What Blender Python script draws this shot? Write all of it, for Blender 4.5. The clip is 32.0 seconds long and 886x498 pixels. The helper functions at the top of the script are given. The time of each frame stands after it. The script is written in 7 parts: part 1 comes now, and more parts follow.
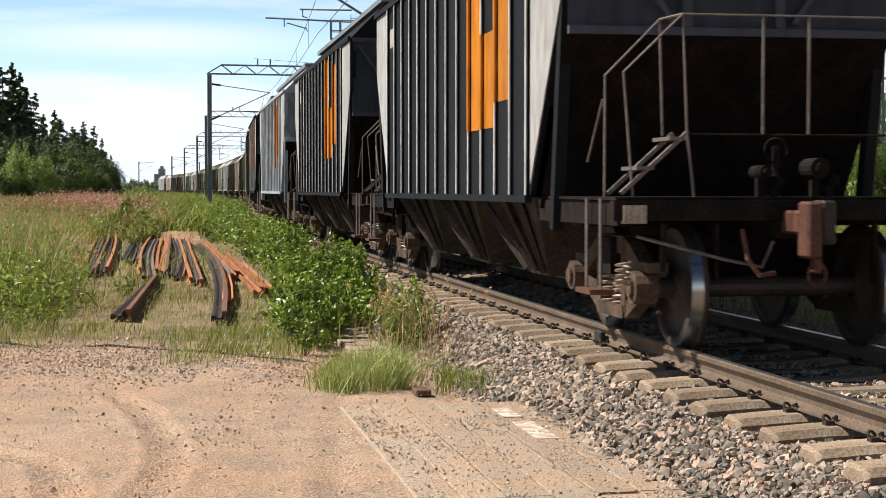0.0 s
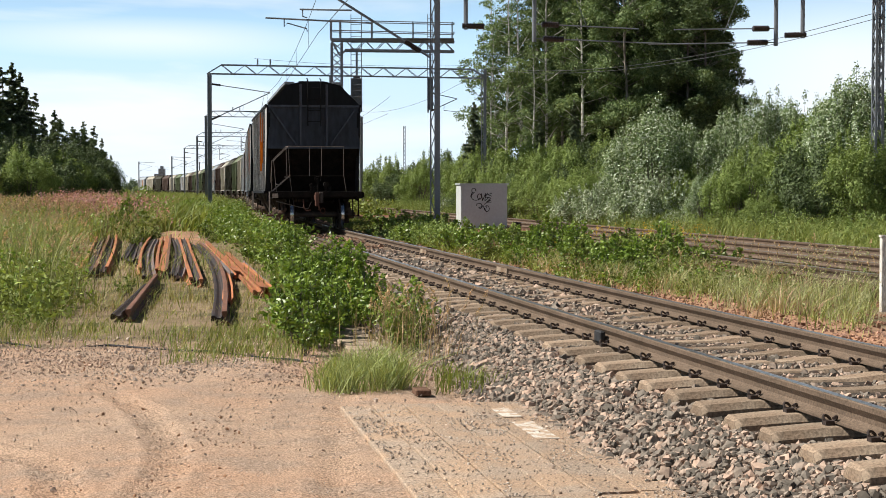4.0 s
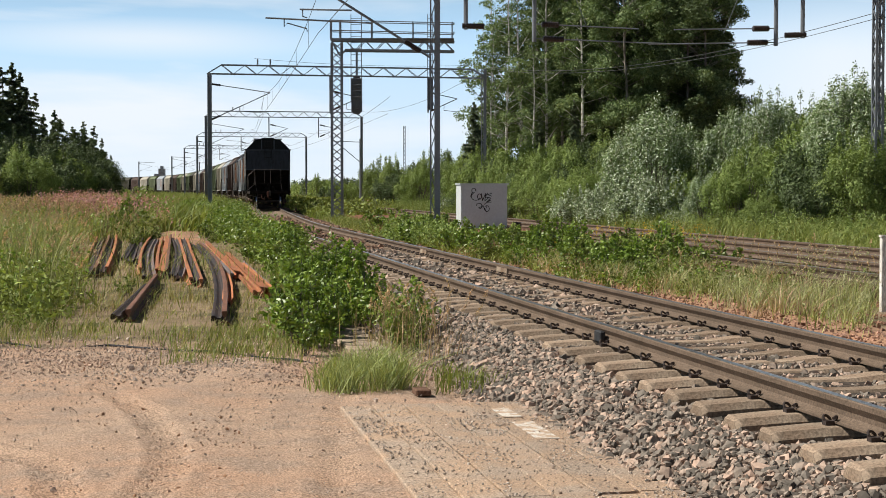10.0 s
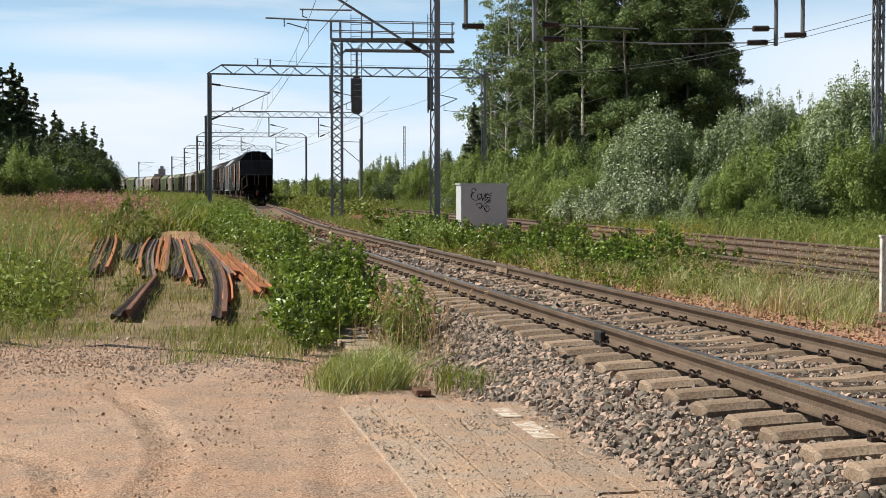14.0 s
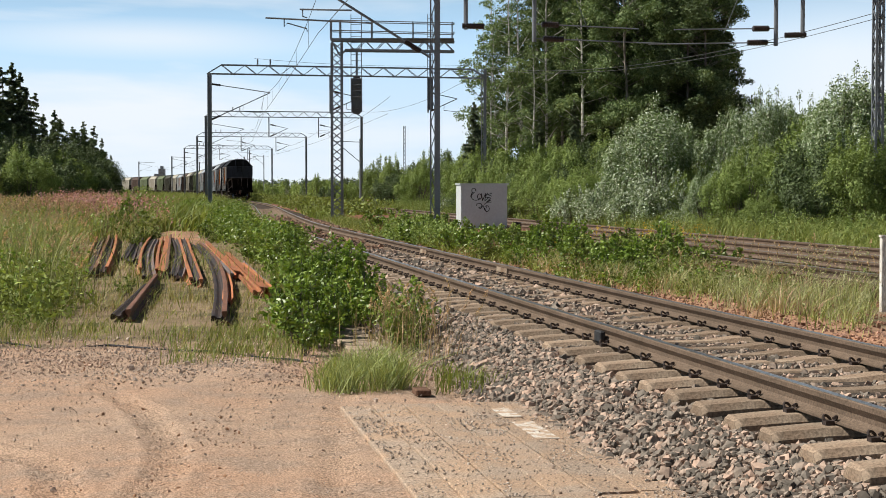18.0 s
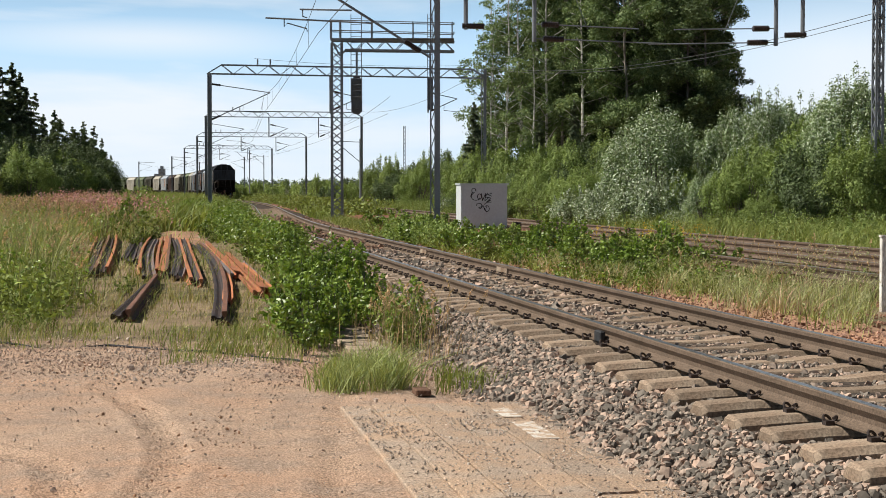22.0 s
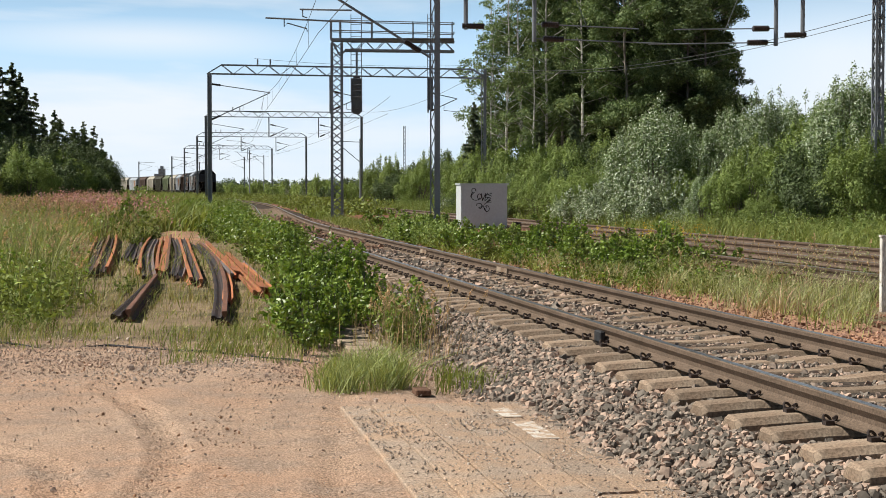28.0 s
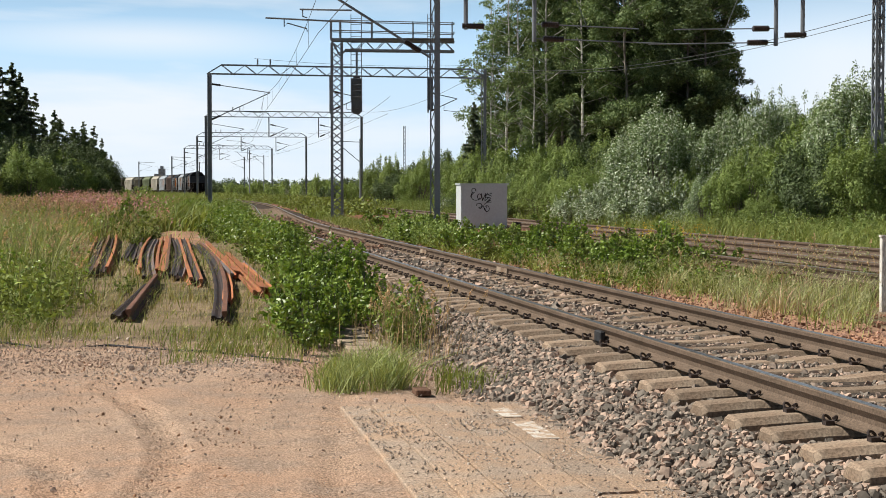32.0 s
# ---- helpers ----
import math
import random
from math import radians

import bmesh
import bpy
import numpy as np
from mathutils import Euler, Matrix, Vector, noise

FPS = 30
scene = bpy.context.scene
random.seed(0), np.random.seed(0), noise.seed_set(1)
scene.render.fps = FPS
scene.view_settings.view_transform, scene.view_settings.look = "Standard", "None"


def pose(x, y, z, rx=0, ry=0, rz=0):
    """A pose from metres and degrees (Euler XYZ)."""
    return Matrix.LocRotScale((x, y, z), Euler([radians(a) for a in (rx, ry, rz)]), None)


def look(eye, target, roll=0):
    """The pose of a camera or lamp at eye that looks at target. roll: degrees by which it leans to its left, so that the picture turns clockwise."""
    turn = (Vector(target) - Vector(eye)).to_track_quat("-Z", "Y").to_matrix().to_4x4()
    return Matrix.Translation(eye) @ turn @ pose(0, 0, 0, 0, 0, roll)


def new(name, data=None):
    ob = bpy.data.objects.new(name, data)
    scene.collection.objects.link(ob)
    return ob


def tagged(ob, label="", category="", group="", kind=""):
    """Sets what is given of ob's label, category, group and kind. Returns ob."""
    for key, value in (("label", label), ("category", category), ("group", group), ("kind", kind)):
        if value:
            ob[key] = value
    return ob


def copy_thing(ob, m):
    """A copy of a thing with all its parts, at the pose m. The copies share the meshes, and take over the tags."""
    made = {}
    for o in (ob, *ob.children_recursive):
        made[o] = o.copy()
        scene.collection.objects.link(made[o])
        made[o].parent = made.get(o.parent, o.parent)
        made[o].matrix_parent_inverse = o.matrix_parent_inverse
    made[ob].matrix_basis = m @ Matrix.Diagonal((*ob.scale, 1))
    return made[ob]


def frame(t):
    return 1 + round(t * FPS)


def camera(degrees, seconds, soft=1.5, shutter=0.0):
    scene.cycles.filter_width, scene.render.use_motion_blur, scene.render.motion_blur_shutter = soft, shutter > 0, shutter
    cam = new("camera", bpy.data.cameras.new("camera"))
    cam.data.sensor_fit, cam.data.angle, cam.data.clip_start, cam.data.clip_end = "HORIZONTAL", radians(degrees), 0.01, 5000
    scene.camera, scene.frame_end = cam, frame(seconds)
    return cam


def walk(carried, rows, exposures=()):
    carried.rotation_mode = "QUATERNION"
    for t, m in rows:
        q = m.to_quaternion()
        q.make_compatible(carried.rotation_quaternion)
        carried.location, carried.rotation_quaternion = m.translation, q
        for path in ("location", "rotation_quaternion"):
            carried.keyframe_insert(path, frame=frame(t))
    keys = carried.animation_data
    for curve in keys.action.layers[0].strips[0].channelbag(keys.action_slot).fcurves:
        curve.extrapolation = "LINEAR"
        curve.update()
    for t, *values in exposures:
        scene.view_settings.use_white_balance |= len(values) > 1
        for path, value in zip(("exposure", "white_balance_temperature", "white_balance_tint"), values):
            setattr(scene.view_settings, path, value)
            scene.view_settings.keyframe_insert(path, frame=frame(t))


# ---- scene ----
cam = camera(31.77, 32.0, soft=0.5, shutter=0.2)
EYE = 1.26
TILT = math.degrees(math.atan2(105.0, 2755.0))
STAND = pose(0, 0, EYE, 90 - TILT, 0, 0)
walk(cam, [(0.0, STAND), (32.0, STAND)], exposures=[(0.0, 0.68), (2.0, 0.68), (4.0, 0.6), (7.0, 0.5), (10.0, 0.42), (32.0, 0.42)])

# ---- light ----
SUN_AZ, SUN_EL = -84.0, 50.0
scene.world = bpy.data.worlds.new("sky")
scene.world.use_nodes = True


def build_sky():
    nt = scene.world.node_tree
    nt.nodes.clear()
    out = nt.nodes.new("ShaderNodeOutputWorld")
    bg = nt.nodes.new("ShaderNodeBackground")
    sky = nt.nodes.new("ShaderNodeTexSky")
    sky.sky_type, sky.sun_disc = "NISHITA", False
    sky.sun_elevation, sky.sun_rotation = radians(SUN_EL), radians(SUN_AZ)
    sky.air_density, sky.dust_density, sky.ozone_density = 1.0, 0.2, 2.0
    bg.inputs["Strength"].default_value = 0.026
    lk = nt.links.new

    def node(kind, **inputs):
        n = nt.nodes.new(kind)
        for k, v in inputs.items():
            n.inputs[k].default_value = v
        return n

    def ramp(src, *stops):
        r = nt.nodes.new("ShaderNodeValToRGB")
        while len(r.color_ramp.elements) < len(stops):
            r.color_ramp.elements.new(0.5)
        for e, (p, v) in zip(r.color_ramp.elements, stops):
            e.position, e.color = p, (v, v, v, 1)
        lk(src, r.inputs["Fac"])
        return r.outputs["Color"]

    tc = node("ShaderNodeTexCoord")
    sep = node("ShaderNodeSeparateXYZ")
    lk(tc.outputs["Generated"], sep.inputs[0])
    # pale summer haze low over the horizon, blue above it
    low_air = node("ShaderNodeMixRGB", Color1=(22.4, 25.6, 28.6, 1), Color2=(15.2, 23.2, 31.2, 1))
    lk(ramp(sep.outputs["Z"], (0.0, 0.0), (0.11, 1.0)), low_air.inputs["Fac"])
    haze = node("ShaderNodeMixRGB")
    lk(ramp(sep.outputs["Z"], (0.0, 1.0), (0.09, 0.95), (0.14, 0.55), (0.22, 0.0)), haze.inputs["Fac"])
    lk(sky.outputs["Color"], haze.inputs["Color1"])
    lk(low_air.outputs["Color"], haze.inputs["Color2"])
    # thin streaky cloud
    mp = node("ShaderNodeMapping", Scale=(1.0, 1.0, 6.0), Location=(0.62, 0.0, 0.32))
    lk(tc.outputs["Generated"], mp.inputs["Vector"])
    n = node("ShaderNodeTexNoise", Scale=3.4, Detail=8.0, Roughness=0.52, Distortion=0.35)
    lk(mp.outputs["Vector"], n.inputs["Vector"])
    low = node("ShaderNodeMath")
    low.operation = "MULTIPLY"
    lk(ramp(n.outputs["Fac"], (0.44, 0.0), (0.64, 0.9)), low.inputs[0])
    lk(ramp(sep.outputs["Z"], (0.0, 0.7), (0.07, 1.0), (0.16, 0.6), (0.30, 0.0)), low.inputs[1])
    # a broad pale bank over the right-hand woods
    bank = node("ShaderNodeMath")
    bank.operation = "MAXIMUM"
    both = node("ShaderNodeMath")
    both.operation = "MULTIPLY"
    lk(ramp(sep.outputs["X"], (0.10, 0.0), (0.24, 0.9)), both.inputs[0])
    lk(ramp(sep.outputs["Z"], (0.0, 1.0), (0.085, 0.85), (0.13, 0.0)), both.inputs[1])
    lk(low.outputs[0], bank.inputs[0])
    lk(both.outputs[0], bank.inputs[1])
    streak = node("ShaderNodeMapping", Scale=(7.5, 0.0, 62.0), Location=(1.25, 0.0, -6.0))
    lk(tc.outputs["Generated"], streak.inputs["Vector"])
    ripple = node("ShaderNodeMixRGB", Fac=0.30)
    ripple.blend_type = "ADD"
    lk(streak.outputs["Vector"], ripple.inputs["Color1"])
    wisp = node("ShaderNodeTexNoise", Scale=2.2, Detail=6.0, Roughness=0.6)
    lk(mp.outputs["Vector"], wisp.inputs["Vector"])
    lk(wisp.outputs["Color"], ripple.inputs["Color2"])
    span = node("ShaderNodeVectorMath")
    span.operation = "LENGTH"
    lk(ripple.outputs["Color"], span.inputs[0])
    cloud = node("ShaderNodeMath")
    cloud.operation = "MAXIMUM"
    lk(ramp(span.outputs["Value"], (0.2, 0.62), (0.9, 0.0)), cloud.inputs[0])
    lk(bank.outputs[0], cloud.inputs[1])
    bank = cloud
    mix = node("ShaderNodeMixRGB", Color2=(26.4, 27.6, 28.8, 1))
    lk(bank.outputs[0], mix.inputs["Fac"])
    lk(haze.outputs["Color"], mix.inputs["Color1"])
    lk(mix.outputs["Color"], bg.inputs["Color"])
    lk(bg.outputs["Background"], out.inputs["Surface"])


build_sky()
sun_data = bpy.data.lights.new("sun", "SUN")
sun_data.energy, sun_data.angle, sun_data.color = 5.0, radians(0.53), (1.0, 0.94, 0.85)
sun = new("sun", sun_data)
SUN_DIR = Vector((math.sin(radians(SUN_AZ)) * math.cos(radians(SUN_EL)), math.cos(radians(SUN_AZ)) * math.cos(radians(SUN_EL)), math.sin(radians(SUN_EL))))
sun.matrix_world = look(tuple(SUN_DIR * 200), (0, 0, 0))


# ---- materials ----
def material(name, col, rough=0.7, metal=0.0, col2=None, scale=3.0, fine=40.0, bump=0.15, fine_amount=0.35, spec=0.4,
             per_object=0.0, per_island=0.0, stretch=(1, 1, 1), trans=0.0, lo=0.35, hi=0.68, coords="Object", by_island=False):
    """Two colours mixed by coarse noise, darkened and lightened by a fine one, with a fine relief."""
    m = bpy.data.materials.new(name)
    m.use_nodes = True
    nt = m.node_tree
    b = nt.nodes["Principled BSDF"]
    lk = nt.links.new
    col2 = col2 or tuple(c * 0.7 for c in col)
    tc = nt.nodes.new("ShaderNodeTexCoord")
    mp = nt.nodes.new("ShaderNodeMapping")
    mp.inputs["Scale"].default_value = stretch
    lk(tc.outputs[coords], mp.inputs["Vector"])
    n1 = nt.nodes.new("ShaderNodeTexNoise")
    n1.inputs["Scale"].default_value, n1.inputs["Detail"].default_value = scale, 5.0
    n2 = nt.nodes.new("ShaderNodeTexNoise")
    n2.inputs["Scale"].default_value, n2.inputs["Detail"].default_value = fine, 3.0
    lk(mp.outputs["Vector"], n1.inputs["Vector"])
    lk(mp.outputs["Vector"], n2.inputs["Vector"])
    r = nt.nodes.new("ShaderNodeValToRGB")
    r.color_ramp.elements[0].position, r.color_ramp.elements[1].position = lo, hi
    r.color_ramp.elements[0].color, r.color_ramp.elements[1].color = (*col, 1), (*col2, 1)
    if by_island:
        lk(nt.nodes.new("ShaderNodeNewGeometry").outputs["Random Per Island"], r.inputs["Fac"])
    else:
        lk(n1.outputs["Fac"], r.inputs["Fac"])
    mr = nt.nodes.new("ShaderNodeMapRange")
    mr.inputs["From Min"].default_value, mr.inputs["From Max"].default_value = 0.3, 0.7
    mr.inputs["To Min"].default_value, mr.inputs["To Max"].default_value = 1 - fine_amount, 1 + fine_amount
    lk(n2.outputs["Fac"], mr.inputs["Value"])
    mul = nt.nodes.new("ShaderNodeVectorMath")
    mul.operation = "SCALE"
    lk(r.outputs["Color"], mul.inputs[0])
    last = mr.outputs["Result"]
    for amount, node, sock in ((per_object, "ShaderNodeObjectInfo", "Random"), (per_island, "ShaderNodeNewGeometry", "Random Per Island")):
        if amount:
            src = nt.nodes.new(node)
            m2 = nt.nodes.new("ShaderNodeMapRange")
            m2.inputs["To Min"].default_value, m2.inputs["To Max"].default_value = 1 - amount, 1 + amount
            lk(src.outputs[sock], m2.inputs["Value"])
            mm = nt.nodes.new("ShaderNodeMath")
            mm.operation = "MULTIPLY"
            lk(last, mm.inputs[0])
            lk(m2.outputs["Result"], mm.inputs[1])
            last = mm.outputs[0]
    lk(last, mul.inputs["Scale"])
    lk(mul.outputs["Vector"], b.inputs["Base Color"])
    b.inputs["Roughness"].default_value, b.inputs["Metallic"].default_value = rough, metal
    b.inputs["Specular IOR Level"].default_value = spec
    if trans:
        t = nt.nodes.new("ShaderNodeBsdfTranslucent")
        add = nt.nodes.new("ShaderNodeMixShader")
        add.inputs["Fac"].default_value = trans
        warm = nt.nodes.new("ShaderNodeMixRGB")
        warm.blend_type = "MULTIPLY"
        warm.inputs["Fac"].default_value = 1.0
        warm.inputs["Color2"].default_value = (1.25, 1.2, 0.6, 1)
        lk(mul.outputs["Vector"], warm.inputs["Color1"])
        lk(warm.outputs["Color"], t.inputs["Color"])
        lk(b.outputs["BSDF"], add.inputs[1])
        lk(t.outputs["BSDF"], add.inputs[2])
        lk(add.outputs["Shader"], nt.nodes["Material Output"].inputs["Surface"])
    if bump:
        bp = nt.nodes.new("ShaderNodeBump")
        bp.inputs["Strength"].default_value = bump
        bp.inputs["Distance"].default_value = 0.02
        lk(n2.outputs["Fac"], bp.inputs["Height"])
        lk(bp.outputs["Normal"], b.inputs["Normal"])
    return m


M_STONE = material("ballast_stone", (0.262, 0.228, 0.19), 0.9, col2=(0.315, 0.225, 0.172), scale=0.9, fine=25, fine_amount=0.25, per_island=0.58, bump=0.0, spec=0.12, lo=0.35, hi=1.0, by_island=True)
# bed far darker than the stones on it: shade of the gaps is painted
M_SHADEBED = material("ballast_bed", (0.05, 0.042, 0.036), 0.95, col2=(0.08, 0.058, 0.044), scale=1.6, fine=14, fine_amount=0.6, bump=1.0, spec=0.1)
M_REDBED = material("red_ballast_bed", (0.23, 0.105, 0.062), 0.95, col2=(0.13, 0.078, 0.055), scale=1.2, fine=14, fine_amount=0.6, bump=1.0, spec=0.1)
M_RAILSIDE = material("rail_rust", (0.11, 0.08, 0.057), 0.85, col2=(0.145, 0.105, 0.076), scale=2.0, fine=60, bump=0.1, spec=0.2)
M_RAILTOP = material("rail_running_surface", (0.42, 0.42, 0.43), 0.30, 0.9, col2=(0.34, 0.32, 0.30), scale=0.6, fine=20, bump=0.0, fine_amount=0.12)
M_CONCRETE = material("sleeper_concrete", (0.345, 0.28, 0.21), 0.9, col2=(0.185, 0.122, 0.08), scale=2.2, fine=60, per_object=0.2, bump=0.25, spec=0.15)
M_TIE = material("tarred_timber", (0.105, 0.062, 0.042), 0.9, col2=(0.16, 0.095, 0.065), scale=3, fine=40, bump=0.3, spec=0.1)
M_CLIP = material("clip_steel", (0.06, 0.045, 0.04), 0.6, 0.4, scale=8)
M_PLANK = material("dusty_plank", (0.40, 0.285, 0.198), 0.95, col2=(0.365, 0.288, 0.222), scale=2.2, fine=75, fine_amount=0.5, per_object=0.13, bump=0.7, spec=0.08, lo=0.42, hi=0.6)
M_RUST = material("rusty_steel", (0.42, 0.16, 0.065), 0.8, col2=(0.30, 0.13, 0.075), scale=1.4, fine=30, per_object=0.25, bump=0.25, spec=0.25)
M_RUSTDARK = material("dark_rusty_steel", (0.13, 0.062, 0.04), 0.75, col2=(0.20, 0.095, 0.06), scale=1.4, fine=30, per_object=0.2, bump=0.25, spec=0.3)
M_GALV = material("galvanised_steel", (0.205, 0.225, 0.25), 0.6, 0.15, col2=(0.155, 0.17, 0.185), scale=1.0, fine=18, bump=0.05, fine_amount=0.12)
M_WIRE = material("wire", (0.13, 0.13, 0.13), 0.5, 0.5, bump=0.0)
M_INSUL = material("insulator", (0.05, 0.035, 0.03), 0.35, bump=0.0)
M_BLACK = material("signal_black", (0.025, 0.027, 0.03), 0.75, scale=2, bump=0.05)


# ---- the plan ----
def heading(y):
    """Sideways run of the main line per metre ahead."""
    return np.interp(y, (-60, 36, 50, 60, 70, 90, 105, 125, 145, 165, 200, 250, 300, 340, 400, 450, 600, 900),
                     (0.185, 0.182, 0.178, 0.150, 0.136, 0.130, 0.127, 0.140, 0.160, 0.178, 0.190, 0.194, 0.205, 0.235, 0.33, 0.40, 0.55, 0.68))


STEP = 0.5
LINE = []


def lay_line():
    fw, x, y = [], 2.68, 12.6
    s = 0.0
    while y < 760:
        fw.append((x, y, s))
        h = heading(y)
        k = 1 / math.sqrt(1 + h * h)
        x, y, s = x - h * k * STEP, y + k * STEP, s + STEP
    bw, x, y, s = [], 2.68, 12.6, 0.0
    while y > -60:
        h = heading(y)
        k = 1 / math.sqrt(1 + h * h)
        x, y, s = x + h * k * STEP, y - k * STEP, s - STEP
        bw.append((x, y, s))
    LINE.extend(bw[::-1] + fw)


lay_line()
LX, LY, LS = (np.array([p[i] for p in LINE]) for i in range(3))


def on_line(s, off=0.0):
    """Place and turn (about z) on the main line at s metres, off metres to its right."""
    x, y = float(np.interp(s, LS, LX)), float(np.interp(s, LS, LY))
    a = math.atan(heading(y))
    return x + off * math.cos(a), y + off * math.sin(a), a


def main_x(y):
    return np.interp(y, LY, LX)


# the side tracks to the right of the main line
def side_x(y, off):
    return off + 8.57 - 0.178 * (y - 33.3)


def ground_z(x, y):
    """Height of the open ground."""
    x, y = np.asarray(x, float), np.asarray(y, float)
    q = x - main_x(y)
    left = -0.46 + 0.50 * np.clip((y - 45) / 70, 0, 1) * np.clip((-q - 3.5) / 6, 0, 1)
    right = -0.46 + 0.12 * np.clip((q - 3) / 3, 0, 1) + 0.5 * np.clip((q - 15.5) / 10, 0, 1)
    z = np.where(q < 0, left, right)
    far = np.clip((y - 130) / 80, 0, 1)
    return z * (1 - far) + far * -0.30


def mesh_object(name, verts, faces, mat, parent=None, smooth=False):
    me = bpy.data.meshes.new(name)
    me.from_pydata([tuple(v) for v in verts], [], [tuple(f) for f in faces])
    me.update()
    if mat:
        me.materials.append(mat)
    if smooth:
        me.polygons.foreach_set("use_smooth", [True] * len(me.polygons))
    ob = new(name, me)
    if parent:
        ob.parent = parent
    return ob


def quads_object(name, verts, nq, mat, parent=None, side=4):
    """Many loose polygons of the same number of corners, quickly."""
    verts = np.asarray(verts, np.float32).reshape(-1, 3)
    me = bpy.data.meshes.new(name)
    me.vertices.add(len(verts))
    me.vertices.foreach_set("co", verts.ravel())
    me.loops.add(nq * side)
    me.loops.foreach_set("vertex_index", np.arange(nq * side, dtype=np.int32))
    me.polygons.add(nq)
    me.polygons.foreach_set("loop_start", np.arange(0, nq * side, side, dtype=np.int32))
    me.polygons.foreach_set("loop_total", np.full(nq, side, np.int32))
    me.polygons.foreach_set("use_smooth", np.zeros(nq, bool))
    me.update(calc_edges=True)
    me.materials.append(mat)
    ob = new(name, me)
    if parent:
        ob.parent = parent
    return ob


def part(name, bm, mat, parent, label=""):
    me = bpy.data.meshes.new(name)
    bm.to_mesh(me)
    bm.free()
    me.materials.append(mat)
    ob = new(name, me)
    ob.parent = parent
    if label:
        ob["label"] = label
    return ob


def thing(name, label, category, group="", kind="", at=None):
    ob = new(name)
    ob.empty_display_size = 0.2
    if at is not None:
        ob.matrix_basis = at
    return tagged(ob, label, category, group, kind)


def box(bm, x0, x1, y0, y1, z0, z1):
    v = [bm.verts.new(p) for p in ((x0, y0, z0), (x1, y0, z0), (x1, y1, z0), (x0, y1, z0), (x0, y0, z1), (x1, y0, z1), (x1, y1, z1), (x0, y1, z1))]
    for f in ((3, 2, 1, 0), (4, 5, 6, 7), (0, 1, 5, 4), (1, 2, 6, 5), (2, 3, 7, 6), (3, 0, 4, 7)):
        bm.faces.new([v[i] for i in f])
    return v


def beam(bm, a, b, w, h=None, n=4, up=(0, 0, 1)):
    """A bar from a to b with n sides: w wide, h deep."""
    a, b, h = Vector(a), Vector(b), h or w
    d = (b - a).normalized()
    u = d.cross(Vector(up))
    if u.length < 1e-3:
        u = d.cross(Vector((0, 1, 0)))
    u.normalize()
    v = u.cross(d).normalized()
    turn = math.pi / n
    grow = 1 / math.cos(turn) if n == 4 else 1
    rings = []
    for p in (a, b):
        rings.append([bm.verts.new(p + u * (math.cos(turn + 2 * math.pi * i / n) * w / 2 * grow) + v * (math.sin(turn + 2 * math.pi * i / n) * h / 2 * grow)) for i in range(n)])
    for i in range(n):
        j = (i + 1) % n
        bm.faces.new((rings[0][i], rings[0][j], rings[1][j], rings[1][i]))
    bm.faces.new(rings[0][::-1])
    bm.faces.new(rings[1])


def tube(bm, pts, r, n=6):
    """One bent round bar through the points."""
    pts = [Vector(p) for p in pts]
    rings, u = [], None
    for i, p in enumerate(pts):
        d = (pts[min(i + 1, len(pts) - 1)] - pts[max(i - 1, 0)]).normalized()
        if u is None:
            u = d.cross(Vector((0, 0, 1)))
            if u.length < 1e-3:
                u = d.cross(Vector((0, 1, 0)))
        u = (u - d * u.dot(d)).normalized()
        v = d.cross(u)
        rings.append([bm.verts.new(p + u * (math.cos(2 * math.pi * k / n) * r) + v * (math.sin(2 * math.pi * k / n) * r)) for k in range(n)])
    for a, b in zip(rings, rings[1:]):
        for k in range(n):
            bm.faces.new((a[k], a[(k + 1) % n], b[(k + 1) % n], b[k]))
    bm.faces.new(rings[0][::-1])
    bm.faces.new(rings[-1])


def extrude_poly(bm, poly, x0, x1):
    """A prism along x of the outline poly in (y, z)."""
    a = [bm.verts.new((x0, p[0], p[1])) for p in poly]
    b = [bm.verts.new((x1, p[0], p[1])) for p in poly]
    n = len(poly)
    for i in range(n):
        bm.faces.new((a[i], a[(i + 1) % n], b[(i + 1) % n], b[i]))
    bm.faces.new(a[::-1])
    bm.faces.new(b)


def sweep(name, path, profile, mat, parent=None, cap=True, smooth=False):
    """A closed outline (sideways, up) drawn along a list of (x, y, z, turn)."""
    verts, faces, n = [], [], len(profile)
    for x, y, z, a in path:
        c, s = math.cos(a), math.sin(a)
        verts += [(x + o * c, y + o * s, z + u) for o, u in profile]
    for i in range(len(path) - 1):
        for j in range(n):
            k = (j + 1) % n
            faces.append((i * n + j, i * n + k, (i + 1) * n + k, (i + 1) * n + j))
    if cap:
        faces.append(tuple(range(n)))
        faces.append(tuple(range((len(path) - 1) * n + n - 1, (len(path) - 1) * n - 1, -1)))
    return mesh_object(name, verts, faces, mat, parent, smooth)


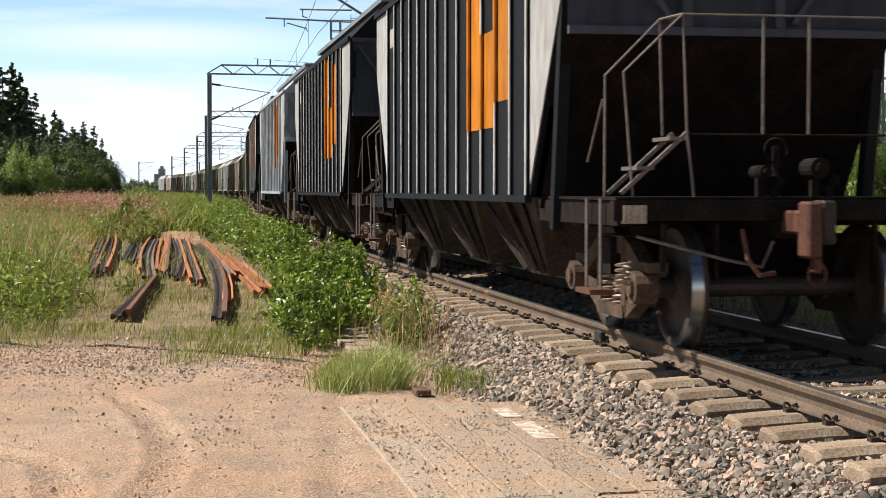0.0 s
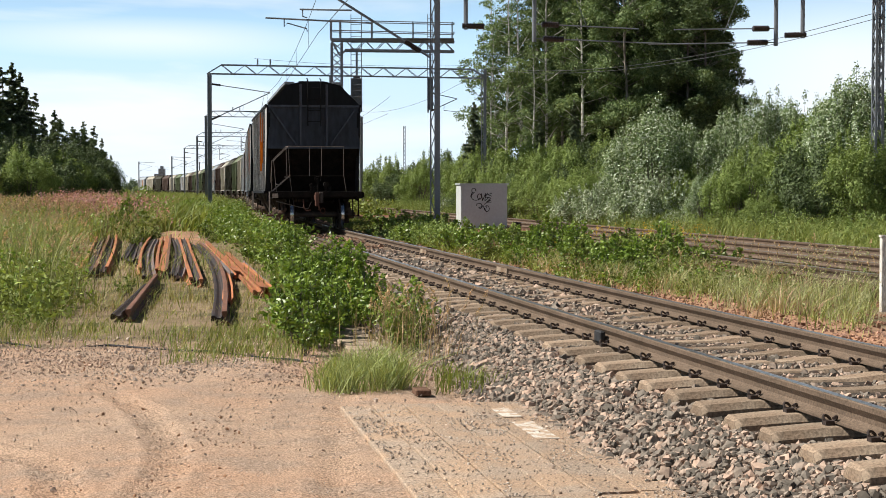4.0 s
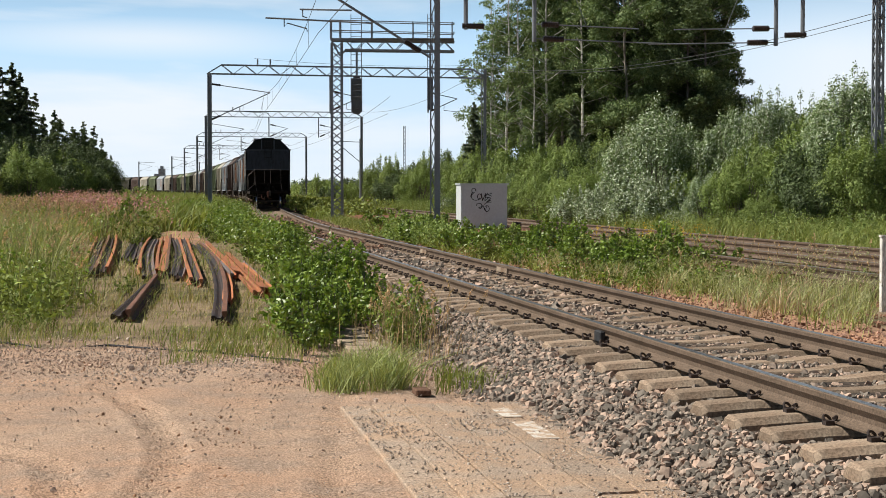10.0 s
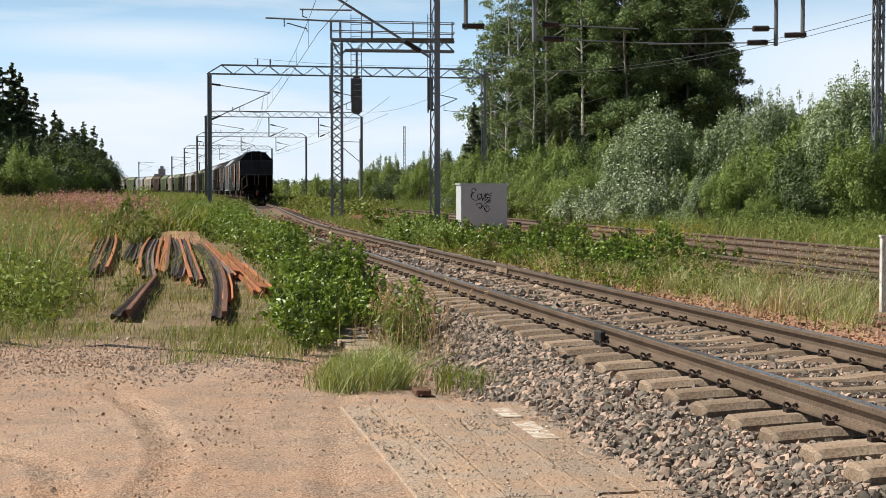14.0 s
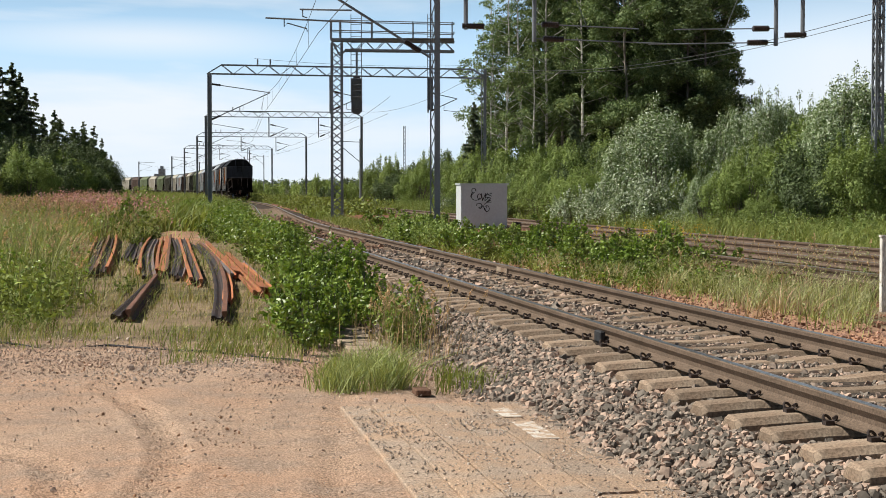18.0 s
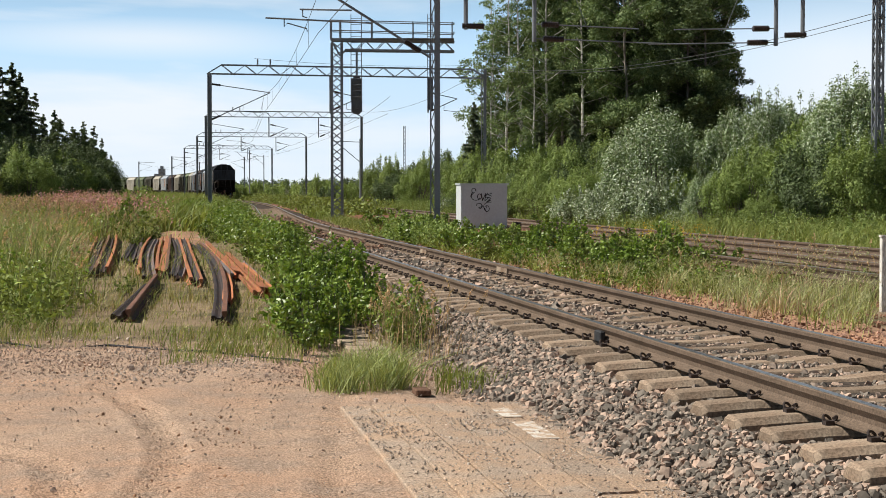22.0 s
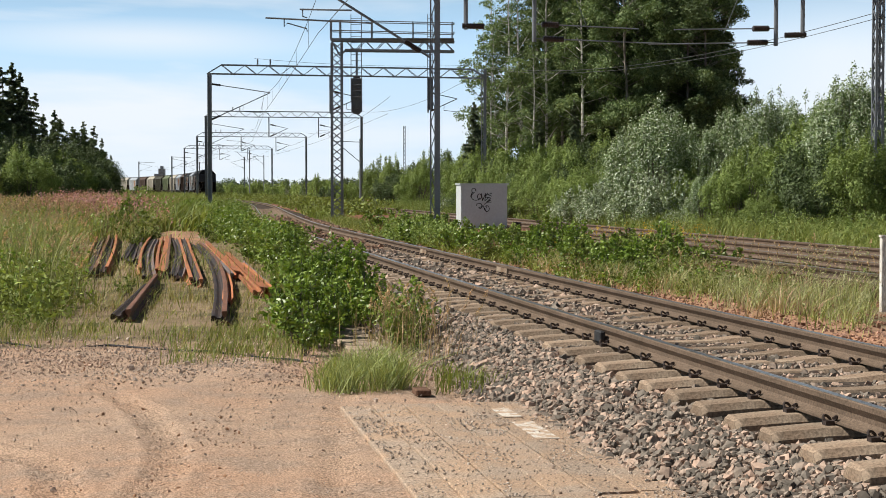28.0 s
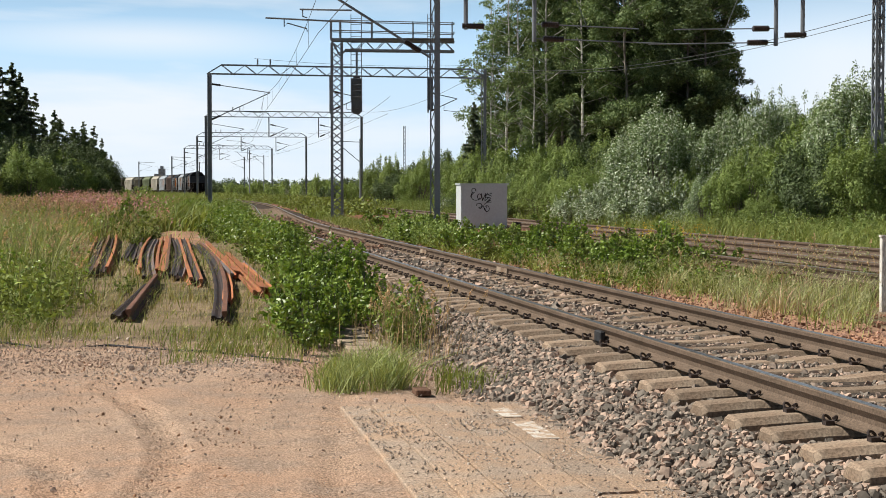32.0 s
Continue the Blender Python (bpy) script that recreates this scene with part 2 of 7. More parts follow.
# ---- ground ----
def ground_material():
    """Dirt lot, dry verge and green turf in one sheet, by its real patches."""
    m = bpy.data.materials.new("ground_soil")
    m.use_nodes = True
    nt = m.node_tree
    b = nt.nodes["Principled BSDF"]
    b.inputs["Roughness"].default_value = 0.95
    b.inputs["Specular IOR Level"].default_value = 0.1
    lk = nt.links.new
    geo = nt.nodes.new("ShaderNodeNewGeometry")

    def noise_node(scale, detail=5.0, rough=0.5, vec=None):
        n = nt.nodes.new("ShaderNodeTexNoise")
        n.inputs["Scale"].default_value, n.inputs["Detail"].default_value, n.inputs["Roughness"].default_value = scale, detail, rough
        lk(vec or geo.outputs["Position"], n.inputs["Vector"])
        return n.outputs["Fac"]

    def ramp(src, p0, c0, p1, c1):
        r = nt.nodes.new("ShaderNodeValToRGB")
        r.color_ramp.elements[0].position, r.color_ramp.elements[0].color = p0, (*c0, 1)
        r.color_ramp.elements[1].position, r.color_ramp.elements[1].color = p1, (*c1, 1)
        lk(src, r.inputs["Fac"])
        return r.outputs["Color"]

    def mix(fac, a, c, kind="MIX"):
        n = nt.nodes.new("ShaderNodeMixRGB")
        n.blend_type = kind
        for s, v in (("Fac", fac), ("Color1", a), ("Color2", c)):
            if isinstance(v, (int, float)):
                n.inputs[s].default_value = v
            else:
                lk(v, n.inputs[s])
        return n.outputs["Color"]

    coarse, mid, grit, pebble = noise_node(0.35), noise_node(2.2), noise_node(22, 4, 0.65), noise_node(70, 3, 0.7)
    sand = ramp(coarse, 0.38, (0.545, 0.365, 0.255), 0.62, (0.55, 0.405, 0.30))
    grey = ramp(grit, 0.36, (0.33, 0.245, 0.185), 0.66, (0.55, 0.425, 0.335))
    patch = ramp(mid, 0.44, (0, 0, 0), 0.64, (0.9, 0.9, 0.9))
    dirt = mix(patch, sand, grey)
    speck = ramp(pebble, 0.38, (0.50, 0.48, 0.46), 0.58, (1.16, 1.14, 1.12))
    dirt = mix(1.0, dirt, speck, "MULTIPLY")
    turf = ramp(noise_node(1.3), 0.36, (0.115, 0.105, 0.052), 0.60, (0.29, 0.215, 0.14))
    sep = nt.nodes.new("ShaderNodeSeparateXYZ")
    lk(geo.outputs["Position"], sep.inputs[0])
    edge = nt.nodes.new("ShaderNodeMath")
    edge.operation = "MULTIPLY_ADD"
    lk(mid, edge.inputs[0])
    edge.inputs[1].default_value = 3.0
    lk(sep.outputs["Y"], edge.inputs[2])
    line = nt.nodes.new("ShaderNodeMapRange")
    line.inputs["From Min"].default_value, line.inputs["From Max"].default_value = 18.0, 19.6
    lk(edge.outputs[0], line.inputs["Value"])
    lk(mix(line.outputs["Result"], dirt, turf), b.inputs["Base Color"])
    bp = nt.nodes.new("ShaderNodeBump")
    bp.inputs["Strength"].default_value, bp.inputs["Distance"].default_value = 0.8, 0.03
    hsum = nt.nodes.new("ShaderNodeMath")
    hsum.operation = "ADD"
    lk(grit, hsum.inputs[0])
    lk(pebble, hsum.inputs[1])
    lk(hsum.outputs[0], bp.inputs["Height"])
    lk(bp.outputs["Normal"], b.inputs["Normal"])
    return m


M_GROUND = ground_material()


def rut(x, y):
    """Wheel ruts and soft heaps in the dirt lot, in metres."""
    z = 0.0
    if 4 < y < 18 and x < 1.2:
        w = min(1.0, (18 - y) / 3)
        z += 0.025 * w * noise.noise((x * 0.9, y * 0.35, 0.3)) + 0.012 * w * noise.noise((x * 3.1, y * 1.4, 1.7)) + 0.004 * w * noise.noise((x * 9, y * 7, 2.7)) + 0.002 * w * noise.noise((x * 21, y * 17, 5.1))
        for ry, rx, wide in (((8.0, 8.7, 9.6, 10.7, 12.0, 13.4), (-1.70, -1.65, -1.69, -1.91, -2.33, -2.95), 0.13),
                             ((8.0, 8.7, 9.6, 10.2, 10.8), (-2.12, -2.15, -2.40, -2.90, -3.7), 0.14),
                             ((8.0, 10.0, 12.0, 14.0), (-0.55, -0.7, -0.8, -0.85), 0.12)):
            d = (x - float(np.interp(y, ry, rx))) / wide
            fade = w * (1.0 if y < ry[-1] else math.exp(-((y - ry[-1]) / 0.5) ** 2))
            if abs(d) < 3:
                z -= fade * (0.017 * math.exp(-d ** 4) - 0.010 * math.exp(-(abs(d) - 1.35) ** 2 * 6))
                if abs(d) < 1:
                    z += 0.009 * fade * math.sin(2 * math.pi * (y + abs(x - float(np.interp(y, ry, rx))) * 0.8) / 0.115)
    return z


def build_ground():
    xs = np.unique(np.concatenate([np.linspace(-3000, -200, 12), np.linspace(-200, -20, 46), np.linspace(-20, -6, 36), np.linspace(-6, -3.2, 40), np.linspace(-3.2, -1.2, 64), np.linspace(-1.2, 4, 66),
                                   np.linspace(4, 40, 60), np.linspace(40, 200, 30), np.linspace(200, 3000, 12)]))
    ys = np.unique(np.concatenate([np.linspace(-400, 0, 10), np.linspace(0, 6, 10), np.linspace(6, 8.4, 20), np.linspace(8.4, 12.6, 120), np.linspace(12.6, 20, 70), np.linspace(20, 60, 70), np.linspace(60, 200, 50), np.linspace(200, 4000, 24)]))
    X, Y = np.meshgrid(xs, ys)
    Z = ground_z(X, Y)
    q = np.abs(X - main_x(Y))
    Z = np.where((q < 2.6) & (Y < 300), np.minimum(Z, -0.50), Z)
    verts = np.stack([X, Y, Z], -1).reshape(-1, 3)
    for v in verts:
        if v[1] < 18 and v[1] > 4 and -6 < v[0] < 1.2:
            v[2] += rut(v[0], v[1])
        elif 18 <= v[1] < 120:
            v[2] += 0.05 * noise.noise((v[0] * 0.4, v[1] * 0.3, 0))
    n, mrow = len(xs), len(ys)
    faces = [(j * n + i, j * n + i + 1, (j + 1) * n + i + 1, (j + 1) * n + i) for j in range(mrow - 1) for i in range(n - 1)]
    return tagged(mesh_object("ground", verts, faces, M_GROUND, smooth=True), "sandy dirt lot giving way to rough green turf", "ground", kind="structure")


build_ground()

# ---- tracks ----
GAUGE = 1.596
RAIL_H = 0.159
HEAD, FOOT, WEB = 0.036, 0.070, 0.009
RAIL_PROFILE = [(-FOOT, -RAIL_H), (FOOT, -RAIL_H), (FOOT, -RAIL_H + 0.011), (WEB + 0.012, -RAIL_H + 0.030), (WEB, -RAIL_H + 0.045), (WEB, -0.082), (HEAD, -0.040),
                (HEAD, -0.010), (HEAD - 0.008, -0.002), (-HEAD + 0.008, -0.002), (-HEAD, -0.010), (-HEAD, -0.040), (-WEB, -0.082), (-WEB, -RAIL_H + 0.045), (-WEB - 0.012, -RAIL_H + 0.030), (-FOOT, -RAIL_H + 0.011)]
TOP_PROFILE = [(-0.027, -0.004), (0.027, -0.004), (0.027, 0.0), (-0.027, 0.0)]


def sleeper_mesh(mat):
    """A concrete sleeper 2.6 m long, waisted in the middle, with chamfered top edges."""
    bm = bmesh.new()
    st = [(-1.30, 0.125, 0.085, -0.215), (-1.27, 0.14, 0.10, -0.195), (-0.95, 0.145, 0.105, -0.176), (-0.62, 0.145, 0.105, -0.172), (-0.30, 0.12, 0.085, -0.205),
          (0.30, 0.12, 0.085, -0.205), (0.62, 0.145, 0.105, -0.172), (0.95, 0.145, 0.105, -0.176), (1.27, 0.14, 0.10, -0.195), (1.30, 0.125, 0.085, -0.215)]
    rings = [[bm.verts.new(p) for p in ((x, -w, -0.38), (x, -w, z - 0.045), (x, -t, z), (x, t, z), (x, w, z - 0.045), (x, w, -0.38))] for x, w, t, z in st]
    for a, b in zip(rings, rings[1:]):
        for i in range(5):
            bm.faces.new((a[i], b[i], b[i + 1], a[i + 1]))
    bm.faces.new(rings[0])
    bm.faces.new(rings[-1][::-1])
    bmesh.ops.recalc_face_normals(bm, faces=bm.faces)
    me = bpy.data.meshes.new("sleeper")
    bm.to_mesh(me)
    bm.free()
    me.materials.append(mat)
    return me


def clip_mesh():
    """A bent spring clip and its shoulder, beside a rail's foot."""
    bm = bmesh.new()
    pts = []
    for i in range(13):
        a = i / 12 * 2 * math.pi * 1.2
        pts.append((0.034 * math.sin(a) + 0.004, -0.055 + 0.11 * i / 12, -0.138 + 0.020 * math.sin(a * 1.3 + 0.5)))
    tube(bm, pts, 0.0095, 5)
    box(bm, -0.03, 0.03, -0.03, 0.03, -0.18, -0.148)
    me = bpy.data.meshes.new("rail_clip")
    bm.to_mesh(me)
    bm.free()
    me.materials.append(M_CLIP)
    return me


def build_track(name, place, s0, s1, phase, pieces, label, wood=None):
    """Ballast bed, two rails and their sleepers; place(s, off) gives x, y and turn."""
    track = thing(name, label, "railway track", kind="structure")
    ss = np.arange(s0, s1, 2.0)
    for side in (-1, 1):
        path = [(*place(s, side * GAUGE / 2)[:2], 0.0, place(s)[2]) for s in ss]
        rail = sweep("rail", path, RAIL_PROFILE, M_RAILSIDE, track)
        sweep("running_surface", path, TOP_PROFILE, M_RAILTOP, rail, smooth=False)["label"] = "polished steel running surface"
    n = 0
    rest = bmesh.new()
    sl, cl = sleeper_mesh(wood or M_CONCRETE), clip_mesh()
    s = phase
    while s < min(s1, phase + 115):
        x, y, a = place(s)
        m = Matrix.Translation((x, y, 0)) @ Matrix.Rotation(a, 4, "Z")
        if n < pieces:
            ob = new("sleeper", sl)
            ob.parent = track
            ob.matrix_basis = m @ pose(0, 0, random.uniform(-0.006, 0.004), 0, 0, random.uniform(-0.6, 0.6))
            if n < 62:
                for off, fl in ((-GAUGE / 2 - 0.095, 1), (-GAUGE / 2 + 0.095, -1), (GAUGE / 2 - 0.095, 1), (GAUGE / 2 + 0.095, -1)):
                    c = new("rail_clip", cl)
                    c.parent = ob
                    c.matrix_basis = Matrix.Translation((off, 0, 0)) @ Matrix.Diagonal((fl, 1, 1, 1))
        else:
            rest.from_mesh(sl)
            rest.verts.ensure_lookup_table()
            for v in rest.verts[-60:]:
                v.co = m @ v.co
        n += 1
        s += 0.61
    if len(rest.verts):
        ob = part("sleepers", rest, wood or M_CONCRETE, track)
        ob["kind"] = "stuff"
    else:
        rest.free()
    return track


def side_place(off0):
    def place(s, off=0.0):
        a = math.atan(0.178)
        y = 12.6 + s * math.cos(a)
        return side_x(y, off0) + off * math.cos(a), y + off * math.sin(a), a
    return place


SLEEPER_PHASE = -6.1
build_track("main_track", on_line, -40, 480, SLEEPER_PHASE, 190, "rusty-sided railway track on concrete sleepers in grey ballast")
build_track("side_track", side_place(0.0), 0, 190, 2.0, 0, "rusty side track on sleepers in reddish ballast", M_TIE)
build_track("side_track", side_place(-3.05), -6, 37, 2.0, 0, "rusty side track half hidden by tall grass", M_TIE)


BED_O = (-2.55, -2.20, -1.62, -1.36, -1.05, -0.7, 0.7, 1.05, 1.36, 1.70, 2.5, 2.8)
BED_LOW = (-0.62, -0.48, -0.315, -0.285, -0.26, -0.222, -0.222, -0.235, -0.25, -0.28, -0.48, -0.62)
BED_FULL = (-0.62, -0.47, -0.29, -0.245, -0.230, -0.214, -0.214, -0.226, -0.24, -0.28, -0.48, -0.62)


def bed_height(o, s):
    """The ballast's profile: washed out round the sleeper ends near the old crossing, full farther on."""
    f = np.clip((s + 0.5) / 4.5, 0, 1)
    return np.interp(o, BED_O, BED_LOW) * (1 - f) + np.interp(o, BED_O, BED_FULL) * f


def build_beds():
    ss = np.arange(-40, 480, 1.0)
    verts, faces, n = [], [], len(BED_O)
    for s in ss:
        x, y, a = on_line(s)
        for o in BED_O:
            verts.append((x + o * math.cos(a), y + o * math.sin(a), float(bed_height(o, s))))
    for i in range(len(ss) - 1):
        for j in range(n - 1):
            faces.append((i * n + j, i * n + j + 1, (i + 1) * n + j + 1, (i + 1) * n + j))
    tagged(mesh_object("ballast_bed", verts, faces, M_SHADEBED), "ballast bed coloured dark for the shade between its stones", "ballast", kind="structure")
    prof = [(-4.9, -0.62), (-4.4, -0.33), (-3.0, -0.24), (1.6, -0.24), (2.6, -0.33), (3.2, -0.62)]
    pl = side_place(0.0)
    path = [(*pl(s)[:2], 0.0, pl(s)[2]) for s in np.arange(-6, 190, 2.0)]
    tagged(sweep("ballast_bed", path, prof, M_REDBED), "reddish-brown ballast under the side tracks", "ballast", kind="structure")


build_beds()


# ---- the goods train ----
def paint(name, col, dirt=(0.06, 0.05, 0.042), rough=0.72, spec=0.12):
    return material(name, col, rough, 0.0, col2=tuple(c * 0.75 + d * 0.25 for c, d in zip(col, dirt)), scale=0.9, fine=7, stretch=(1, 1, 0.35), bump=0.06, fine_amount=0.22, spec=spec)


P_DARK = paint("dark_grey_paint", (0.0095, 0.0112, 0.014), (0.018, 0.016, 0.014), 0.65, 0.10)
P_SLATE = paint("slate_grey_paint", (0.062, 0.072, 0.094), (0.03, 0.027, 0.024), 0.65, 0.2)
P_GREY = paint("light_grey_paint", (0.34, 0.38, 0.42))
P_BROWN = paint("red_brown_paint", (0.085, 0.06, 0.05))
P_GREEN = paint("faded_green_paint", (0.14, 0.17, 0.10))
P_CREAM = paint("faded_cream_paint", (0.40, 0.38, 0.32))
P_OLIVE = paint("olive_paint", (0.055, 0.055, 0.04))
P_ORANGE = paint("orange_paint", (0.44, 0.155, 0.012))
P_PALE = paint("pale_edge_paint", (0.60, 0.60, 0.59))
P_GUSSET = paint("grey_gusset_paint", (0.36, 0.36, 0.355))
# grime taken near black: the shade under the wagons is in this colour
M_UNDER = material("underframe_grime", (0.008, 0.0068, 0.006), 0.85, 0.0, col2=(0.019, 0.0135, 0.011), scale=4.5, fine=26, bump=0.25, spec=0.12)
M_BOGIE = material("dusty_rusty_bogie", (0.045, 0.032, 0.025), 0.8, 0.1, col2=(0.12, 0.078, 0.056), scale=3.5, fine=24, bump=0.3, spec=0.2)
M_HOPPER = material("grimy_hopper_steel", (0.022, 0.018, 0.016), 0.75, 0.1, col2=(0.055, 0.042, 0.034), scale=2.5, fine=20, bump=0.2, spec=0.2)
M_WHEEL = material("wheel_steel", (0.055, 0.042, 0.035), 0.6, 0.4, col2=(0.03, 0.024, 0.021), scale=3, bump=0.05)
M_TREAD = material("polished_wheel_tread", (0.5, 0.5, 0.5), 0.22, 0.95, scale=3, bump=0.0, fine_amount=0.1)
M_RAILING = material("worn_grey_railing", (0.17, 0.15, 0.135), 0.6, 0.2, col2=(0.13, 0.10, 0.085), scale=5, bump=0.1)
M_SPRING = material("spring_steel", (0.34, 0.27, 0.22), 0.5, 0.5, scale=3, bump=0.05)
M_RUSTPAINT = material("rust_red_coupler", (0.12, 0.05, 0.033), 0.7, 0.2, scale=4, bump=0.15)
M_WHITE = paint("white_marking", (0.7, 0.7, 0.68))

HALF_W, SILL, SHOULDER, ROOF = 1.50, 1.19, 3.95, 4.70
PITCH, PIVOT, FRAME_END, WALL_END, TOP_END = 15.0, 5.75, 7.1, 4.50, 5.75


def bogie(parent, x, far=False):
    """A three-piece goods bogie: side frames, springs, axle boxes and two wheelsets."""
    bg = new("bogie")
    bg.empty_display_size = 0.2
    bg.parent = parent
    bg.matrix_basis = pose(x, 0, 0)
    for side in (-1, 1):
        bm = bmesh.new()
        y = side * 1.02
        beam(bm, (-0.95, y, 0.52), (-0.35, y, 0.80), 0.13, 0.15)
        beam(bm, (0.95, y, 0.52), (0.35, y, 0.80), 0.13, 0.15)
        beam(bm, (-0.38, y, 0.80), (0.38, y, 0.80), 0.15, 0.15)
        beam(bm, (-0.92, y, 0.48), (-0.36, y, 0.24), 0.12, 0.12)
        beam(bm, (0.92, y, 0.48), (0.36, y, 0.24), 0.12, 0.12)
        beam(bm, (-0.38, y, 0.24), (0.38, y, 0.24), 0.16, 0.11)
        for k in (-1, 1):
            box(bm, k * 0.36 - 0.06, k * 0.36 + 0.06, y - 0.07, y + 0.07, 0.24, 0.80)
        part("side_frame", bm, M_BOGIE, bg)
        for k in () if far else (-1, 1):
            bm = bmesh.new()
            beam(bm, (k * 0.925, y - side * 0.02, 0.48), (k * 0.925, y + side * 0.17, 0.48), 0.27, n=12)
            beam(bm, (k * 0.925, y + side * 0.165, 0.48), (k * 0.925, y + side * 0.20, 0.48), 0.15, n=12)
            box(bm, k * 0.925 - 0.17, k * 0.925 + 0.17, y - 0.08, y + 0.08, 0.60, 0.68)
            part("axle_box", bm, M_BOGIE, bg)
        for k in () if far else (-0.16, 0.16):
            bm = bmesh.new()
            pts = [(k + 0.085 * math.cos(t * 0.7), y + 0.085 * math.sin(t * 0.7), 0.29 + 0.26 * t / 44) for t in range(45)]
            tube(bm, pts, 0.016, 4)
            part("coil_spring", bm, M_SPRING, bg)
    bm = bmesh.new()
    box(bm, -0.20, 0.20, -1.15, 1.15, 0.55, 0.86)
    beam(bm, (0, 0, 0.8), (0, 0, 1.0), 0.5, n=12)
    part("bolster", bm, M_UNDER, bg)
    bm = bmesh.new()
    for k in (-0.38, 0.38):
        beam(bm, (k, -0.85, 0.42), (k, 0.85, 0.42), 0.09)
    for k in (-1, 1):
        for side in (-1, 1):
            box(bm, k * 0.42 - 0.04, k * 0.42 + 0.04, side * 0.80 - 0.06, side * 0.80 + 0.06, 0.32, 0.62)
    part("brake_rigging", bm, M_UNDER, bg)
    return bg


WHEEL_CACHE = {}


def lathe(bm, prof, n=28):
    rings = [[bm.verts.new((r * math.cos(2 * math.pi * i / n), y, r * math.sin(2 * math.pi * i / n))) for i in range(n)] for y, r in prof]
    for a, b in zip(rings, rings[1:]):
        for i in range(n):
            j = (i + 1) % n
            bm.faces.new((a[i], a[j], b[j], b[i]))


def wheelset(bg, x):
    ws = new("wheelset")
    ws.empty_display_size = 0.2
    ws.parent = bg
    ws.matrix_basis = pose(x, 0, 0.478)
    if not WHEEL_CACHE:
        bm = bmesh.new()
        beam(bm, (0, -1.05, 0), (0, 1.05, 0), 0.165, n=12)
        axle = bpy.data.meshes.new("axle")
        bm.to_mesh(axle)
        axle.materials.append(M_WHEEL)
        WHEEL_CACHE["axle"] = axle
        for side in (-1, 1):
            bm = bmesh.new()
            s = side
            lathe(bm, [(s * 0.68, 0.10), (s * 0.70, 0.12), (s * 0.755, 0.30), (s * 0.735, 0.40), (s * 0.72, 0.41), (s * 0.72, 0.506), (s * 0.74, 0.508), (s * 0.752, 0.482)])
            lathe(bm, [(s * 0.848, 0.476), (s * 0.85, 0.40), (s * 0.82, 0.395), (s * 0.80, 0.30), (s * 0.83, 0.14), (s * 0.86, 0.13), (s * 0.86, 0.08)])
            me = bpy.data.meshes.new("wheel")
            bm.to_mesh(me)
            me.materials.append(M_WHEEL)
            bm2 = bmesh.new()
            lathe(bm2, [(s * 0.752, 0.482), (s * 0.79, 0.479), (s * 0.848, 0.476)])
            tr = bpy.data.meshes.new("tread")
            bm2.to_mesh(tr)
            tr.materials.append(M_TREAD)
            for q in (me, tr):
                q.polygons.foreach_set("use_smooth", [True] * len(q.polygons))
            WHEEL_CACHE[side] = (me, tr)
    a = new("axle", WHEEL_CACHE["axle"])
    a.parent = ws
    for side in (-1, 1):
        for me in WHEEL_CACHE[side]:
            o = new(me.name.split(".")[0], me)
            o.parent = ws
    return ws


def outline(grow=0.0):
    """Cross-section of the hopper body, from the left sill over the roof."""
    w = HALF_W + grow
    return [(-w, SILL), (-w, SHOULDER), (-w + 0.05, SHOULDER + 0.05), (-0.86, ROOF - 0.10 + grow), (-0.38, ROOF + 0.02 + grow), (0.38, ROOF + 0.02 + grow),
            (0.86, ROOF - 0.10 + grow), (w - 0.05, SHOULDER + 0.05), (w, SHOULDER), (w, SILL)]


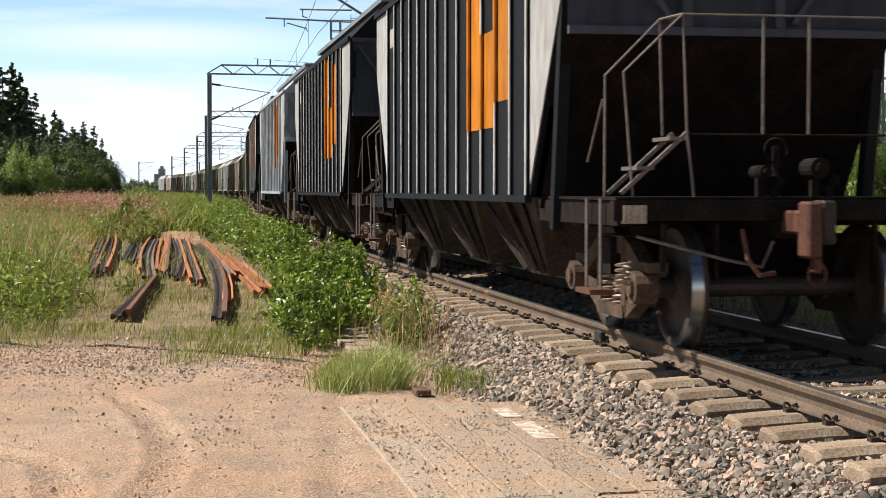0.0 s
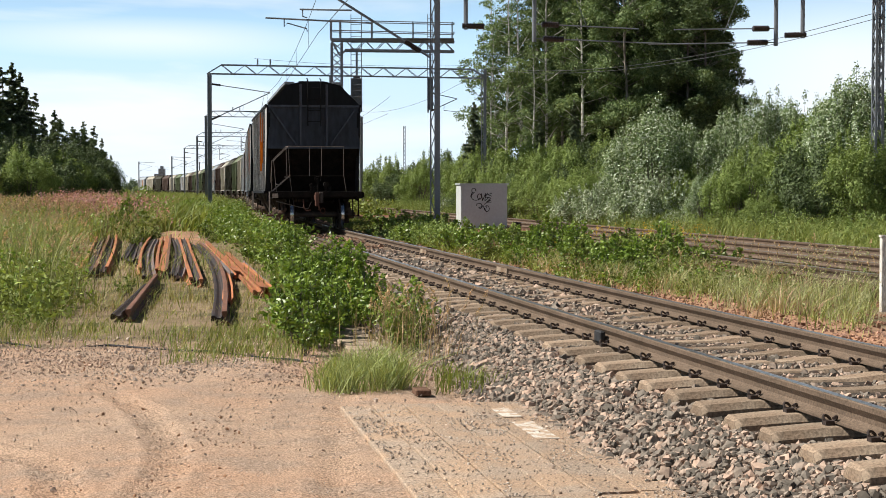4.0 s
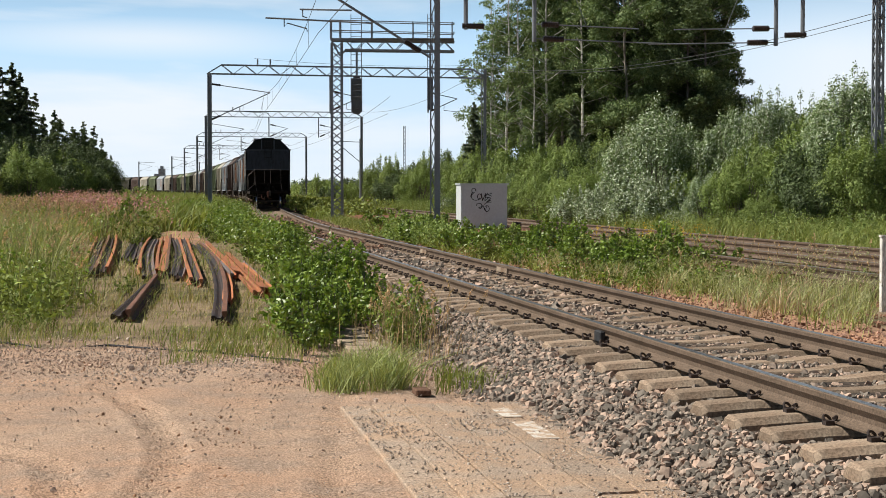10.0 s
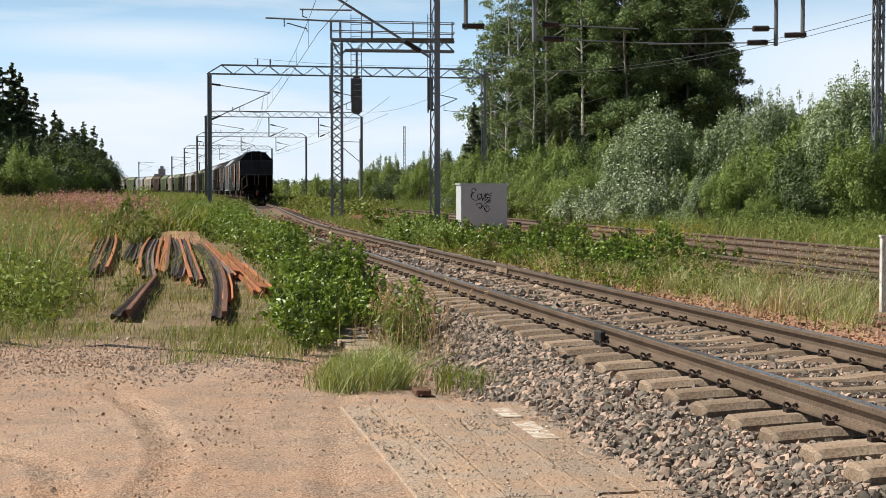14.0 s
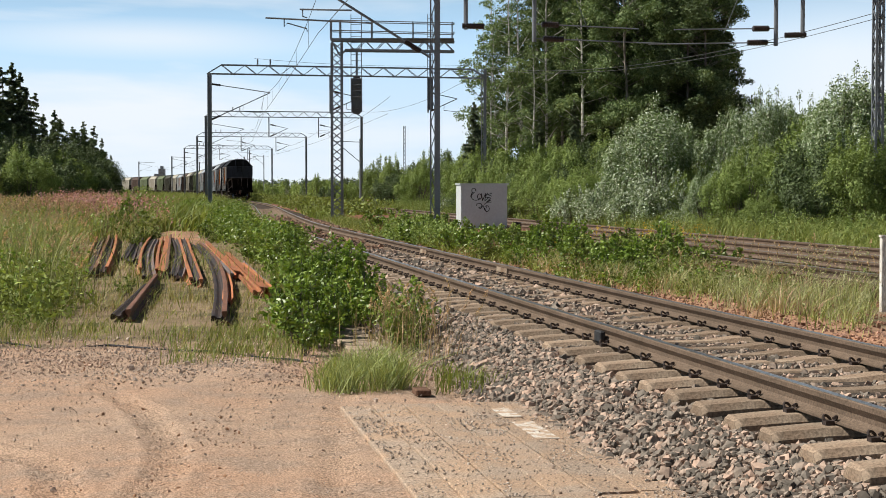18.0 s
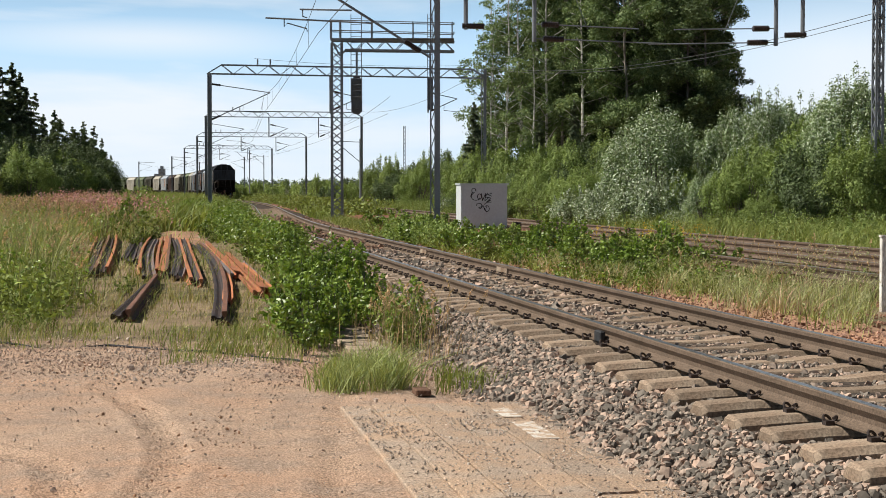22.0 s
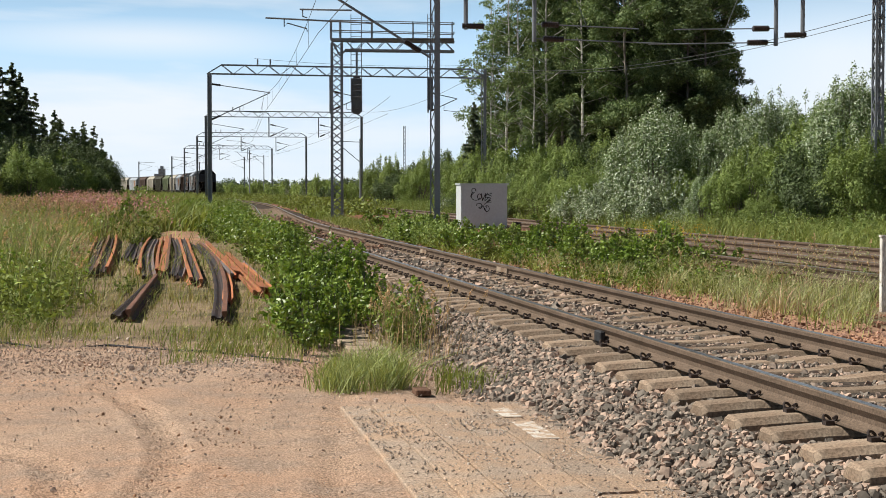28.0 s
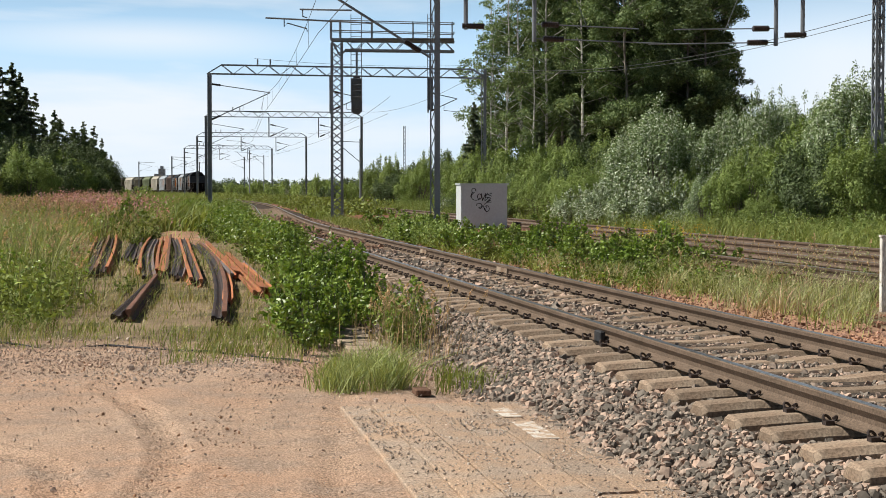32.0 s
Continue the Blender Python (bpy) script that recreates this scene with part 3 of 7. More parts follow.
def hopper_wagon(body, rib, stripe, label, far=False):
    wg = thing("hopper_wagon", label, "railway wagon", "wagons of the goods train")
    # side walls
    for side in (-1, 1):
        y = side * HALF_W
        bm = bmesh.new()
        corners = [(-WALL_END, SILL), (WALL_END, SILL), (TOP_END, SHOULDER - 0.9), (TOP_END, SHOULDER), (-TOP_END, SHOULDER), (-TOP_END, SHOULDER - 0.9)]
        a = [bm.verts.new((x, y, z)) for x, z in corners]
        b = [bm.verts.new((x, y - side * 0.05, z)) for x, z in corners]
        bm.faces.new(a if side < 0 else a[::-1])
        bm.faces.new(b[::-1] if side < 0 else b)
        n = len(a)
        for i in range(n):
            j = (i + 1) % n
            bm.faces.new((a[i], a[j], b[j], b[i]))
        bmesh.ops.recalc_face_normals(bm, faces=bm.faces)
        wall = part("side_wall", bm, body, wg)
        # ribs
        nrib = 14
        if far:
            bm = bmesh.new()
            for i in range(nrib):
                x = -WALL_END + 0.04 + i * (2 * WALL_END - 0.08) / (nrib - 1)
                box(bm, x - 0.035, x + 0.035, min(y + side * 0.002, y + side * 0.045), max(y + side * 0.002, y + side * 0.045), SILL + 0.02, SHOULDER - 0.01)
            part("ribs", bm, rib, wall)["kind"] = "stuff"
        for i in range(0 if far else nrib):
            x = -WALL_END + 0.04 + i * (2 * WALL_END - 0.08) / (nrib - 1)
            bm = bmesh.new()
            box(bm, x - 0.012, x + 0.012, min(y + side * 0.002, y + side * 0.026), max(y + side * 0.002, y + side * 0.026), SILL + 0.02, SHOULDER - 0.01)
            rb = part("rib", bm, body, wall)
            bm = bmesh.new()
            box(bm, x - 0.02, x + 0.02, min(y + side * 0.027, y + side * 0.040), max(y + side * 0.027, y + side * 0.040), SILL + 0.02, SHOULDER - 0.01)
            part("rib_flange", bm, rib, rb)
        bm = bmesh.new()
        box(bm, -WALL_END - 0.05, WALL_END + 0.05, min(y, y + side * 0.06), max(y, y + side * 0.06), SILL - 0.05, SILL + 0.02)
        box(bm, -TOP_END, TOP_END, min(y, y + side * 0.05), max(y, y + side * 0.05), SHOULDER - 0.02, SHOULDER + 0.06)
        part("wall_rail", bm, body, wall)
        if stripe:
            w = (2 * WALL_END - 0.08) / (nrib - 1)
            for i, z0, z1 in stripe:
                x = (-WALL_END + 0.04 + i * w) if side > 0 else (WALL_END - 0.04 - (i + 1) * w)
                bm = bmesh.new()
                box(bm, x + 0.04, x + w - 0.04, min(y + side * 0.001, y + side * 0.006), max(y + side * 0.001, y + side * 0.006), z0, z1)
                part("painted_panel", bm, P_ORANGE, wall, "orange painted marking")
                xr = x + w if side > 0 else x
                bm = bmesh.new()
                box(bm, xr - 0.038, xr + 0.038, min(y + side * 0.020, y + side * 0.044), max(y + side * 0.020, y + side * 0.044), z0, z1)
                part("painted_rib_face", bm, P_ORANGE, wall, "orange painted marking")
        # pale gusset plates at the wall's slanting ends
        for e in (-1, 1):
            bm = bmesh.new()
            a3 = [(e * (WALL_END + 0.05), SILL + 0.12), (e * (TOP_END - 0.02), SHOULDER - 0.92), (e * (TOP_END - 0.02), SHOULDER - 0.03), (e * (WALL_END + 0.05), SHOULDER - 0.03)]
            f1 = [bm.verts.new((px, y + side * 0.012, pz)) for px, pz in a3]
            f2 = [bm.verts.new((px, y + side * 0.002, pz)) for px, pz in a3]
            bm.faces.new(f1)
            bm.faces.new(f2[::-1])
            for i in range(4):
                bm.faces.new((f1[i], f1[(i + 1) % 4], f2[(i + 1) % 4], f2[i]))
            bmesh.ops.recalc_face_normals(bm, faces=bm.faces)
            part("gusset_plate", bm, P_GUSSET if rib is P_PALE else rib, wall)
        bm = bmesh.new()
        box(bm, 3.95, 4.35, y + side * 0.001, y + side * 0.006, 3.35, 3.62)
        part("notice_plate", bm, P_CREAM, wall, "small pale notice plate")
    # end walls: upright above, sloping in below
    for e in (-1, 1):
        bm = bmesh.new()
        w = HALF_W - 0.03
        zk = 2.62
        rows = [(TOP_END - 0.03, SHOULDER, w), (TOP_END - 0.03, zk, w)]
        vs = [[bm.verts.new((e * x, -ww, z)), bm.verts.new((e * x, ww, z))] for x, z, ww in rows]
        bm.faces.new((vs[0][0], vs[0][1], vs[1][1], vs[1][0]))
        gab = [bm.verts.new((e * (TOP_END - 0.03), yy, zz)) for yy, zz in outline(-0.03)[2:-2]]
        bm.faces.new([vs[0][0]] + gab + [vs[0][1]])
        bmesh.ops.solidify(bm, geom=bm.faces[:], thickness=0.03)
        bmesh.ops.recalc_face_normals(bm, faces=bm.faces)
        end = P_SLATE if body is P_DARK else body
        wall = part("end_wall", bm, end, wg, "slate-grey upper end plate" if body is P_DARK else "")
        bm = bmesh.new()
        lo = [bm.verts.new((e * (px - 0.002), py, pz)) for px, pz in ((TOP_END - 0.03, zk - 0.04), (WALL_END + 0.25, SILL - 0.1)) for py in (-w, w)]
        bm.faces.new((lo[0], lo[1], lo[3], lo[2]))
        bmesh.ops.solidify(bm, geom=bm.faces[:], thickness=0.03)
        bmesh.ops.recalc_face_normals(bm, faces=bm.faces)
        # the slope gets the same near-black, its shade painted in
        part("end_slope", bm, M_UNDER, wg, "grimy sloping hopper end, its shade put into the colour")
        x = e * TOP_END
        for z in (SHOULDER, zk):
            bm = bmesh.new()
            box(bm, x - 0.03, x + 0.03, -w, w, z - 0.035, z + 0.035)
            part("cross_stiffener", bm, end, wall)
        for yy in (-0.42, 0.42):
            bm = bmesh.new()
            box(bm, x - 0.045, x + 0.045, yy - 0.04, yy + 0.04, zk + 0.036, ROOF - 0.05)
            part("upright_stiffener", bm, end, wall)
        for s in (-1, 1):
            bm = bmesh.new()
            beam(bm, (x, s * 1.35, SHOULDER - 0.1), (x, s * 0.55, zk + 0.08), 0.07, 0.05)
            part("diagonal_stiffener", bm, end, wall)
        # corner posts from the platform to the body
        for s in (-1, 1):
            bm = bmesh.new()
            beam(bm, (e * 5.25, s * (HALF_W - 0.06), SILL - 0.28), (e * (TOP_END - 0.02), s * (HALF_W - 0.05), SHOULDER - 0.2), 0.10, 0.14)
            part("corner_post", bm, body, wall)
    # roof
    bm = bmesh.new()
    o = outline(0.02)[1:-1]
    for x0, x1 in ((-TOP_END - 0.02, TOP_END + 0.02),):
        extrude_poly(bm, o + [(HALF_W - 0.1, SHOULDER - 0.02), (-HALF_W + 0.1, SHOULDER - 0.02)], x0, x1)
    bmesh.ops.recalc_face_normals(bm, faces=bm.faces)
    roof = part("roof", bm, body, wg)
    for x in np.arange(-4.6, 4.7, 2.3):
        bm = bmesh.new()
        box(bm, x - 0.45, x + 0.45, -0.42, 0.42, ROOF, ROOF + 0.10)
        part("hatch", bm, body, roof)
    for s in (-1, 1):
        bm = bmesh.new()
        box(bm, -TOP_END, TOP_END, s * 0.78 - 0.16, s * 0.78 + 0.16, ROOF - 0.06, ROOF + 0.03)
        part("roof_walkway", bm, M_GALV if rib is P_PALE else rib, roof)
    # hoppers below
    for k in (-2.85, 0.0, 2.85):
        bm = bmesh.new()
        top = [(k - 1.4, -1.4, SILL), (k + 1.4, -1.4, SILL), (k + 1.4, 1.4, SILL), (k - 1.4, 1.4, SILL)]
        bot = [(k - 0.45, -1.0, 0.38), (k + 0.45, -1.0, 0.38), (k + 0.45, 1.0, 0.38), (k - 0.45, 1.0, 0.38)]
        a, b = [bm.verts.new(p) for p in top], [bm.verts.new(p) for p in bot]
        for i in range(4):
            bm.faces.new((a[i], a[(i + 1) % 4], b[(i + 1) % 4], b[i]))
        bm.faces.new(b)
        bmesh.ops.recalc_face_normals(bm, faces=bm.faces)
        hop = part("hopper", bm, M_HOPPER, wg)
        for s in (-1, 1):
            for d in () if far else (-0.9, -0.3, 0.3, 0.9):
                bm = bmesh.new()
                beam(bm, (k + d, s * 1.42, SILL - 0.03), (k + d * 0.38, s * 1.03, 0.44), 0.06, 0.09)
                part("hopper_rib", bm, M_HOPPER, hop)
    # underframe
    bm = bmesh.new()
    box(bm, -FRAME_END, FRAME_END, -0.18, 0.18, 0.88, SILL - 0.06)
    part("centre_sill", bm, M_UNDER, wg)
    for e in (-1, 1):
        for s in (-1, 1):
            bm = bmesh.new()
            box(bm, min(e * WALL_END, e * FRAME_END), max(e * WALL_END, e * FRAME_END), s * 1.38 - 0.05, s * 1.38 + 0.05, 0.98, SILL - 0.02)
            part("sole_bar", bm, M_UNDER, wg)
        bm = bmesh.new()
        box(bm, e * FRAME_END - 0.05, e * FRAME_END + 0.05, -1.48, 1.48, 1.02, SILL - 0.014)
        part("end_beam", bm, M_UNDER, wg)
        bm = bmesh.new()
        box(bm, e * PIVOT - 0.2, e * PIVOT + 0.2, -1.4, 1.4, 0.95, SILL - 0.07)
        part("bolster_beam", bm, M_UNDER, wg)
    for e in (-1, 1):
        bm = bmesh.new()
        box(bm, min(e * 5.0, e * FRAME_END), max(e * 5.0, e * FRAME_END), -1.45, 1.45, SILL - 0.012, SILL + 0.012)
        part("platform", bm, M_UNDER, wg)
        # coupler
        bm = bmesh.new()
        x = e * FRAME_END
        box(bm, min(x, x + e * 0.35), max(x, x + e * 0.35), -0.11, 0.11, 0.92, 1.10)
        box(bm, min(x + e * 0.3, x + e * 0.50), max(x + e * 0.3, x + e * 0.50), e * 0.02, e * 0.02 + 0.12, 0.74, 1.17)
        box(bm, min(x + e * 0.32, x + e * 0.44), max(x + e * 0.32, x + e * 0.44), e * 0.05, e * 0.05 + 0.06, 0.62, 0.75)
        bmesh.ops.bevel(bm, geom=bm.edges[:], offset=0.02, segments=1, affect="EDGES")
        cp = part("coupler", bm, M_RUSTPAINT, wg, "rust-red automatic coupler head")
        bm = bmesh.new()
        box(bm, min(x + e * 0.26, x + e * 0.46), max(x + e * 0.26, x + e * 0.46), e * 0.15, e * 0.15 + 0.12, 0.84, 1.18)
        bmesh.ops.bevel(bm, geom=bm.edges[:], offset=0.02, segments=1, affect="EDGES")
        part("knuckle", bm, M_WHEEL, cp, "worn grey coupler knuckle")
        bm = bmesh.new()
        tube(bm, [(x + e * 0.08, -0.16 + 0.075 * math.cos(q), 0.60 + 0.085 * math.sin(q)) for q in np.linspace(0, 6.2, 12)], 0.014, 5)
        part("chain_link", bm, M_RUSTPAINT, cp)
        # electric and brake boxes on the platform
        for yy, zz, rr in ((0.16, 1.40, 0.055), (0.05, 1.33, 0.04), (-0.30, 1.43, 0.085), (-0.42, 1.34, 0.05)):
            bm = bmesh.new()
            beam(bm, (x - e * 0.42, yy, zz), (x - e * 0.18, yy, zz), rr * 2, n=14)
            beam(bm, (x - e * 0.30, yy, SILL), (x - e * 0.30, yy, zz - rr * 0.8), 0.05, 0.07)
            beam(bm, (x - e * 0.18, yy, zz), (x - e * 0.15, yy, zz), rr * 1.1, n=8)
            part("brake_cylinder", bm, M_UNDER, wg)
        # drop bars and hangers behind the end beam
        for yy, z0 in ((1.05, 0.62), (0.62, 0.55), (-0.70, 0.52), (-1.12, 0.45), (-1.30, 0.45)):
            bm = bmesh.new()
            beam(bm, (x - e * 0.04, yy, 1.0), (x - e * 0.06, yy, z0), 0.035, 0.05)
            part("hanger_bar", bm, M_UNDER, wg)
        bm = bmesh.new()
        box(bm, min(x - e * 0.02, x - e * 0.22), max(x - e * 0.02, x - e * 0.22), -1.34, -1.08, 0.42, 0.45)
        part("step_plate", bm, M_UNDER, wg)
        bm = bmesh.new()
        pts = [(x - e * 0.1 + 0.055 * math.cos(q * 0.75), 1.36 + 0.055 * math.sin(q * 0.75), 0.50 + 0.20 * q / 40) for q in range(41)]
        tube(bm, pts, 0.012, 4)
        part("buffer_spring", bm, M_SPRING, wg)
        # railing
        rl = new("platform_railing")
        rl.parent = wg
        rl.empty_display_size = 0.2
        xr = e * (FRAME_END - 0.06)
        rails = [[(xr, 0.80, SILL), (xr, 0.86, SILL + 0.5), (xr, 0.90, 2.62), (xr, -0.84, 2.62), (xr, -0.84, SILL + 0.5), (xr, -0.92, SILL)],
                 [(xr, 0.90, 2.62), (xr - e * 0.05, 1.36, 2.17), (xr - e * 0.05, 1.28, SILL)],
                 [(xr - e * 0.42, 0.95, 2.62), (xr - e * 0.42, 1.40, 2.17), (xr - e * 0.42, 1.40, SILL)], [(xr - e * 0.85, 1.42, SILL + 0.30), (xr - e * 0.45, 1.41, 1.98)],
                 [(xr, 0.24, SILL + 0.5), (xr, 0.24, 2.62)], [(xr, -0.14, SILL + 0.5), (xr, -0.14, 2.62)], [(xr, 0.86, SILL + 0.5), (xr, -0.84, SILL + 0.5)],
                 [(xr, 0.90, 2.62), (xr - e * 0.42, 0.95, 2.62)], [(xr - e * 0.42, 0.95, 2.62), (xr - e * 0.42, 0.92, SILL + 0.5)]]
        for i, pts in enumerate(rails):
            bm = bmesh.new()
            tube(bm, pts, 0.0105, 6)
            part("rail_bar", bm, M_UNDER if i == 6 else M_RAILING, rl)
        # slanted steps beside the platform
        sp = new("platform_steps")
        sp.parent = wg
        sp.empty_display_size = 0.2
        for dx in (0.04, 0.40):
            bm = bmesh.new()
            beam(bm, (xr - e * dx, 1.38, SILL + 0.04), (xr - e * dx, 0.84, SILL + 0.52), 0.03, 0.045, up=(1, 0, 0))
            part("stringer", bm, M_RAILING, sp)
        for f in (0.36, 0.84):
            bm = bmesh.new()
            cy = 1.38 - 0.54 * f
            box(bm, min(xr - e * 0.02, xr - e * 0.44), max(xr - e * 0.02, xr - e * 0.44), cy - 0.07, cy + 0.07, SILL + 0.05 + 0.48 * f, SILL + 0.08 + 0.48 * f)
            part("step_tread", bm, M_RAILING, sp)
        # brake hose and end gear
        bm = bmesh.new()
        tube(bm, [(x + e * 0.06, 0.45, 0.95), (x + e * 0.16, 0.44, 0.72), (x + e * 0.2, 0.36, 0.60), (x + e * 0.16, 0.22, 0.62)], 0.022, 6)
        part("brake_hose", bm, M_RUSTPAINT, wg)
        bm = bmesh.new()
        tube(bm, [(x + e * 0.07, 1.3, 0.90), (x + e * 0.09, 0.6, 0.72), (x + e * 0.09, 0.3, 0.66), (x + e * 0.07, 0.2, 0.86)], 0.014, 5)
        part("uncoupling_rod", bm, M_RAILING, wg)
        bm = bmesh.new()
        tube(bm, [(x - e * 0.5, -0.05 + 0.10 * math.cos(q), 1.58 + 0.10 * math.sin(q)) for q in np.linspace(0, 6.2, 16)], 0.011, 5)
        part("brake_wheel", bm, M_UNDER, wg)
        bm = bmesh.new()
        tube(bm, [(x - e * 0.5, -0.05, SILL), (x - e * 0.5, -0.05, 1.62)], 0.03, 6)
        part("brake_column", bm, M_UNDER, wg)
        for s in (-1, 1):
            bm = bmesh.new()
            box(bm, min(x, x + e * 0.09), max(x, x + e * 0.09), s * 1.32 - 0.09, s * 1.32 + 0.09, 1.0, 1.14)
            part("corner_plate", bm, M_SPRING if s > 0 else M_UNDER, wg)
        # end ladder on the upper wall
        ld = new("end_ladder")
        ld.parent = wg
        ld.empty_display_size = 0.2
        xl = e * (TOP_END + 0.10)
        for yy in (-0.22, 0.20):
            bm = bmesh.new()
            tube(bm, [(xl, yy, 3.3), (xl, yy, ROOF + 0.12), (xl - e * 0.5, yy, ROOF + 0.16)], 0.02, 5)
            part("stile", bm, body, ld)
        for z in () if far else np.arange(3.45, ROOF, 0.36):
            bm = bmesh.new()
            tube(bm, [(xl, -0.22, z), (xl, 0.20, z)], 0.014, 5)
            part("rung", bm, body, ld)
        # step at the corner
        st = new("side_step")
        st.parent = wg
        st.empty_display_size = 0.2
        for pts in ([(e * 6.75, 1.47, SILL), (e * 6.75, 1.47, 0.45)], [(e * 6.35, 1.47, SILL), (e * 6.35, 1.47, 0.45)]):
            bm = bmesh.new()
            tube(bm, pts, 0.015, 4)
            part("stile", bm, M_RAILING, st)
        bm = bmesh.new()
        box(bm, min(e * 6.33, e * 6.77), max(e * 6.33, e * 6.77), 1.36, 1.56, 0.43, 0.47)
        part("tread_plate", bm, M_RUSTPAINT, st)
    for x in (-PIVOT, PIVOT):
        bg = bogie(wg, x, far)
        for k in (-0.925, 0.925):
            wheelset(bg, k)
    return wg


TRAIN = []


def build_train():
    kinds = [(P_DARK, P_PALE, ((1, 2.15, 3.7), (2, 1.9, 2.9), (3, 1.9, 3.98)), "dark grey covered hopper wagon with pale ribs and orange marking"),
             (P_GREY, P_PALE, ((1, 2.3, 3.7), (2, 1.9, 3.98)), "pale grey covered hopper wagon with orange marking"),
             (P_BROWN, P_BROWN, None, "red-brown covered hopper wagon"),
             (P_GREEN, P_GREEN, None, "faded green covered hopper wagon"),
             (P_CREAM, P_CREAM, None, "faded cream covered hopper wagon"),
             (P_OLIVE, P_OLIVE, None, "dark olive covered hopper wagon")]
    near, distant = {}, {}
    order = [0, 0, 1, 0, 2, 1, 4, 3, 5, 4, 2, 1, 4, 5, 3, 4, 3, 2, 4, 1, 3, 4, 2, 5, 4, 1]
    for n, k in enumerate(order):
        shelf = near if n < 7 else distant
        if k in shelf:
            w = copy_thing(shelf[k], Matrix())
        else:
            w = shelf[k] = hopper_wagon(*kinds[k], far=n >= 7)
        TRAIN.append(w)


build_train()
TRAIN_S, TRAIN_V = 6.7, 9.35


def wagon_pose(s):
    xa, ya, _ = on_line(s - PIVOT)
    xb, yb, _ = on_line(s + PIVOT)
    return Matrix.Translation(((xa + xb) / 2, (ya + yb) / 2, 0.0)) @ Matrix.Rotation(math.atan2(yb - ya, xb - xa), 4, "Z")


def motions():
    times = [i * 1.0 for i in range(33)]
    for n, w in enumerate(TRAIN):
        walk(w, [(t, wagon_pose(TRAIN_S + PITCH * n + TRAIN_V * t)) for t in times])
    # willows stirring in the wind
    for n, ob in enumerate(SWAYING):
        base = ob.matrix_basis.to_quaternion().to_matrix().to_4x4()
        place = Matrix.Translation(ob.location)
        walk(ob, [(t, place @ pose(0, 0, 0, 1.1 * math.sin(t * 2.1 + n * 1.7), 1.3 * math.sin(t * 1.6 + n)) @ base) for t in [0.5 * i for i in range(65)]])
    # the last wagon's wheels roll
    for ws in [o for o in TRAIN[0].children_recursive if o.name.split(".")[0] == "wheelset"]:
        base = ws.matrix_basis.copy()
        turns = [i * 0.0667 for i in range(480)] + [32.0]
        walk(ws, [(t, base @ Matrix.Rotation(TRAIN_V * t / 0.478, 4, "Y")) for t in turns])


# ---- overhead line structures ----
def lattice(bm, a, b, w, d, bay, bar=0.05, chord=0.08, side=(1, 0, 0)):
    """A lattice girder from a to b: four chords, w across side and d deep, with zigzag bracing on two faces."""
    a, b = Vector(a), Vector(b)
    ax = (b - a).normalized()
    u = Vector(side)
    u = (u - ax * u.dot(ax)).normalized()
    v = ax.cross(u).normalized()
    offs = [u * (i * w / 2) + v * (j * d / 2) for i, j in ((-1, -1), (1, -1), (1, 1), (-1, 1))]
    for o in offs:
        beam(bm, a + o, b + o, chord)
    n = max(2, round((b - a).length / bay))
    for i in range(n):
        p, q = a.lerp(b, i / n), a.lerp(b, (i + 1) / n)
        for k in range(4):
            o1, o2 = offs[k], offs[(k + 1) % 4]
            if i % 2:
                o1, o2 = o2, o1
            beam(bm, p + o1, q + o2, bar)


def part_lattice(name, parent, *args, **kw):
    bm = bmesh.new()
    lattice(bm, *args, **kw)
    return part(name, bm, M_GALV, parent)


def rod(name, parent, pts, r, mat=None, n=6, label=""):
    bm = bmesh.new()
    tube(bm, pts, r, n)
    return part(name, bm, mat or M_GALV, parent, label)


def insulator(name, parent, a, b, r=0.07):
    bm = bmesh.new()
    a, b = Vector(a), Vector(b)
    tube(bm, [a, b], r * 0.8, 8)
    for i in range(7):
        p = a.lerp(b, (i + 0.5) / 7)
        q = a.lerp(b, (i + 0.75) / 7)
        tube(bm, [p, q], r, 10)
    return part(name, bm, M_INSUL, parent, "dark ribbed insulator")


def cantilever(parent, x, y, z_top, z_low, reach, z_tip, y2=None):
    """A bracket arm from a leg or drop post: top tie, strut, steady arm and two insulators."""
    y2 = y if y2 is None else y2
    sg = 1 if reach > 0 else -1
    tip = (x + reach, y2, z_tip)
    arm = new("cantilever_arm")
    arm.empty_display_size = 0.2
    arm.parent = parent
    for z in (z_top, z_low):
        p, q = Vector((x + sg * 0.15, y, z)), Vector(tip)
        insulator("insulator", arm, p, p.lerp(q, 0.55 / max(0.6, (q - p).length)), 0.075)
        rod("tube", arm, [p, q], 0.03)
    rod("steady_arm", arm, [(x + reach * 0.55, y, (z_low + z_tip) / 2), (x + reach * 0.55, y, (z_low + z_tip) / 2 - 0.35), (x + reach * 0.98, y2, (z_low + z_tip) / 2 - 0.45)], 0.018)
    return arm


PORTALS = [((-0.26, 52.0), (15.2, 54.6), 9.15), ((-14.8, 99.0), (2.7, 103.0), 9.1), ((-24.0, 158.0), (-8.4, 161.0), 9.15), ((-34.2, 217.0), (-19.3, 220.0), 9.15),
           ((-46.6, 281.0), (-31.2, 284.5), 9.15), ((-60.0, 345.0), (-44.6, 350.0), 9.1), ((-80.0, 410.0), (-65.0, 416.0), 9.1)]


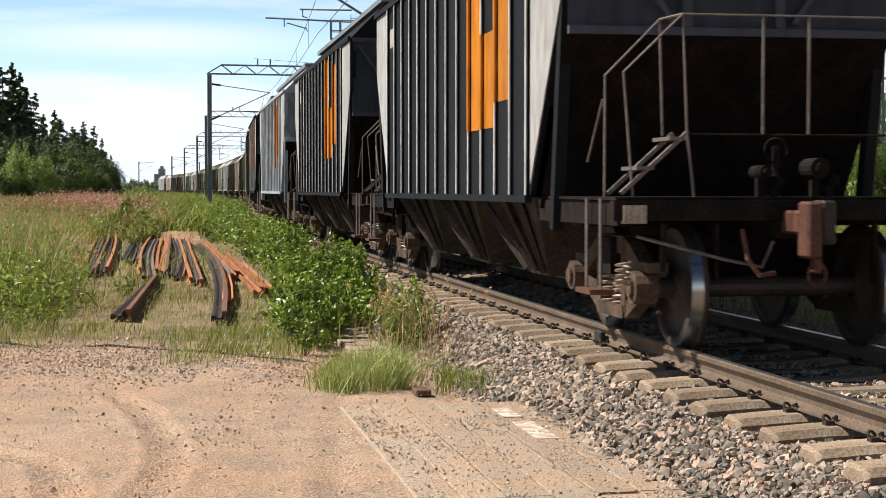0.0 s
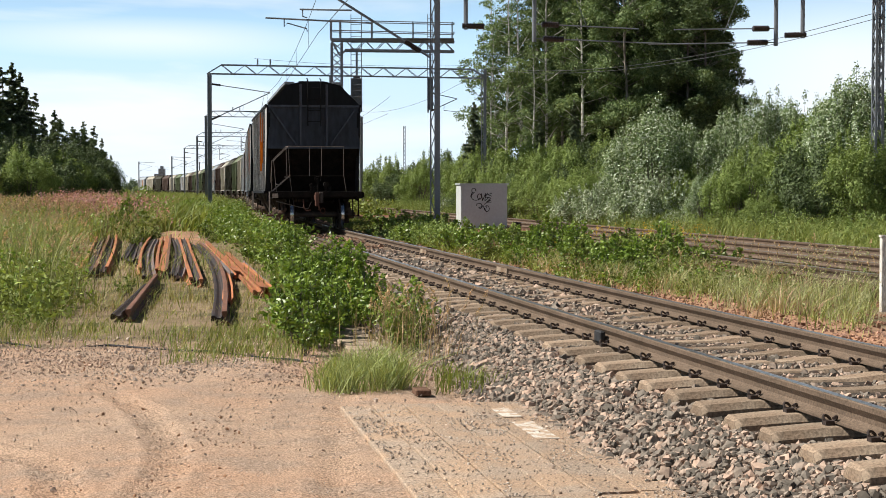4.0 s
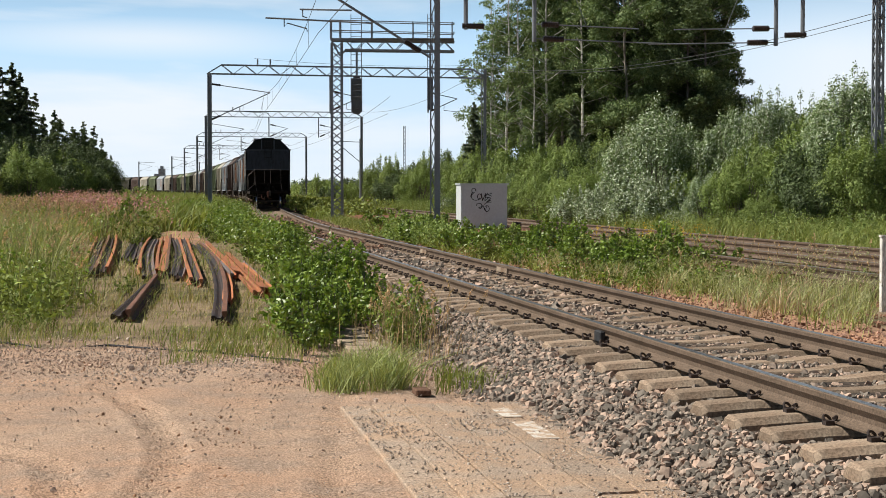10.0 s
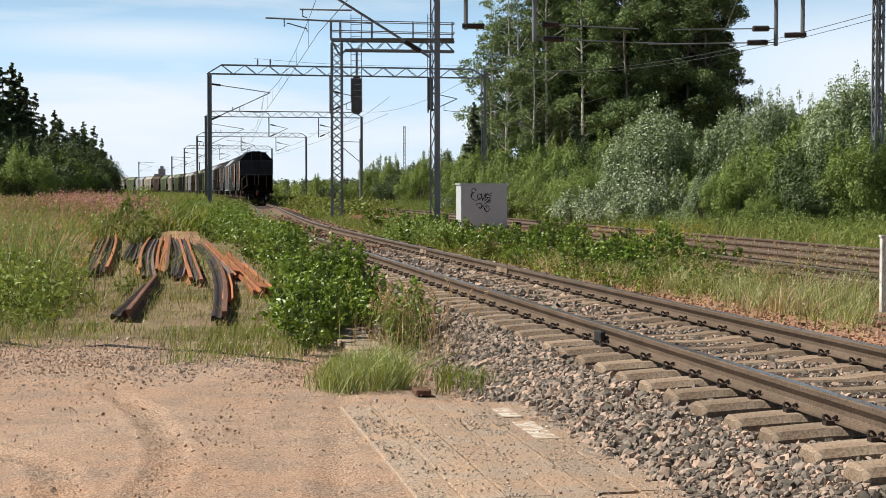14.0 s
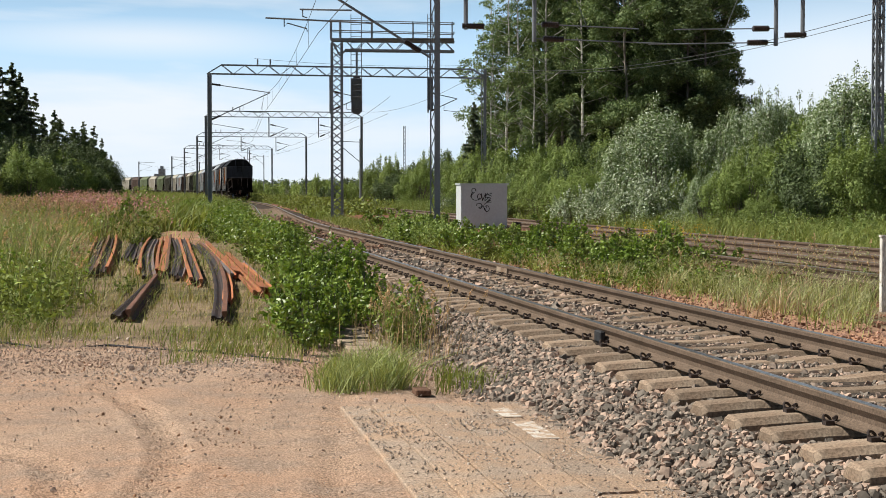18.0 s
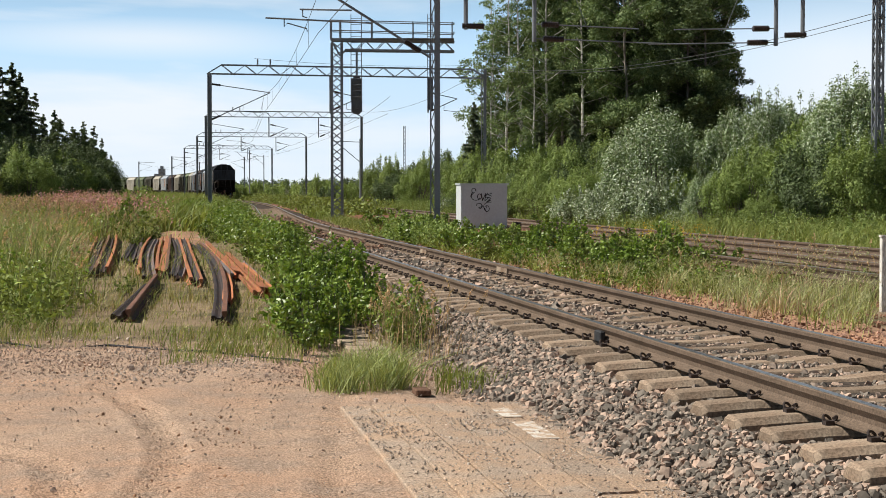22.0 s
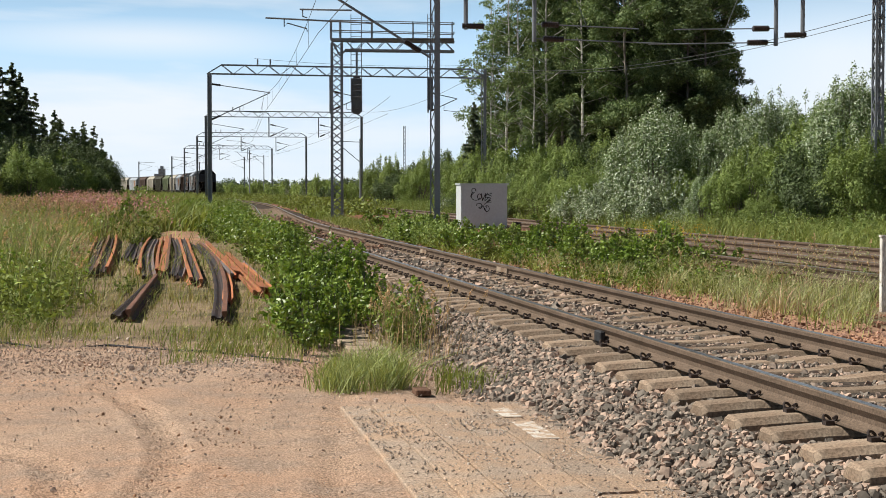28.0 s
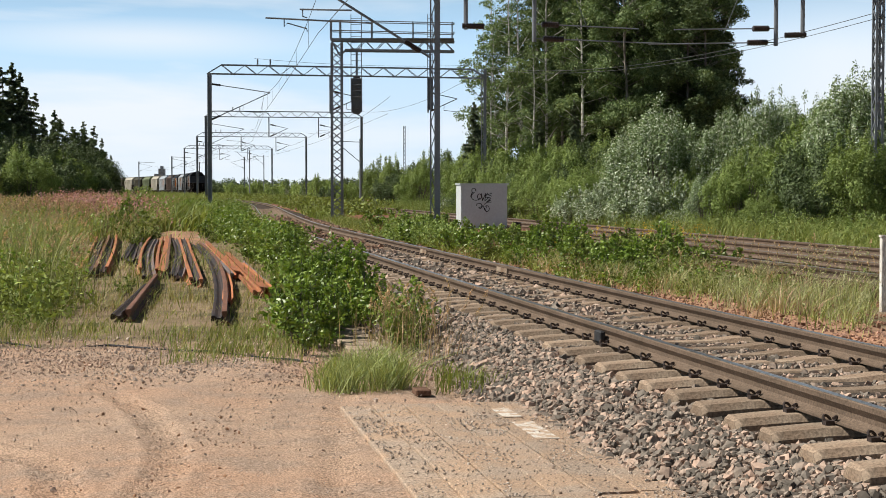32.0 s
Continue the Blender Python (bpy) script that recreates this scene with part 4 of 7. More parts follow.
def build_portals():
    for n, ((x0, y0), (x1, y1), z) in enumerate(PORTALS):
        pt = thing("catenary_portal", "grey galvanised steel portal spanning the tracks with overhead-line arms", "overhead line portal", "catenary portals")
        mid = Vector((x1 - x0, y1 - y0, 0)).normalized()
        for i, (x, y) in enumerate(((x0, y0), (x1, y1))):
            gz = float(ground_z(x, y))
            if n == 0 and i == 1:
                part_lattice("leg", pt, (x, y, gz), (x, y, z + 0.1), 0.24, 0.30, 0.42, 0.045, 0.075, side=mid)
            elif n == 0 or (n == 1 and i == 1):
                bm = bmesh.new()
                for k, ww in ((0.07, 0.19), (-0.15, 0.05)):
                    beam(bm, (x + k, y, gz), (x + k, y, z + 0.1), 0.24, ww, up=(1, 0, 0))
                for j in range(22):
                    z0, z1 = gz + (z - gz) * j / 22, gz + (z - gz) * (j + 1) / 22
                    c0, c1 = ((-0.14, 0.0) if j % 2 else (0.0, -0.14))
                    beam(bm, (x + c0, y - 0.10, z0), (x + c1, y - 0.10, z1), 0.035)
                part("leg", bm, M_GALV, pt)
            else:
                bm = bmesh.new()
                for k in (-1, 1):
                    beam(bm, (x + k * 0.10 * mid.x, y + k * 0.10 * mid.y, gz), (x + k * 0.10 * mid.x, y + k * 0.10 * mid.y, z - 0.45), 0.05, 0.24)
                beam(bm, (x, y, gz), (x, y, z - 0.45), 0.18, 0.10)
                part("leg", bm, M_GALV, pt)
            bm = bmesh.new()
            box(bm, x - 0.35, x + 0.35, y - 0.35, y + 0.35, gz - 0.3, gz + 0.22)
            part("concrete_footing", bm, M_CONCRETE, pt)
        a, b = Vector((x0, y0, 0)), Vector((x1, y1, 0))
        zt, zb = z + 0.07, z - 0.50
        d = (b - a).normalized()
        ends = [a - d * 0.15, b + d * 0.15]
        inset = [a + d * 0.75, b - d * 0.75]
        if n >= 5:
            cantilever(pt, x0, y0, z - 1.0, z - 3.0, 3.4, 7.4)
            cantilever(pt, x1, y1, z - 1.0, z - 3.0, -3.0, 7.4)
            rod("tie_arm", pt, [(x0, y0, z - 0.6), (x0 + 4.2, y0, z - 0.75)], 0.05)
            continue
        bm = bmesh.new()
        for w in (-0.16, 0.16):
            off = Vector((-d.y, d.x, 0)) * w
            beam(bm, inset[0] + off + Vector((0, 0, zt)), inset[1] + off + Vector((0, 0, zt)), 0.075)
            beam(bm, ends[0] + off + Vector((0, 0, zb)), ends[1] + off + Vector((0, 0, zb)), 0.075)
            for e, i in zip(ends, inset):
                beam(bm, e + off + Vector((0, 0, zb)), i + off + Vector((0, 0, zt)), 0.07)
            k = 22
            for j in range(k):
                p, q = inset[0].lerp(inset[1], j / k), inset[0].lerp(inset[1], (j + 1) / k)
                s, t = (zb, zt) if j % 2 else (zt, zb)
                beam(bm, p + off + Vector((0, 0, s)), q + off + Vector((0, 0, t)), 0.035)
        part("beam", bm, M_GALV, pt)
        if n == 0:
            drops = [(0.066, 6.60), (0.215, 6.22), (0.760, 6.22), (0.822, 6.50)]
        else:
            drops = [(0.43, 6.3), (0.79, 6.3)] if n == 1 else [(0.40, 6.6), (0.72, 6.6)]
        for f, zl in drops:
            p = a.lerp(b, f)
            rod("drop_post", pt, [(p.x, p.y, zb), (p.x, p.y, zl)], 0.06 if n else 0.075, n=8)
        if n == 0:
            # arm over the main line, reaching to the left of the near leg
            arm = new("cantilever_arm")
            arm.parent = pt
            arm.empty_display_size = 0.2
            p, q = Vector((x0 - 0.15, y0, 5.65)), Vector((x0 - 3.55, y0 - 0.5, 7.75))
            rod("strut", arm, [p, q], 0.045)
            insulator("insulator", arm, p.lerp(q, 0.10), p.lerp(q, 0.25), 0.10)
            rod("tie", arm, [(x0 - 0.1, y0, 8.0), q], 0.025)
            rod("tube", arm, [(x0 - 2.1, y0 - 0.3, 6.76), (x0 - 5.55, y0 - 0.8, 6.88)], 0.03)
            rod("tube", arm, [(x0 - 2.75, y0 - 0.4, 7.17), (x0 - 4.45, y0 - 0.6, 7.18)], 0.03)
            rod("steady_arm", arm, [(x0 - 4.95, y0 - 0.7, 6.87), (x0 - 4.95, y0 - 0.7, 6.60), (x0 - 4.85, y0 - 0.7, 6.72), (x0 - 4.22, y0 - 0.6, 6.55), (x0 - 4.20, y0 - 0.6, 6.45)], 0.02)
            rod("steady_arm", arm, [(x0 - 4.35, y0 - 0.6, 7.18), (x0 - 4.35, y0 - 0.6, 6.95), (x0 - 4.20, y0 - 0.6, 6.9)], 0.02)
            for f, zl, sg, reach in ((0.215, 6.22, 1, 3.6), (0.760, 6.22, -1, -3.6)):
                pp = a.lerp(b, f)
                arm = new("cantilever_arm")
                arm.parent = pt
                arm.empty_display_size = 0.2
                for zz, rise in ((6.82, -0.10), (6.34, -0.12)):
                    s, t = Vector((pp.x + sg * 0.08, pp.y, zz)), Vector((pp.x + reach * (1.24 if zz < 6.5 else 1.0), pp.y + 0.6 * sg, zz + rise))
                    rod("tube", arm, [s, t], 0.024)
                    insulator("insulator", arm, s.lerp(t, 0.05), s.lerp(t, 0.21), 0.11)
                rod("stay", arm, [(pp.x + reach * 0.5, pp.y, 6.66), (pp.x + sg * 1.0, pp.y, zb)], 0.012)
            for f, zl, sg in ((0.066, 6.60, 1), (0.822, 6.50, -1)):
                pp = a.lerp(b, f)
                insulator("insulator", pt, (pp.x - sg * 0.12, pp.y, zl + 0.12), (pp.x + sg * 0.62, pp.y, zl + 0.10), 0.11)
        else:
            cantilever(pt, x0, y0, z - 1.15, z - 3.38, 3.85 if n < 5 else 3.5, 7.4)
            for f, zl in drops:
                p = a.lerp(b, f)
                cantilever(pt, p.x, p.y, zl + 1.3, zl + 0.1, 1.9, zl + 0.9)
            for f in (0.17, 0.215):
                p = a.lerp(b, f)
                rod("bracket", pt, [(p.x, p.y, zt), (p.x, p.y, zt + 0.42)], 0.05)


build_portals()


M_SIGNAL = material("faded_signal_black", (0.115, 0.123, 0.132), 0.7, scale=2, bump=0.05)


def build_gantry():
    """The signal bridge: a lattice tower and a railed platform with two signals."""
    g = thing("signal_gantry", "grey lattice signal gantry with railed platform and black signal", "signal gantry")
    x, y = -6.0, 88.0
    gz = float(ground_z(x, y))
    zf = 9.55
    part_lattice("tower", g, (x + 0.02, y, gz), (x + 0.02, y, zf - 0.02), 0.56, 0.50, 0.46, 0.055, 0.11, side=(1, 0.15, 0))
    x0, x1 = x - 0.30, x + 6.62
    yb = y + 0.8
    for k in (-0.4, 0.4):
        bm = bmesh.new()
        for z in (zf - 0.46, zf + 0.10):
            beam(bm, (x0 + (0.8 if z < zf else 0), y + k, z), (x1, yb + k, z), 0.11)
        n = 11
        for i in range(n):
            p, q = Vector((x0 + 0.8, y + k, 0)).lerp(Vector((x1, yb + k, 0)), i / n), Vector((x0 + 0.8, y + k, 0)).lerp(Vector((x1, yb + k, 0)), (i + 1) / n)
            s, t = (zf - 0.46, zf + 0.1) if i % 2 else (zf + 0.1, zf - 0.46)
            beam(bm, p + Vector((0, 0, s)), q + Vector((0, 0, t)), 0.04)
        part("girder", bm, M_GALV, g)
    bm = bmesh.new()
    box(bm, x0, x1, y - 0.4, yb + 0.4, zf + 0.16, zf + 0.20)
    part("deck", bm, M_GALV, g)
    bm = bmesh.new()
    beam(bm, (x - 0.2, y, zf - 0.05), (x + 0.2, y, zf - 0.75), 0.1)
    beam(bm, (x + 0.55, y, zf - 0.42), (x + 0.2, y, zf - 0.75), 0.1)
    part("knee_brace", bm, M_GALV, g)
    for k in (-0.45, 0.45):
        rl = new("handrail")
        rl.parent = g
        rl.empty_display_size = 0.2
        for z in (0.55, 1.12):
            rod("bar", rl, [(x0, y + k, zf + z + 0.08), (x1, yb + k, zf + z)], 0.03)
        for f in (0.0, 0.075, 0.33, 0.665, 0.985):
            px, py = x0 + (x1 - x0) * f, y + k + 0.8 * f
            rod("post", rl, [(px, py, zf + 0.1), (px, py, zf + 1.18)], 0.035)
    rl = new("handrail")
    rl.parent = g
    for z in (-0.46, 0.1, 0.6, 1.12):
        rod("bar", rl, [(x1, yb - 0.45, zf + z), (x1, yb + 0.45, zf + z)], 0.035)
    for px, w, h in ((-4.9, 0.62, 2.15), (-0.72, 0.30, 2.0)):
        sg = new("signal")
        sg.parent = g
        sg.empty_display_size = 0.2
        py, zt = y + 0.75, 7.70
        bm = bmesh.new()
        box(bm, px - w / 2, px + w / 2, py - 0.04, py + 0.02, zt - h, zt)
        bmesh.ops.bevel(bm, geom=[e for e in bm.edges if abs(e.verts[0].co.y - e.verts[1].co.y) > 0.03], offset=0.12, segments=3, affect="EDGES")
        part("backboard", bm, M_SIGNAL, sg, "black signal backboard seen from behind")
        for k in range(3):
            bm = bmesh.new()
            z = zt - 0.35 - k * 0.68
            beam(bm, (px, py - 0.05, z), (px, py - 0.32, z), 0.30 if w > 0.4 else 0.2, n=12)
            part("lamp_housing", bm, M_SIGNAL, sg)
        for k in (-1, 1):
            rod("ladder_stile", sg, [(px + k * w * 0.48, py - 0.45, zt - 1.4), (px + k * w * 0.48, py - 0.45, zf + 1.6)], 0.022)
        for z in np.arange(zt - 1.2, zf + 1.5, 0.34):
            rod("rung", sg, [(px - w * 0.48, py - 0.45, z), (px + w * 0.48, py - 0.45, z)], 0.014, n=4)
        rod("hanger", sg, [(px, py, zt), (px, py, zf - 0.4)], 0.06)


build_gantry()


def build_posts():
    for x, y, h, name, lb in ((-7.3, 138.0, 4.6, "catenary_mast", "slim grey steel mast beside the far track"), (-33.5, 270.0, 6.8, "catenary_mast", "far grey steel mast by the track"),
                              (-38.5, 335.0, 7.5, "catenary_mast", "far grey steel mast by the track")):
        gz = float(ground_z(x, y))
        m = thing(name, lb, "mast", "single masts")
        rod("post", m, [(x, y, gz), (x, y, gz + h + 1.5)], 0.1, n=8)
        rod("bracket_arm", m, [(x, y, gz + h + 1.2), (x - 2.6, y, gz + h + 1.3)], 0.035)
        rod("bracket_strut", m, [(x, y, gz + h - 0.6), (x - 2.2, y, gz + h + 1.25)], 0.035)
    # white post by the near track
    m = thing("marker_post", "weathered white wooden marker post in dry grass", "post")
    bm = bmesh.new()
    box(bm, 5.885, 6.0, 20.86, 20.97, -0.55, 0.62)
    bmesh.ops.bevel(bm, geom=bm.edges[:], offset=0.008, segments=1, affect="EDGES")
    part("post", bm, P_WHITEWOOD, m)
    bm = bmesh.new()
    box(bm, 5.875, 6.01, 20.85, 20.98, 0.62, 0.65)
    part("cap", bm, P_WHITEWOOD, m)


P_WHITEWOOD = material("old_white_paint", (0.68, 0.66, 0.60), 0.7, col2=(0.5, 0.45, 0.38), scale=4, fine=30, stretch=(3, 3, 0.5), bump=0.2)
build_posts()


# ---- wires ----
def wire(name, pts, r, label, cat="overhead wire"):
    cu = bpy.data.curves.new(name, "CURVE")
    cu.dimensions = "3D"
    cu.bevel_depth, cu.bevel_resolution = r, 1
    sp = cu.splines.new("POLY")
    sp.points.add(len(pts) - 1)
    for p, q in zip(sp.points, pts):
        p.co = (*q, 1)
    cu.materials.append(M_WIRE)
    return tagged(new(name, cu), label, cat, "overhead wires")


def sagging(a, b, sag, n=14):
    return [tuple(Vector(a).lerp(Vector(b), i / n) - Vector((0, 0, sag * 4 * (i / n) * (1 - i / n)))) for i in range(n + 1)]


def build_wires():
    # main line: contact and carrier wires from support to support
    contact, carrier = [], []
    sup = [14.0, 52.0] + [p[0][1] + 0.7 for p in PORTALS[1:]]
    for n, y in enumerate(sup):
        x = float(main_x(y)) + (0.3 if n % 2 else -0.3)
        contact.append((x, y, 6.45 if n < 2 else 6.2))
        carrier.append((x, y, 7.72 if n < 2 else 7.4))
    line_c, line_k = [], []
    for n in range(len(sup) - 1):
        line_c += sagging(contact[n], contact[n + 1], 0.05)[: None if n == len(sup) - 2 else -1]
        line_k += sagging(carrier[n], carrier[n + 1], 0.75)[: None if n == len(sup) - 2 else -1]
        if n > 0:
            for f in np.linspace(0.1, 0.9, 6):
                p = Vector(contact[n]).lerp(Vector(contact[n + 1]), f)
                q = Vector(carrier[n]).lerp(Vector(carrier[n + 1]), f)
                q.z -= 0.75 * 4 * f * (1 - f)
                wire("dropper_wire", [tuple(p), tuple(q)], 0.006, "thin vertical dropper between two overhead wires")
    wire("contact_wire", line_c, 0.011, "thin dark contact wire over the main track")
    wire("carrier_wire", line_k, 0.010, "sagging carrier wire over the main track")
    # second track
    for off, z0, sag, nm in ((0.0, 6.2, 0.05, "contact_wire"), (0.1, 7.3, 0.6, "carrier_wire")):
        pts = []
        ys = [101.5, 159.5, 219.0, 283.0]
        for a, b in zip(ys, ys[1:]):
            xa = side_x(a, off) if a < 120 else float(main_x(a)) + 7.2
            xb = side_x(b, off) if b < 120 else float(main_x(b)) + 7.2
            pts += sagging((xa, a, z0), (xb, b, z0), sag)[:-1]
        wire(nm, pts, 0.010, "dark overhead wire above the side track")
    # feeder wires on the right-hand legs
    for dz, dx in ((0.0, 0.0), (0.28, 0.25)):
        pts = sagging((2.7 + dx, 103.0, 9.25 + dz * 0.3), (15.2 + dx, 54.6, 7.25 + dz), 0.95, 20) + sagging((15.2 + dx, 54.6, 7.25 + dz), (24.0, 10.0, 7.6 + dz), 0.8)[1:]
        wire("feeder_wire", pts, 0.012, "sagging feeder wire between the portal legs")
    wire("feeder_wire", sagging((2.7, 103.2, 9.2), (-8.4, 161.2, 9.3), 0.9), 0.012, "sagging feeder wire between the portal legs")
    wire("feeder_wire", sagging((-8.4, 161.2, 9.3), (-19.3, 220.2, 9.3), 0.9), 0.012, "sagging feeder wire between the portal legs")
    wire("feeder_wire", sagging((-12.0, 99.4, 9.6), (2.7, 103.2, 9.5), 0.25), 0.010, "thin wire along the portal beam")


build_wires()


# ---- equipment cabinet ----
def build_cabinet():
    c = thing("equipment_cabinet", "large pale grey steel trackside cabinet with dark scribbles", "cabinet", at=Matrix.Translation((1.584, 60.0, -0.216)) @ Matrix.Rotation(0.15, 4, "Z") @ Matrix.Diagonal((0.89, 0.89, 0.89, 1)))
    w, d, h = 1.02, 1.3, 1.88
    bm = bmesh.new()
    box(bm, -w, w, 0, d, 0.0, h)
    bmesh.ops.bevel(bm, geom=bm.edges[:], offset=0.015, segments=2, affect="EDGES")
    part("body", bm, P_CAB, c)
    bm = bmesh.new()
    box(bm, -w - 0.05, w + 0.05, -0.05, d + 0.05, h, h + 0.05)
    part("lid", bm, P_CAB, c, "overhanging pale lid")
    for k in (-1, 1):
        bm = bmesh.new()
        box(bm, min(k * 0.02, k * (w - 0.04)), max(k * 0.02, k * (w - 0.04)), -0.018, -0.002, 0.10, h - 0.06)
        dr = part("door", bm, P_CAB, c)
        bm = bmesh.new()
        box(bm, k * 0.10 - 0.015, k * 0.10 + 0.015, -0.05, -0.018, 0.85, 1.0)
        part("handle", bm, M_GALV, dr, "small steel handle")
    bm = bmesh.new()
    box(bm, -w + 0.05, w - 0.05, 0.05, d - 0.05, -0.25, 0.002)
    part("plinth", bm, M_CONCRETE, c)
    # scribble strokes
    rng = random.Random(5)
    bm = bmesh.new()

    def stroke(pts):
        for (x0, z0), (x1, z1) in zip(pts, pts[1:]):
            beam(bm, (x0 * 0.9 + 0.10, -0.024, z0), (x1 * 0.9 + 0.10, -0.024, z1), 0.03, 0.008, up=(0, 1, 0))

    def arc(cx, cz, rx, rz, a0, a1, n=12):
        return [(cx + rx * math.cos(radians(a0 + (a1 - a0) * i / n)), cz + rz * math.sin(radians(a0 + (a1 - a0) * i / n))) for i in range(n + 1)]
    stroke(arc(-0.62, 1.62, 0.10, 0.10, -20, 300) + [(-0.72, 1.5), (-0.78, 1.36)])
    stroke(arc(-0.52, 1.36, 0.22, 0.16, 120, 340))
    stroke(arc(-0.34, 1.36, 0.10, 0.12, 0, 380) + [(-0.18, 1.2)])
    stroke([(-0.24, 1.5), (-0.20, 1.18), (-0.04, 1.5), (-0.08, 1.16), (0.1, 1.34)])
    stroke([(0.06, 1.52), (-0.06, 1.34), (0.22, 1.30), (0.0, 1.12), (0.24, 1.12)])
    stroke([(0.26, 1.5), (0.05, 1.45), (0.26, 1.38)])
    stroke([(0.22, 1.22), (-0.12, 1.02)])
    stroke(arc(-0.36, 0.98, 0.13, 0.09, 200, -100) + [(-0.30, 0.84), (-0.16, 0.98), (-0.1, 0.8)])
    stroke(arc(0.02, 0.84, 0.12, 0.13, 150, -200) + [(0.0, 0.68)])
    part("scribble", bm, M_BLACK, c, "dark sprayed scribble")


P_CAB = material("cabinet_paint", (0.56, 0.59, 0.60), 0.5, col2=(0.50, 0.53, 0.54), scale=0.8, fine=12, bump=0.02, fine_amount=0.06)
build_cabinet()


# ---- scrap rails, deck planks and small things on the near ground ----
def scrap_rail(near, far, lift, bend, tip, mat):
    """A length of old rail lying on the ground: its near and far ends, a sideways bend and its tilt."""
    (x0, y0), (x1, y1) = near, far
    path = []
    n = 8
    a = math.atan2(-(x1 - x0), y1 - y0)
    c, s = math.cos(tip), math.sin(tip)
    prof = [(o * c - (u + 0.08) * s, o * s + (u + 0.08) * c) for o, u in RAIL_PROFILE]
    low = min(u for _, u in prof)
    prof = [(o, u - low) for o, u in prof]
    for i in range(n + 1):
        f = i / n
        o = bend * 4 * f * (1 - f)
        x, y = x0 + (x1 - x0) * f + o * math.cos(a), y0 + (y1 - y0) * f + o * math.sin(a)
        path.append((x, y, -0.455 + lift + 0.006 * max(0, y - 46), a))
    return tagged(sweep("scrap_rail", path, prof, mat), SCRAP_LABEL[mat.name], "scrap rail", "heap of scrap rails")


M_BLACKSTEEL = material("blackened_steel", (0.032, 0.028, 0.028), 0.7, col2=(0.075, 0.045, 0.035), scale=1.4, fine=30, per_object=0.3, bump=0.2, spec=0.3)
M_GREYSTEEL = material("bare_grey_steel", (0.16, 0.16, 0.17), 0.6, 0.3, col2=(0.20, 0.12, 0.085), scale=1.6, fine=30, per_object=0.2, bump=0.2, spec=0.3)
SCRAP_LABEL = {"rusty_steel": "orange rusty discarded rail in the heap", "dark_rusty_steel": "dark brown rusty discarded rail in the heap",
               "blackened_steel": "blackened discarded rail lying on its side", "bare_grey_steel": "grey worn discarded rail in the heap"}


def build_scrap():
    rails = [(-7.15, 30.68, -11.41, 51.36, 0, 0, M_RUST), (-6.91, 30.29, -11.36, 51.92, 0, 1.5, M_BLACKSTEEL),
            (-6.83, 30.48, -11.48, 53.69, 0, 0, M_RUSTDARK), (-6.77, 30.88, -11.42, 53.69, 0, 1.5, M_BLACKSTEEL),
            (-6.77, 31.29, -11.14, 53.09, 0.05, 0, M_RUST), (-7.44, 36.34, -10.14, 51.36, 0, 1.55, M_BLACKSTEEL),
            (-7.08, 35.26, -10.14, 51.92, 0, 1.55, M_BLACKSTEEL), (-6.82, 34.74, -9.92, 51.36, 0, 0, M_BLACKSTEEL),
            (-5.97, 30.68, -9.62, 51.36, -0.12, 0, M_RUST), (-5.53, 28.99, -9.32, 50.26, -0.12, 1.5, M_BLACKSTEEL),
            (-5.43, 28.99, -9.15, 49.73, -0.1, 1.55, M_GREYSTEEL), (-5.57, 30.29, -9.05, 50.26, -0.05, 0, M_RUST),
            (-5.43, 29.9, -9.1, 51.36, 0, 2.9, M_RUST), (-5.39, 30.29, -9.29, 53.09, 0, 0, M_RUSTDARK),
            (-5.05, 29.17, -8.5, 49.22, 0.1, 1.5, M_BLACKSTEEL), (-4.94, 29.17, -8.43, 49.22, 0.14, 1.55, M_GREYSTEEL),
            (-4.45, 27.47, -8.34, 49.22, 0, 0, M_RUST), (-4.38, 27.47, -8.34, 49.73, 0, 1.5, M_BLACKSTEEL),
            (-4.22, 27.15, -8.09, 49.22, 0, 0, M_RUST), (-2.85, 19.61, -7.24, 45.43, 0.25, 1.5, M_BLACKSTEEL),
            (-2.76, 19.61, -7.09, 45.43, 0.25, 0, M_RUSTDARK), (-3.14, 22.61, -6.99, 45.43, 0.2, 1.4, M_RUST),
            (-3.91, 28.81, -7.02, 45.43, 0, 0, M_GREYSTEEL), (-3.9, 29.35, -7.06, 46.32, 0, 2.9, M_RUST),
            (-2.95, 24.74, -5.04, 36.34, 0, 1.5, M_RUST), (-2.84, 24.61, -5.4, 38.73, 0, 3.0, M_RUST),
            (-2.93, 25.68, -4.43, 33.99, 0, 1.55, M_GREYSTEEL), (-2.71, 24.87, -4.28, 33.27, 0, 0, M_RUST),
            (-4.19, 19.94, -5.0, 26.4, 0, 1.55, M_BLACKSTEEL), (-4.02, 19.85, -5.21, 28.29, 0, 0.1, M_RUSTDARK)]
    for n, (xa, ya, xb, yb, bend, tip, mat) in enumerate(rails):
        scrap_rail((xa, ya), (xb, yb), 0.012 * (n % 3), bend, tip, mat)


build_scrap()


